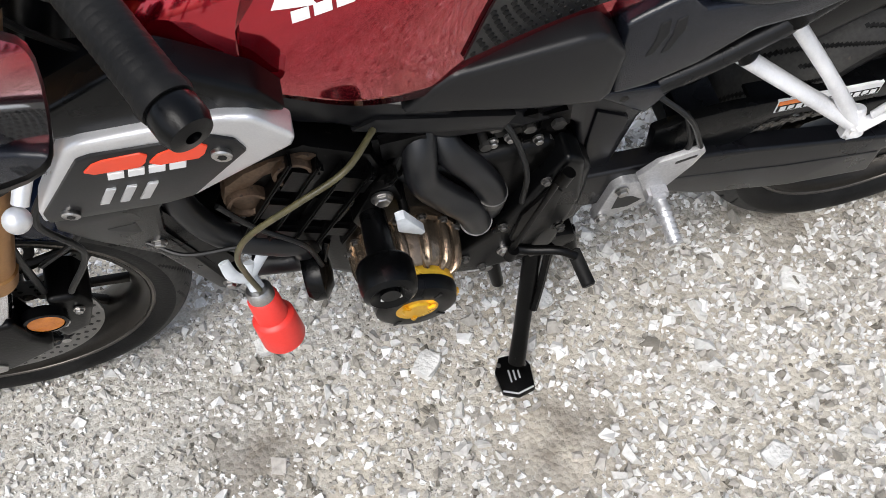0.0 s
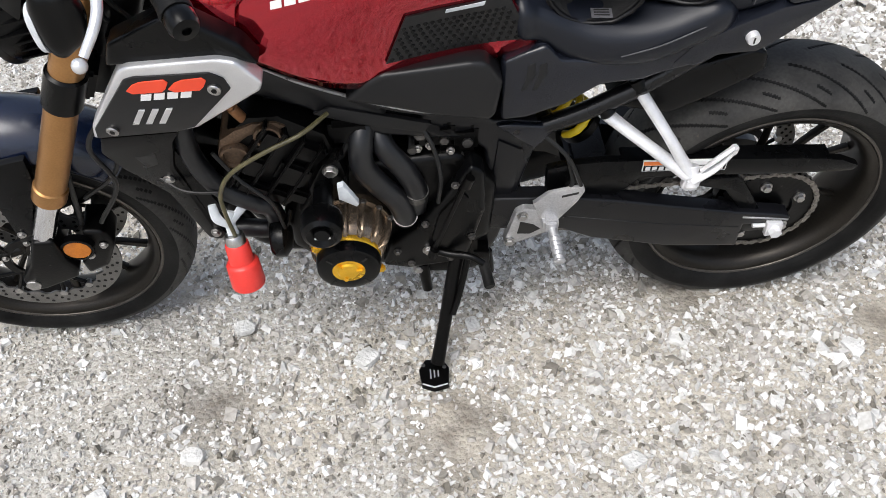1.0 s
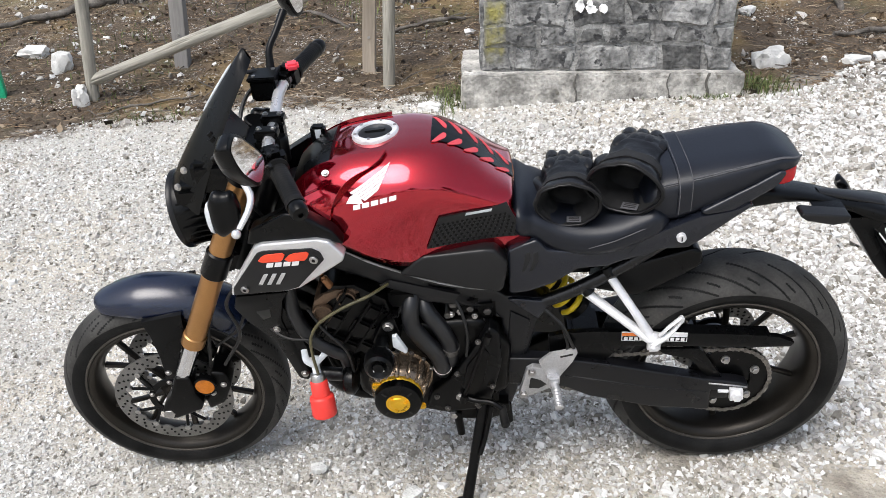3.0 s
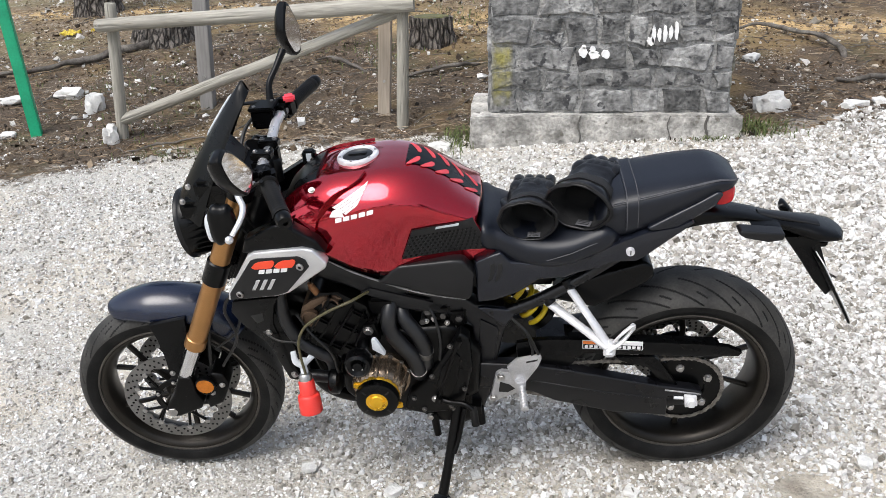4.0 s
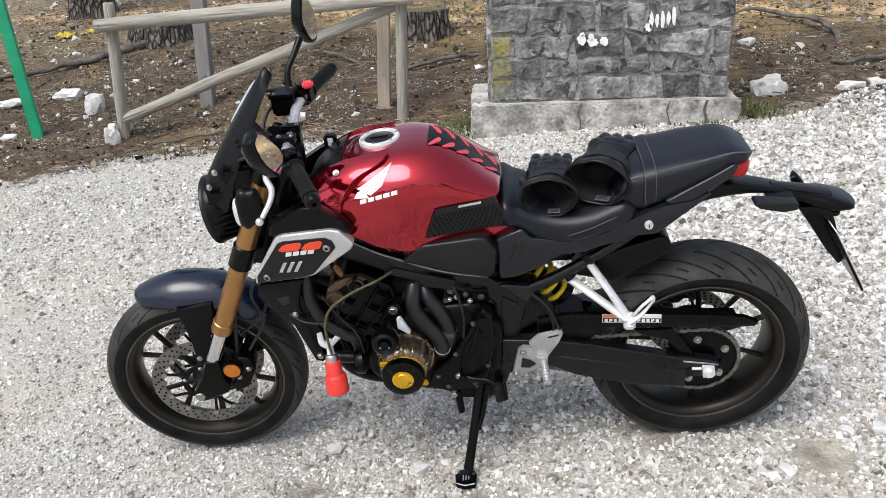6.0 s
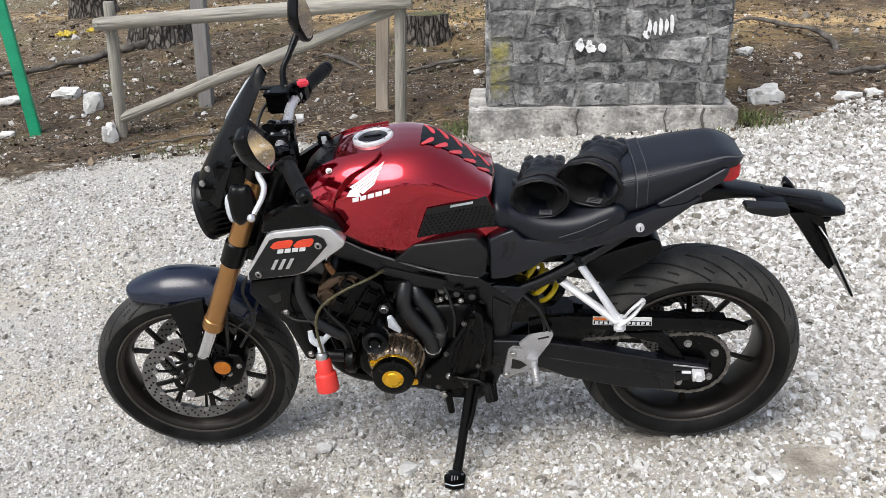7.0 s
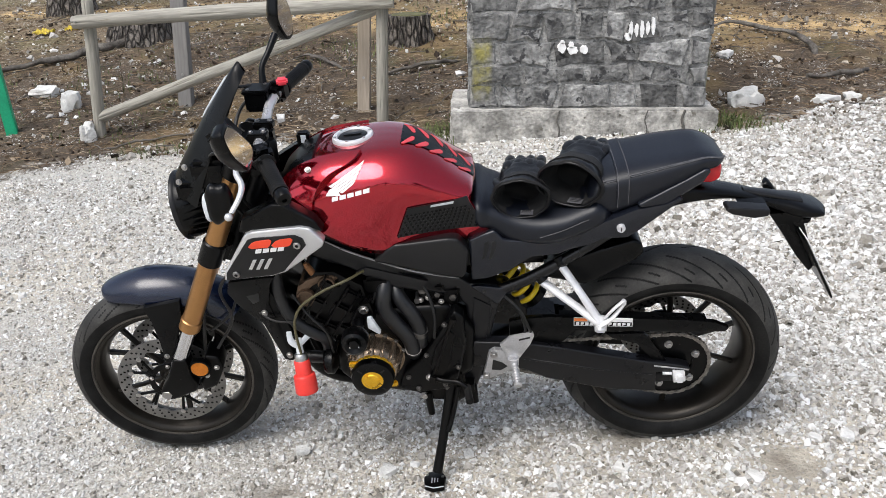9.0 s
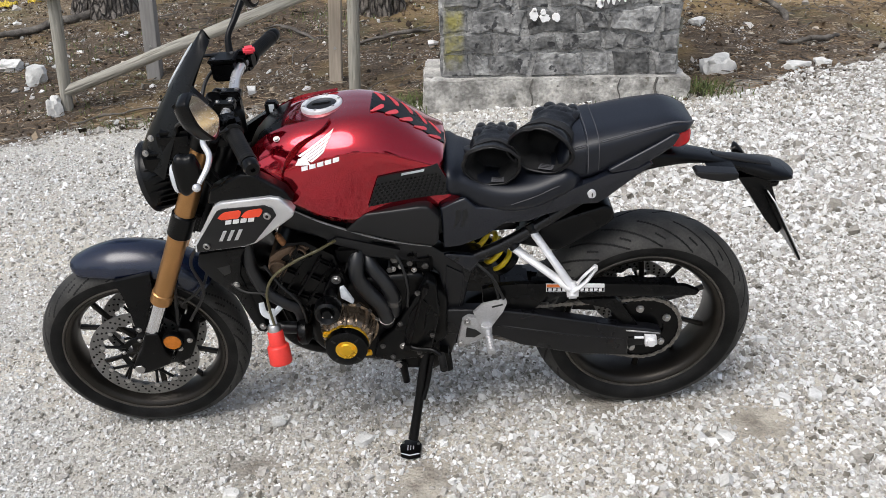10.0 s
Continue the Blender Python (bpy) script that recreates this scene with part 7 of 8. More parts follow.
def chain():
    """Closed run of roller links round both sprockets."""
    c0, r0, c1, r1 = np.array((0.175, 0.385)), 0.034, np.array((RA.x, RA.z)), 0.1045
    d = c1 - c0
    base = math.atan2(d[1], d[0])
    off = math.acos((r0 - r1) / np.linalg.norm(d))
    pts = []
    for a in np.linspace(base + off, base - off + 2 * math.pi, 10):
        pts.append(c0 + r0 * np.array((math.cos(a), math.sin(a))))
    for a in np.linspace(base - off, base + off, 40):
        pts.append(c1 + r1 * np.array((math.cos(a), math.sin(a))))
    pts.append(pts[0])
    p = np.array(pts)
    run = np.concatenate([[0], np.cumsum(np.linalg.norm(np.diff(p, axis=0), axis=1))])
    n = int(run[-1] / 0.0159)
    s = np.linspace(0, run[-1], n, endpoint=False)
    x, z = np.interp(s, run, p[:, 0]), np.interp(s, run, p[:, 1])
    out = []
    for k in range(n):
        a, b = np.array((x[k], z[k])), np.array((x[(k + 1) % n], z[(k + 1) % n]))
        w = (b - a) / np.linalg.norm(b - a)
        q = np.array((-w[1], w[0]))
        y0 = 0.0075 if k % 2 else 0.0055
        for sgn in (-1, 1):
            ring = [a - w * 0.004 + q * 0.003, a + q * 0.006, (a + b) / 2 + q * 0.0042, b + q * 0.006, b + w * 0.004 + q * 0.003, b + w * 0.004 - q * 0.003, b - q * 0.006, (a + b) / 2 - q * 0.0042, a - q * 0.006, a - w * 0.004 - q * 0.003]
            out.append(panel([tuple(t) for t in ring], SPY + sgn * y0, SPY + sgn * (y0 - 0.0018), 0))
        out.append(cyl((a[0], SPY - 0.009, a[1]), (a[0], SPY + 0.009, a[1]), 0.0032, segs=8))
    return join(*out)


tagged(part("chain", chain(), CHAINSTEEL, bike, "dark greased drive chain", smooth=30), kind="stuff")
shock = empty("shock_absorber", parent=bike, label="single rear shock with yellow spring")
A, B = Vector((0.222, -0.01, 0.672)), Vector((0.335, -0.01, 0.525))
ax = (B - A).normalized()
pv = ax.orthogonal().normalized()
qv = ax.cross(pv)
coil = []
for k in range(5 * 14 + 1):
    t = k / (5 * 14)
    a = 2 * math.pi * 5 * t
    coil.append(tuple(A + ax * ((B - A).length * (0.08 + 0.84 * t)) + (pv * math.cos(a) + qv * math.sin(a)) * 0.036))
part("spring", tube(coil, 0.0075, 10, 1), SPRING, shock, "yellow coil spring")
part("damper", cyl(A, B, 0.02, segs=24), BLACKMETAL, shock)
part("spring_seat", cyl(A - ax * 0.005, A + ax * 0.012, 0.042, segs=28), BLACKMETAL, shock)
part("spring_seat", cyl(B - ax * 0.012, B + ax * 0.006, 0.042, segs=28), BLACKMETAL, shock)

# ---- rests, stand, shift lever ----
for sgn in (-1, 1):

    def side(bm):
        return bm if sgn < 0 else flip(bm)

    hang = empty("pillion_hanger", parent=bike, label="bright cast aluminium pillion footrest hanger")
    part("arm", side(tube([(0.345, -0.097, 0.641), (0.358, -0.106, 0.629), (0.428, -0.145, 0.586), (0.492, -0.178, 0.546)], [0.017, 0.0135, 0.0125, 0.014], 14, 6, 0.7)), ALUMINIUM, hang)
    part("arm", side(tube([(0.397, -0.1, 0.692), (0.406, -0.108, 0.676), (0.452, -0.146, 0.614), (0.497, -0.178, 0.546)], [0.016, 0.0125, 0.0115, 0.014], 14, 6, 0.7)), ALUMINIUM, hang)
    part("mount", side(cyl((0.342, -0.096, 0.652), (0.358, -0.108, 0.634), 0.0155, segs=20, bevel=0.003)), PLASTIC, hang)
    part("mount", side(cyl((0.393, -0.098, 0.703), (0.404, -0.108, 0.682), 0.015, segs=20, bevel=0.003)), PLASTIC, hang)
    part("pivot", side(join(cyl((0.499, -0.168, 0.56), (0.499, -0.187, 0.525), 0.013, segs=18, bevel=0.002), box(0.499, -0.181, 0.532, 0.03, 0.022, 0.03, 0.005))), ALUMINIUM, hang)
    part("footrest", side(join(tube([(0.499, -0.187, 0.541), (0.529, -0.189, 0.568), (0.556, -0.185, 0.605)], [0.01, 0.008, 0.006], 10, 5, 0.7), tube([(0.509, -0.187, 0.565), (0.529, -0.189, 0.593), (0.554, -0.185, 0.615)], [0.005, 0.006, 0.006], 10, 5, 0.7), box(0.555, -0.185, 0.61, 0.012, 0.014, 0.018, 0.003))), ALUMINIUM, hang, "folded slotted footrest")
    rest = empty("rider_footrest", parent=bike, label="cast aluminium rider footrest with heel guard")
    part("heel_guard", side(panel([(0.235, 0.452), (0.262, 0.478), (0.325, 0.49), (0.329, 0.478), (0.318, 0.45), (0.284, 0.398), (0.268, 0.392), (0.252, 0.405)], -0.139, -0.131, 0.002)), CASTGREY, rest, "pale aluminium heel guard")
    # dark plate on the guard paints the shade of its slot
    part("heel_slot", side(panel([(0.287, 0.47), (0.318, 0.477), (0.317, 0.471), (0.287, 0.464)], -0.1396, -0.135, 0.0004, 1)), CABLE, rest)
    part("bracket", side(join(panel([(0.205, 0.425), (0.22, 0.435), (0.248, 0.43), (0.262, 0.405), (0.283, 0.385), (0.282, 0.37), (0.245, 0.352), (0.2, 0.332), (0.185, 0.335), (0.19, 0.36)], -0.136, -0.118, 0.004))), CASTGREY, rest)
    # the bracket's opening is a dark plate too, not cut through
    part("bracket_hole", side(panel([(0.215, 0.4), (0.24, 0.39), (0.255, 0.375), (0.235, 0.362), (0.21, 0.365)], -0.1366, -0.13, 0.0005, 1)), CABLE, rest)
    for p in ((0.218, 0.418), (0.196, 0.345)):
        part("bolt", side(bolt((p[0], -0.137, p[1]), 0.008, 0.008)), STEEL, rest)
    ribs = [(0, 0.0), (0.0095, 0.0), (0.0095, 0.03)]
    for k in range(6):
        ribs += [(0.0108, 0.032 + 0.009 * k), (0.0108, 0.037 + 0.009 * k), (0.009, 0.038 + 0.009 * k), (0.009, 0.0405 + 0.009 * k)]
    ribs += [(0.012, 0.086), (0.009, 0.0885), (0, 0.0885)]
    out = Vector((0.007, -0.083, -0.027))
    part("peg", side(moved(lathe(ribs, 18), Matrix.Translation((0.272, -0.135, 0.4)) @ out.to_track_quat("Y", "Z").to_matrix().to_4x4())), CASTGREY, rest, "ribbed metal peg")
    part("peg_clevis", side(box(0.27, -0.142, 0.4, 0.03, 0.03, 0.03, 0.005)), CASTGREY, rest)

stand = empty("side_stand", parent=bike, label="black side stand with an enlarged foot on the gravel")
part("leg", tube([(0.1, -0.125, 0.335), (0.085, -0.155, 0.27), (0.06, -0.21, 0.16), (0.043, -0.247, 0.09)], [0.017, 0.0145, 0.0135, 0.015], 14, 6, 0.8), BLACKMETAL, stand)
part("pivot", join(box(0.105, -0.125, 0.335, 0.06, 0.03, 0.06, 0.008), bolt((0.105, -0.142, 0.335), 0.011, 0.01)), BLACKMETAL, stand)
part("return_spring", tube([(0.115, -0.15, 0.32), (0.095, -0.18, 0.24), (0.08, -0.2, 0.2)], 0.007, 8, 4), BLACKMETAL, stand)
part("bracket", panel([(-0.005, 0.322), (0.07, 0.33), (0.16, 0.312), (0.162, 0.28), (0.1, 0.258), (0.03, 0.266), (-0.002, 0.292)], -0.138, -0.1, 0.007, 2), BLACKMETAL, stand, "black stand bracket under the engine")
part("lug", cyl((0.026, -0.135, 0.292), (0.034, -0.15, 0.222), 0.012, 0.01, segs=14, bevel=0.002), BLACKMETAL, stand)
part("lug", cyl((0.152, -0.12, 0.3), (0.158, -0.135, 0.248), 0.014, 0.012, segs=14, bevel=0.002), BLACKMETAL, stand)
part("bolt", bolt((0.018, -0.139, 0.284), 0.009, 0.01), STEEL, stand, "bright bracket bolt")
part("bolt", bolt((0.085, -0.139, 0.312), 0.007, 0.008), DARKBOLT, stand)
FM = Matrix.Translation((0.033, -0.262, 0.062)) @ Matrix.Rotation(radians(-9.7), 4, "X")
foot = [(-0.026, -0.03), (0.0, -0.042), (0.03, -0.034), (0.034, 0.01), (0.022, 0.036), (-0.016, 0.036), (-0.03, 0.01)]
fb = moved(panel(foot, -0.012, 0.0, 0.003), Matrix.Rotation(radians(-90), 4, "X"))
part("foot", moved(fb, FM @ Matrix.Translation((0, 0, 0))), BLACKMETAL, stand, "black anodised stand foot")
for k in range(3):
    part("foot_mark", moved(box(-0.006 + 0.008 * k, -0.004, 0.0125, 0.003, 0.024 - 0.004 * k, 0.0012, 0.0003), FM), SILVER, stand, "silver engraved line")
part("foot_edge", moved(tube([(-0.024, -0.028, 0.012), (0.0, -0.039, 0.012), (0.028, -0.032, 0.012)], 0.0018, 6, 1), FM), SILVER, stand)
for p in ((-0.02, 0.02), (0.024, 0.012)):
    part("screw", moved(cyl((p[0], p[1], 0.01), (p[0], p[1], 0.0145), 0.004, segs=12), FM), STEEL, stand)
gear = empty("gear_lever", parent=bike, label="black gear lever with a rubber tip")
part("arm", tube([(0.03, -0.15, 0.37), (0.07, -0.165, 0.358), (0.115, -0.18, 0.362), (0.14, -0.19, 0.35)], [0.009, 0.008, 0.007, 0.007], 10, 6), BLACKMETAL, gear)
part("tip", cyl((0.14, -0.178, 0.345), (0.148, -0.235, 0.335), 0.0105, segs=16, bevel=0.002), RUBBER, gear, "ribbed rubber tip")
part("rod", cyl((0.112, -0.165, 0.565), (0.048, -0.165, 0.37), 0.005, segs=10), BLACKMETAL, gear)
part("rod_end", cyl((0.115, -0.172, 0.572), (0.107, -0.172, 0.55), 0.009, segs=12), BLACKMETAL, gear)
part("rod_end", cyl((0.05, -0.17, 0.378), (0.044, -0.17, 0.358), 0.009, segs=12), BLACKMETAL, gear)
part("bolt", bolt((0.038, -0.16, 0.366), 0.008, 0.008), STEEL, gear)

# ---- engine ----
eng = empty("engine", parent=bike, label="black inline engine with bronze covers")
part("crankcase", panel([(-0.22, 0.47), (-0.19, 0.53), (-0.1, 0.58), (0.1, 0.59), (0.17, 0.5), (0.16, 0.36), (0.09, 0.31), (-0.04, 0.29), (-0.17, 0.32), (-0.215, 0.37)], -0.135, 0.135, 0.02, 3), BLACKMETAL, eng, "black crankcase")
part("sump", panel([(-0.16, 0.33), (0.06, 0.32), (0.04, 0.27), (-0.02, 0.25), (-0.13, 0.26)], -0.07, 0.09, 0.015, 2), BLACKMETAL, eng)
part("cylinder_head", panel([(-0.287, 0.652), (-0.275, 0.685), (-0.235, 0.715), (-0.187, 0.715), (-0.118, 0.668), (-0.1, 0.6), (-0.12, 0.54), (-0.181, 0.5), (-0.228, 0.525), (-0.262, 0.59)], -0.145, 0.145, 0.012, 2), BLACKMETAL, eng, "black cylinder block and head")
HM = Matrix.Translation((-0.19, -0.148, 0.605)) @ Matrix.Rotation(radians(33), 4, "Y")
for k, (dx, dz, sx, sz) in enumerate([(-0.045, 0.045, 0.045, 0.05), (0.02, 0.05, 0.05, 0.04), (-0.05, -0.02, 0.04, 0.045), (0.015, -0.01, 0.055, 0.05), (0.06, 0.03, 0.02, 0.09), (-0.01, -0.07, 0.1, 0.03), (0.045, -0.055, 0.04, 0.03)]):
    part("cast_panel", moved(box(dx, 0, dz, sx, 0.022, sz, 0.006), HM), BLACKMETAL, eng)
for k in range(5):
    part("rib", moved(box(-0.07 + 0.033 * k, -0.006, 0.0, 0.005, 0.02, 0.16, 0.002), HM), BLACKMETAL, eng)
part("head_cover", panel([(-0.298, 0.64), (-0.286, 0.676), (-0.26, 0.694), (-0.229, 0.706), (-0.191, 0.706), (-0.173, 0.694), (-0.195, 0.686), (-0.238, 0.68), (-0.268, 0.656), (-0.28, 0.63)], -0.15, 0.15, 0.008, 2), HEADBRONZE, eng, "bronze head cover")
for cx, cz, r in ((-0.268, 0.642, 0.025), (-0.208, 0.682, 0.023)):
    part("cam_cap", lathe([(0, -0.152), (r * 0.7, -0.152), (r * 0.78, -0.158), (r * 0.95, -0.158), (r, -0.154), (r, -0.13), (0, -0.13)], 36, at=(cx, 0, cz)), HEADBRONZE, eng, "round bronze cam end cap")
part("plug_cap", join(cyl((-0.238, -0.13, 0.69), (-0.255, -0.14, 0.735), 0.009, segs=16, bevel=0.002), cyl((-0.255, -0.14, 0.733), (-0.258, -0.141, 0.742), 0.006, segs=12)), material("copper_brown", (0.3, 0.14, 0.06), 0.4, metal=0.5), eng, "copper brown bolt boss")
CM = Matrix.Translation((-0.103, 0, 0.435))
part("generator_cover", moved(lathe([(0, -0.212), (0.05, -0.212), (0.058, -0.207), (0.065, -0.193), (0.068, -0.17), (0.07, -0.15), (0.077, -0.148), (0.079, -0.13), (0, -0.13)], 72), CM), BRONZE, eng, "bronze generator cover")
for k in range(9):
    a = radians(15 + 26 * k)
    c, s = math.cos(a), math.sin(a)
    part("cover_rib", moved(tube([(c * 0.052, -0.2115, s * 0.052), (c * 0.063, -0.203, s * 0.063), (c * 0.069, -0.18, s * 0.069), (c * 0.072, -0.15, s * 0.072)], [0.005, 0.007, 0.008, 0.007], 8, 4, 0.8), CM), BRONZE, eng)
    part("bolt", moved(bolt((c * 0.0765, -0.149, s * 0.0765), 0.005, 0.007), CM), DARKBOLT, eng)
slide = empty("crash_cover", parent=bike, label="black and gold crash cover on the generator")
SM = Matrix.Translation((-0.106, 0, 0.432))
part("gold_ring", moved(lathe([(0, -0.222), (0.055, -0.222), (0.0575, -0.219), (0.0575, -0.209), (0, -0.209)], 64), SM), YELLOW, slide, "gold anodised ring")
part("black_cup", moved(lathe([(0.029, -0.246), (0.046, -0.247), (0.055, -0.242), (0.058, -0.23), (0.058, -0.2225), (0.029, -0.2225)], 64, closed=True), SM), PLASTIC, slide, "black plastic slider")
for k in range(4):
    a = radians(45 + 90 * k)
    part("notch", moved(box(math.cos(a) * 0.043, -0.2468, math.sin(a) * 0.043, 0.014, 0.002, 0.005, 0.0006, Matrix.Rotation(-a, 4, "Y")), SM), CABLE, slide)
part("gold_centre", moved(join(lathe([(0, -0.249), (0.018, -0.249), (0.021, -0.246), (0.029, -0.246), (0.031, -0.243), (0.031, -0.226), (0, -0.226)], 48), *[box(math.cos(a) * 0.02, -0.249, math.sin(a) * 0.02, 0.012, 0.005, 0.007, 0.0015, Matrix.Rotation(-a, 4, "Y")) for a in (0.2, 2.3, 4.4)]), SM), YELLOW, slide, "gold anodised centre")
for dx, dz in ((0.05, -0.035), (-0.048, 0.035)):
    part("lug", moved(box(dx, -0.218, dz, 0.026, 0.01, 0.018, 0.003), SM), YELLOW, slide)
bob = empty("crash_bobbin", parent=bike, label="black nylon crash bobbin beside the engine")
part("body", moved(lathe([(0, -0.3), (0.012, -0.3), (0.013, -0.294), (0.025, -0.302), (0.032, -0.297), (0.0345, -0.287), (0.035, -0.262), (0.032, -0.256), (0.018, -0.254), (0.016, -0.16), (0, -0.16)], 48), Matrix.Translation((-0.134, 0.018, 0.552)) @ Matrix.Rotation(radians(-5), 4, "X")), PLASTIC, bob, "black nylon bobbin")
part("mark", moved(box(0, -0.2995, 0.0, 0.026, 0.002, 0.004, 0.0005), Matrix.Translation((-0.134, 0.018, 0.545)) @ Matrix.Rotation(radians(-5), 4, "X")), SILVER, bob, "pale worn bar")
part("bobbin_bracket", panel([(-0.16, 0.56), (-0.13, 0.62), (-0.1, 0.625), (-0.09, 0.57), (-0.12, 0.53), (-0.15, 0.53)], -0.165, -0.14, 0.004), BLACKMETAL, eng)
part("bolt", bolt((-0.118, -0.166, 0.607), 0.01, 0.01), STEEL, eng)
part("pale_tag", panel([(-0.108, 0.597), (-0.097, 0.6), (-0.075, 0.552), (-0.08, 0.546), (-0.108, 0.568)], -0.197, -0.185, 0.002), PALE, eng, "pale triangular metal tag")
part("tag_stem", cyl((-0.095, -0.19, 0.58), (-0.095, -0.14, 0.585), 0.006, segs=10), BLACKMETAL, eng)
for pts, r in (([(-0.055, -0.1, 0.675), (-0.064, -0.14, 0.64), (-0.064, -0.15, 0.595), (-0.041, -0.152, 0.55), (-0.013, -0.155, 0.51), (0.0, -0.15, 0.462), (0.0, -0.13, 0.43)], 0.021), ([(-0.04, -0.09, 0.655), (-0.028, -0.13, 0.622), (0.005, -0.142, 0.57), (0.023, -0.145, 0.52), (0.02, -0.135, 0.465)], 0.02)):
    part("coolant_hose", tube(pts, r, 18, 8), HOSE, eng, "thick black rubber coolant hose")
    part("hose_clamp", cyl(np.array(pts[-2]) * 1.0, np.array(pts[-2]) + (np.array(pts[-1]) - np.array(pts[-2])) * 0.3, r + 0.002, segs=18), DARKBOLT, eng)
part("sprocket_cover", panel([(-0.05, 0.325), (-0.03, 0.385), (0.015, 0.425), (0.055, 0.485), (0.118, 0.585), (0.142, 0.565), (0.145, 0.47), (0.115, 0.345), (0.075, 0.318), (0.0, 0.31)], -0.16, -0.12, 0.009, 3), PLASTIC, eng, "black sprocket cover")
part("cover_step", panel([(0.045, 0.4), (0.06, 0.47), (0.1, 0.53), (0.115, 0.51), (0.1, 0.42), (0.075, 0.37)], -0.166, -0.15, 0.005), BLACKMETAL, eng)
for p in ((0.035, 0.445), (0.09, 0.545), (-0.02, 0.37), (0.08, 0.34), (0.12, 0.4), (0.005, 0.33)):
    part("bolt", bolt((p[0], -0.161, p[1]), 0.0055, 0.007), DARKBOLT, eng)
for k, (x, y, z, sx, sy, sz) in enumerate([(0.06, -0.09, 0.62, 0.07, 0.06, 0.05), (0.11, -0.08, 0.6, 0.05, 0.07, 0.06), (0.02, -0.07, 0.64, 0.06, 0.08, 0.05), (0.08, -0.11, 0.585, 0.04, 0.03, 0.03), (-0.08, -0.09, 0.66, 0.07, 0.1, 0.05)]):
    part("throttle_body", box(x, y, z, sx, sy, sz, 0.008), BLACKMETAL, eng)
for x, y, z in ((0.05, -0.125, 0.61), (0.085, -0.13, 0.6), (0.03, -0.12, 0.6)):
    part("bolt", bolt((x, y, z), 0.0055, 0.009), STEEL, eng)
for x, y, z, r in ((0.035, -0.118, 0.628, 0.008), (0.075, -0.125, 0.618, 0.006), (0.1, -0.12, 0.57, 0.009), (0.02, -0.125, 0.6, 0.006), (0.115, -0.118, 0.602, 0.007)):
    part("fitting", join(cyl((x, y + 0.04, z), (x, y, z), r, segs=12, bevel=0.0015), cyl((x, y - 0.004, z), (x, y + 0.002, z), r * 1.4, segs=6)), DARKBOLT, eng, "dull metal hose fitting")
for y in (-0.1, -0.035, 0.035, 0.1):
    part("exhaust_header", tube([(-0.255, y, 0.595), (-0.3, y, 0.57), (-0.315, y * 0.95, 0.49), (-0.285, y * 0.9 + 0.01, 0.36), (-0.2, y * 0.7 + 0.02, 0.285), (-0.08, y * 0.4 + 0.04, 0.255)], 0.0175, 16, 8), BLACKMETAL, eng, "dark steel exhaust header")
part("collector", loft([(-0.1, 0.2, 0.28, 0.06, 0.05), (0.0, 0.18, 0.28, 0.075, 0.06), (0.15, 0.19, 0.28, 0.07, 0.08), (0.25, 0.2, 0.28, 0.05, 0.1)], 20, 28, 2.6), BLACKMETAL, eng, "dark exhaust collector under the engine")
part("silencer", loft([(0.2, 0.22, 0.3, 0.05, 0.14), (0.3, 0.24, 0.35, 0.055, 0.15), (0.5, 0.27, 0.4, 0.055, 0.16), (0.6, 0.3, 0.42, 0.05, 0.165), (0.62, 0.31, 0.41, 0.04, 0.165)], 24, 28, 3), BLACKMETAL, bike, "dark stubby silencer on the far side")
part("front_pipe", tube([(-0.345, -0.13, 0.725), (-0.338, -0.145, 0.64), (-0.31, -0.15, 0.57), (-0.26, -0.15, 0.525), (-0.235, -0.145, 0.5), (-0.24, -0.13, 0.43), (-0.31, -0.12, 0.425)], 0.0175, 16, 8), HOSE, eng, "black radiator pipe")
part("horn", join(moved(lathe([(0, -0.018), (0.03, -0.018), (0.036, -0.01), (0.036, 0.006), (0.02, 0.018), (0, 0.02)], 32, axis="x"), Matrix.Translation((-0.225, -0.165, 0.44))), tube([(-0.215, -0.16, 0.46), (-0.2, -0.15, 0.5)], 0.005, 8, 1)), PLASTIC, bike, "round black horn")
for pts, r in (([(-0.3, -0.16, 0.66), (-0.27, -0.165, 0.6), (-0.225, -0.17, 0.54), (-0.215, -0.168, 0.47)], 0.0035), ([(0.29, -0.12, 0.56), (0.305, -0.13, 0.5), (0.3, -0.13, 0.475)], 0.004), ([(0.0, -0.1, 0.68), (0.045, -0.13, 0.64), (0.065, -0.155, 0.57), (0.06, -0.16, 0.5)], 0.004), ([(-0.03, -0.12, 0.7), (-0.07, -0.13, 0.66), (-0.1, -0.14, 0.61)], 0.006), ([(0.24, -0.1, 0.6), (0.29, -0.13, 0.56), (0.32, -0.135, 0.49)], 0.004), ([(-0.4, -0.15, 0.6), (-0.36, -0.17, 0.585), (-0.3, -0.17, 0.575)], 0.003)):
    part("hose", tube(pts, r, 8, 8), CABLE, bike, "thin black hose")
part("battery_tray", box(0.22, 0, 0.72, 0.3, 0.16, 0.1, 0.01), PLASTIC, bike)
part("airbox", box(-0.06, 0, 0.76, 0.34, 0.22, 0.12, 0.02), PLASTIC, bike, "black airbox under the tank")
part("head_tube", cyl(FOOT + HEAD * 0.78, FOOT + HEAD * 1.06, 0.045, segs=28), FRAMEMETAL, bike)

# ---- things on the motorcycle ----
plug = empty("hanging_plug", STAND.copy(), label="red plastic plug hanging from a yellowed tube", category="plug")
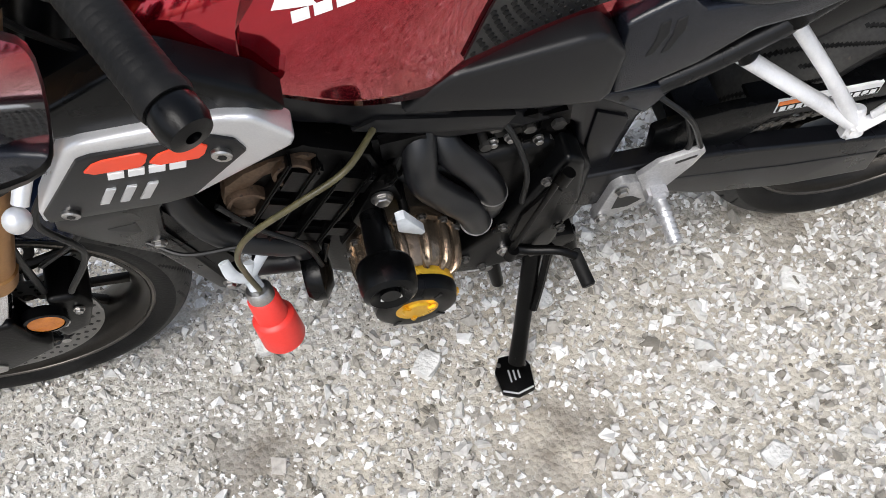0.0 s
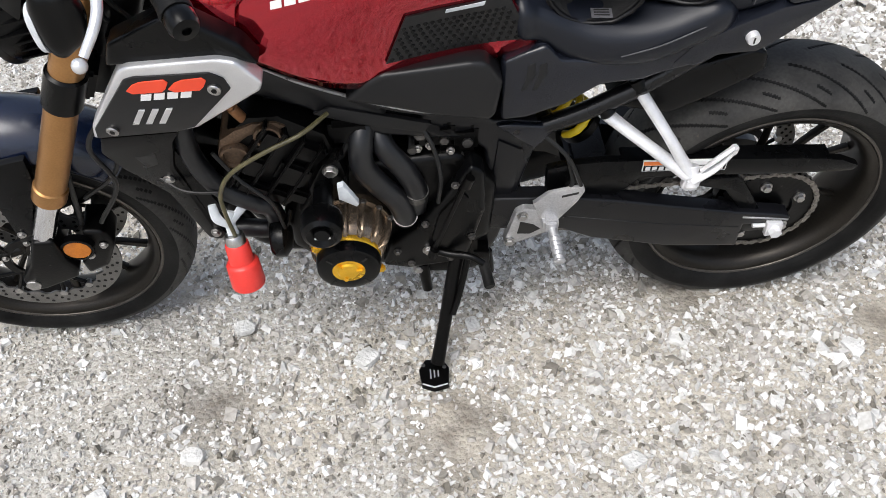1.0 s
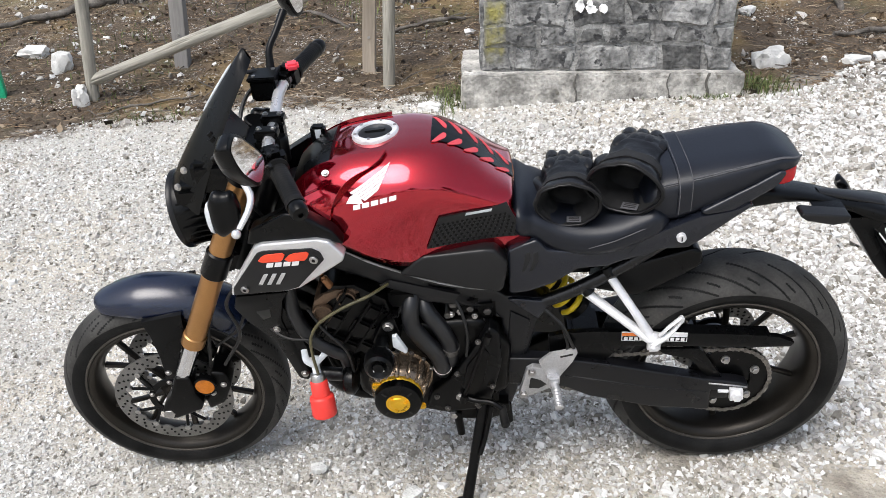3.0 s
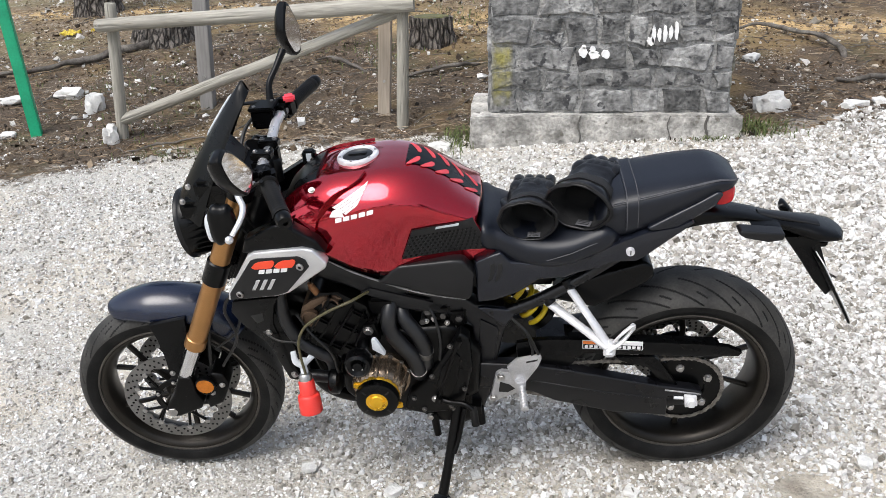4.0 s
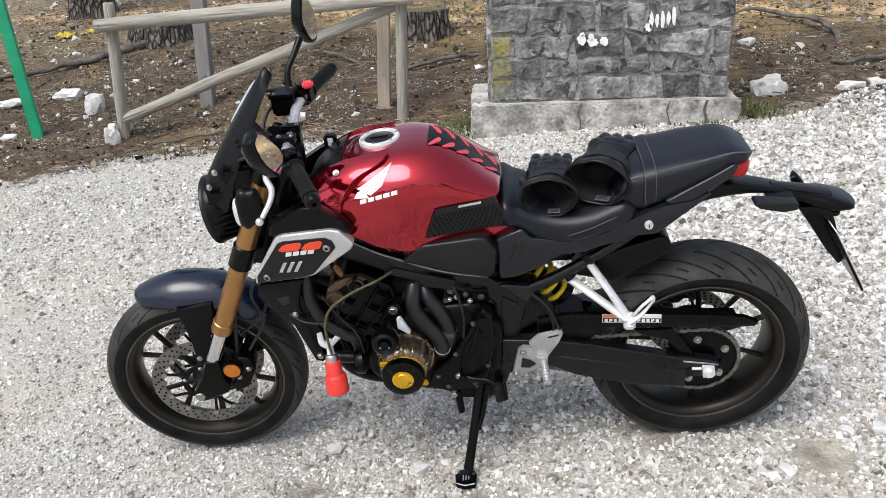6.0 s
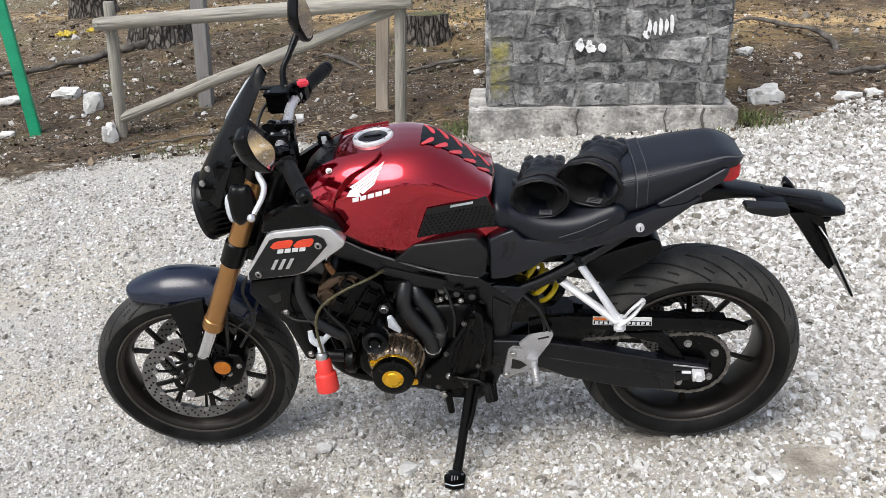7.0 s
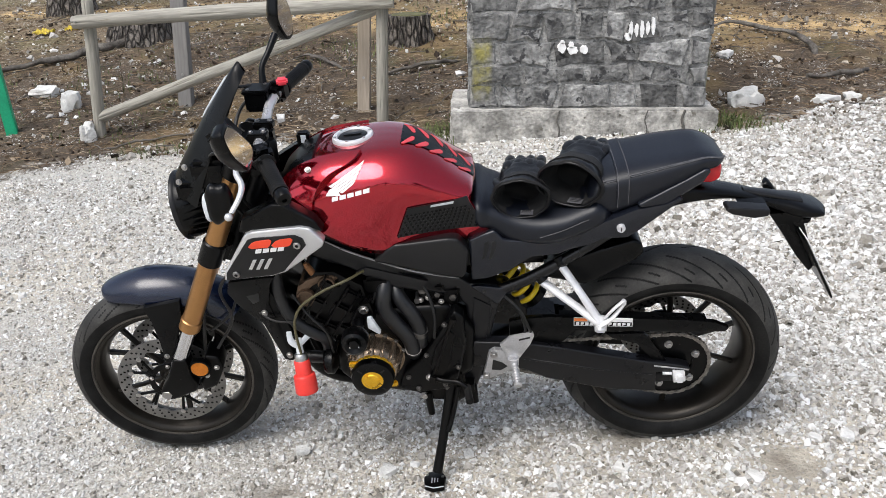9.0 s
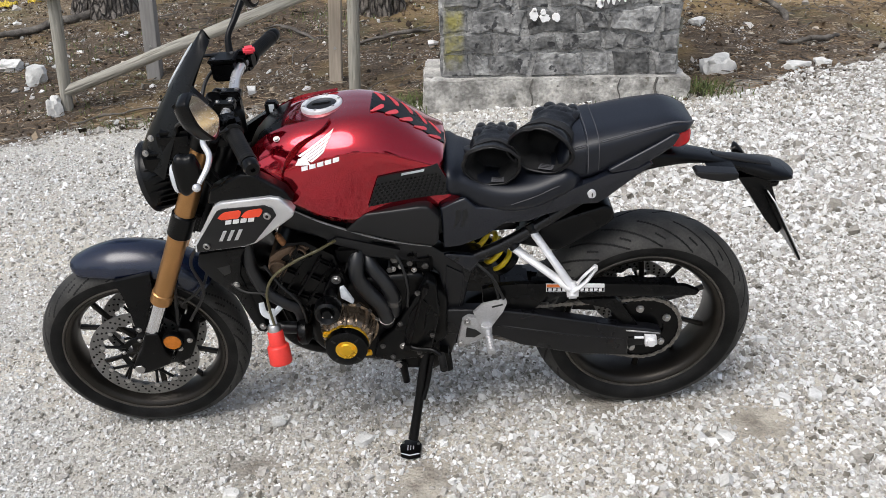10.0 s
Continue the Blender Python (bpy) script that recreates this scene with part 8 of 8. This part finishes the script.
part("tube", tube([(-0.11, -0.14, 0.71), (-0.15, -0.185, 0.712), (-0.21, -0.2, 0.692), (-0.27, -0.2, 0.65), (-0.297, -0.195, 0.6), (-0.302, -0.19, 0.545), (-0.298, -0.19, 0.485)], 0.0038, 12, 8), TUBEY, plug, "yellowed clear tube")
down = Vector((0.008, -0.031, -0.107)).normalized()
PM = Matrix.Translation((-0.3, -0.191, 0.468)) @ down.to_track_quat("Y", "Z").to_matrix().to_4x4()
part("body", moved(lathe([(0, 0), (0.0185, 0), (0.021, 0.003), (0.0222, 0.04), (0.0282, 0.043), (0.0295, 0.0455), (0.031, 0.09), (0.0293, 0.094), (0, 0.094)], 44), PM), REDPLUG, plug, "stepped red plastic body")
part("collar", moved(lathe([(0, -0.018), (0.015, -0.018), (0.018, -0.014), (0.018, 0.003), (0, 0.003)], 36), PM), STEEL, plug, "bright metal collar")
part("wing_nut", moved(join(tube([(0, -0.018, 0), (0.0, -0.04, 0.004), (0.006, -0.06, 0.006)], [0.01, 0.009, 0.007], 10, 5, 0.7), tube([(0.0, -0.04, 0.0), (0.03, -0.062, 0.01), (0.052, -0.07, 0.012)], [0.006, 0.009, 0.008], 12, 5, 0.45), tube([(0.0, -0.035, 0.0), (-0.018, -0.055, 0.0), (-0.02, -0.085, 0.0)], [0.006, 0.009, 0.007], 12, 5, 0.45)), PM @ Matrix.Rotation(radians(180), 4, "Y")), PALE, plug, "clear plastic wing nut")


def glove(at, heading, roll, label, seed, size=1.0):
    """A riding glove lying palm down: an open cuff, a padded back with knuckles, curled fingers."""
    g = empty("glove", STAND @ Matrix.Translation(at) @ Matrix.Rotation(radians(heading), 4, "Z") @ Matrix.Rotation(radians(roll), 4, "X") @ Matrix.Scale(size, 4), label=label, category="glove", group="pair of gloves on the seat")
    st = [(-0.1, 0.068, 0.05, 0.052), (-0.085, 0.068, 0.051, 0.052), (-0.05, 0.058, 0.046, 0.049), (-0.01, 0.054, 0.042, 0.046), (0.04, 0.06, 0.042, 0.044), (0.075, 0.06, 0.039, 0.04), (0.1, 0.05, 0.03, 0.033), (0.115, 0.03, 0.016, 0.024)]
    st = np.array(st)
    rows = []
    for x in np.linspace(-0.1, 0.115, 44):
        w, h, zc = (smooth_at(st[:, 0], st[:, k], x) for k in (1, 2, 3))
        ring = []
        for a in np.linspace(0, 2 * math.pi, 48, endpoint=False):
            k = 1 + 0.09 * noise.noise(Vector((x * 26 + seed, math.cos(a) * 2, math.sin(a) * 2))) + 0.045 * noise.noise(Vector((x * 90, math.cos(a) * 6 + seed, math.sin(a) * 6)))
            ring.append((x, w * k * math.cos(a), max(0.002, zc + h * k * math.sin(a))))
        rows.append(ring)
    rows = np.array(rows)
    inner = rows[:16].copy()
    centre = inner.mean(1, keepdims=True)
    inner = centre + (inner - centre) * np.linspace(0.94, 0.8, 16)[:, None, None]
    part("shell", grid(np.concatenate([inner[::-1], rows]), close_v=True, caps=True), LEATHER, g, "creased black leather shell", smooth=180)
    sleeve = centre + (inner - centre) * 0.985
    part("lining", grid(np.concatenate([sleeve[1:], centre[-1:] + (sleeve[-1:] - centre[-1:]) * 0.02]), close_v=True), LINING, g, "dark cuff lining", smooth=180)
    ring = rows[1]
    part("cuff_edge", tube(np.vstack([ring, ring[:1]]), 0.0032, 8, 1), LINING, g, "bound cuff edge")
    ring = rows[10] * 1.0
    c = ring.mean(0)
    part("wrist_strap", grid(np.array([c + (rows[k] - rows[k].mean(0)) * q + (rows[k].mean(0) - c) for k, q in ((8, 1.01), (8, 1.06), (15, 1.06), (15, 1.01))]), close_v=True), LINING, g, "closed wrist strap")
    for k in range(4):
        y = -0.036 + 0.024 * k
        bm = lathe([(0, -0.012)] + [(0.0145 * math.sin(a), -0.012 * math.cos(a)) for a in np.linspace(0.3, 2.84, 8)] + [(0, 0.012)], 18, axis="x")
        part("knuckle", moved(bm, Matrix.Translation((0.045, y * 1.1, 0.077 - 0.003 * (k - 1.5) ** 2)) @ Matrix.Diagonal((2.2, 1.0, 0.75, 1))), LEATHER, g, "padded knuckle")
    for k in range(4):
        y = -0.038 + 0.025 * k
        part("finger", tube([(0.075, y, 0.05), (0.12, y * 1.05, 0.05), (0.145, y * 1.05, 0.034), (0.14, y * 1.05, 0.014)], [0.014, 0.014, 0.013, 0.011], 14, 5), LEATHER, g)
        for x, z in ((0.1, 0.062), (0.125, 0.056)):
            part("finger_ridge", box(x, y, z, 0.008, 0.018, 0.006, 0.002), LINING, g)
    part("thumb", tube([(-0.01, 0.05, 0.03), (0.03, 0.07, 0.025), (0.065, 0.07, 0.018)], [0.018, 0.016, 0.012], 14, 5), LEATHER, g)
    part("care_label", box(-0.085, -0.012, 0.011, 0.022, 0.03, 0.0012, 0.0003), STITCH, g, "small sewn-in label")
    for k in range(3):
        part("label_line", box(-0.09 + 0.006 * k, -0.012, 0.0118, 0.0025, 0.022, 0.0006, 0.0001), LINING, g)
    return g


glove((0.312, -0.018, 0.832), 84, 0, "black leather riding glove with open cuff on the seat", 1, 1.05)
glove((0.462, 0.0, 0.853), 68, 0, "black leather riding glove with open cuff beside the other", 2, 1.2)


# ---- face stones of the pillar ----
for poly, cx, cy, seed, deep, place in BLOCKS:
    part("stone", stone_block(poly, cx, cy, random.Random(seed), deep), ASHLAR, pillar, smooth=25).matrix_basis = place
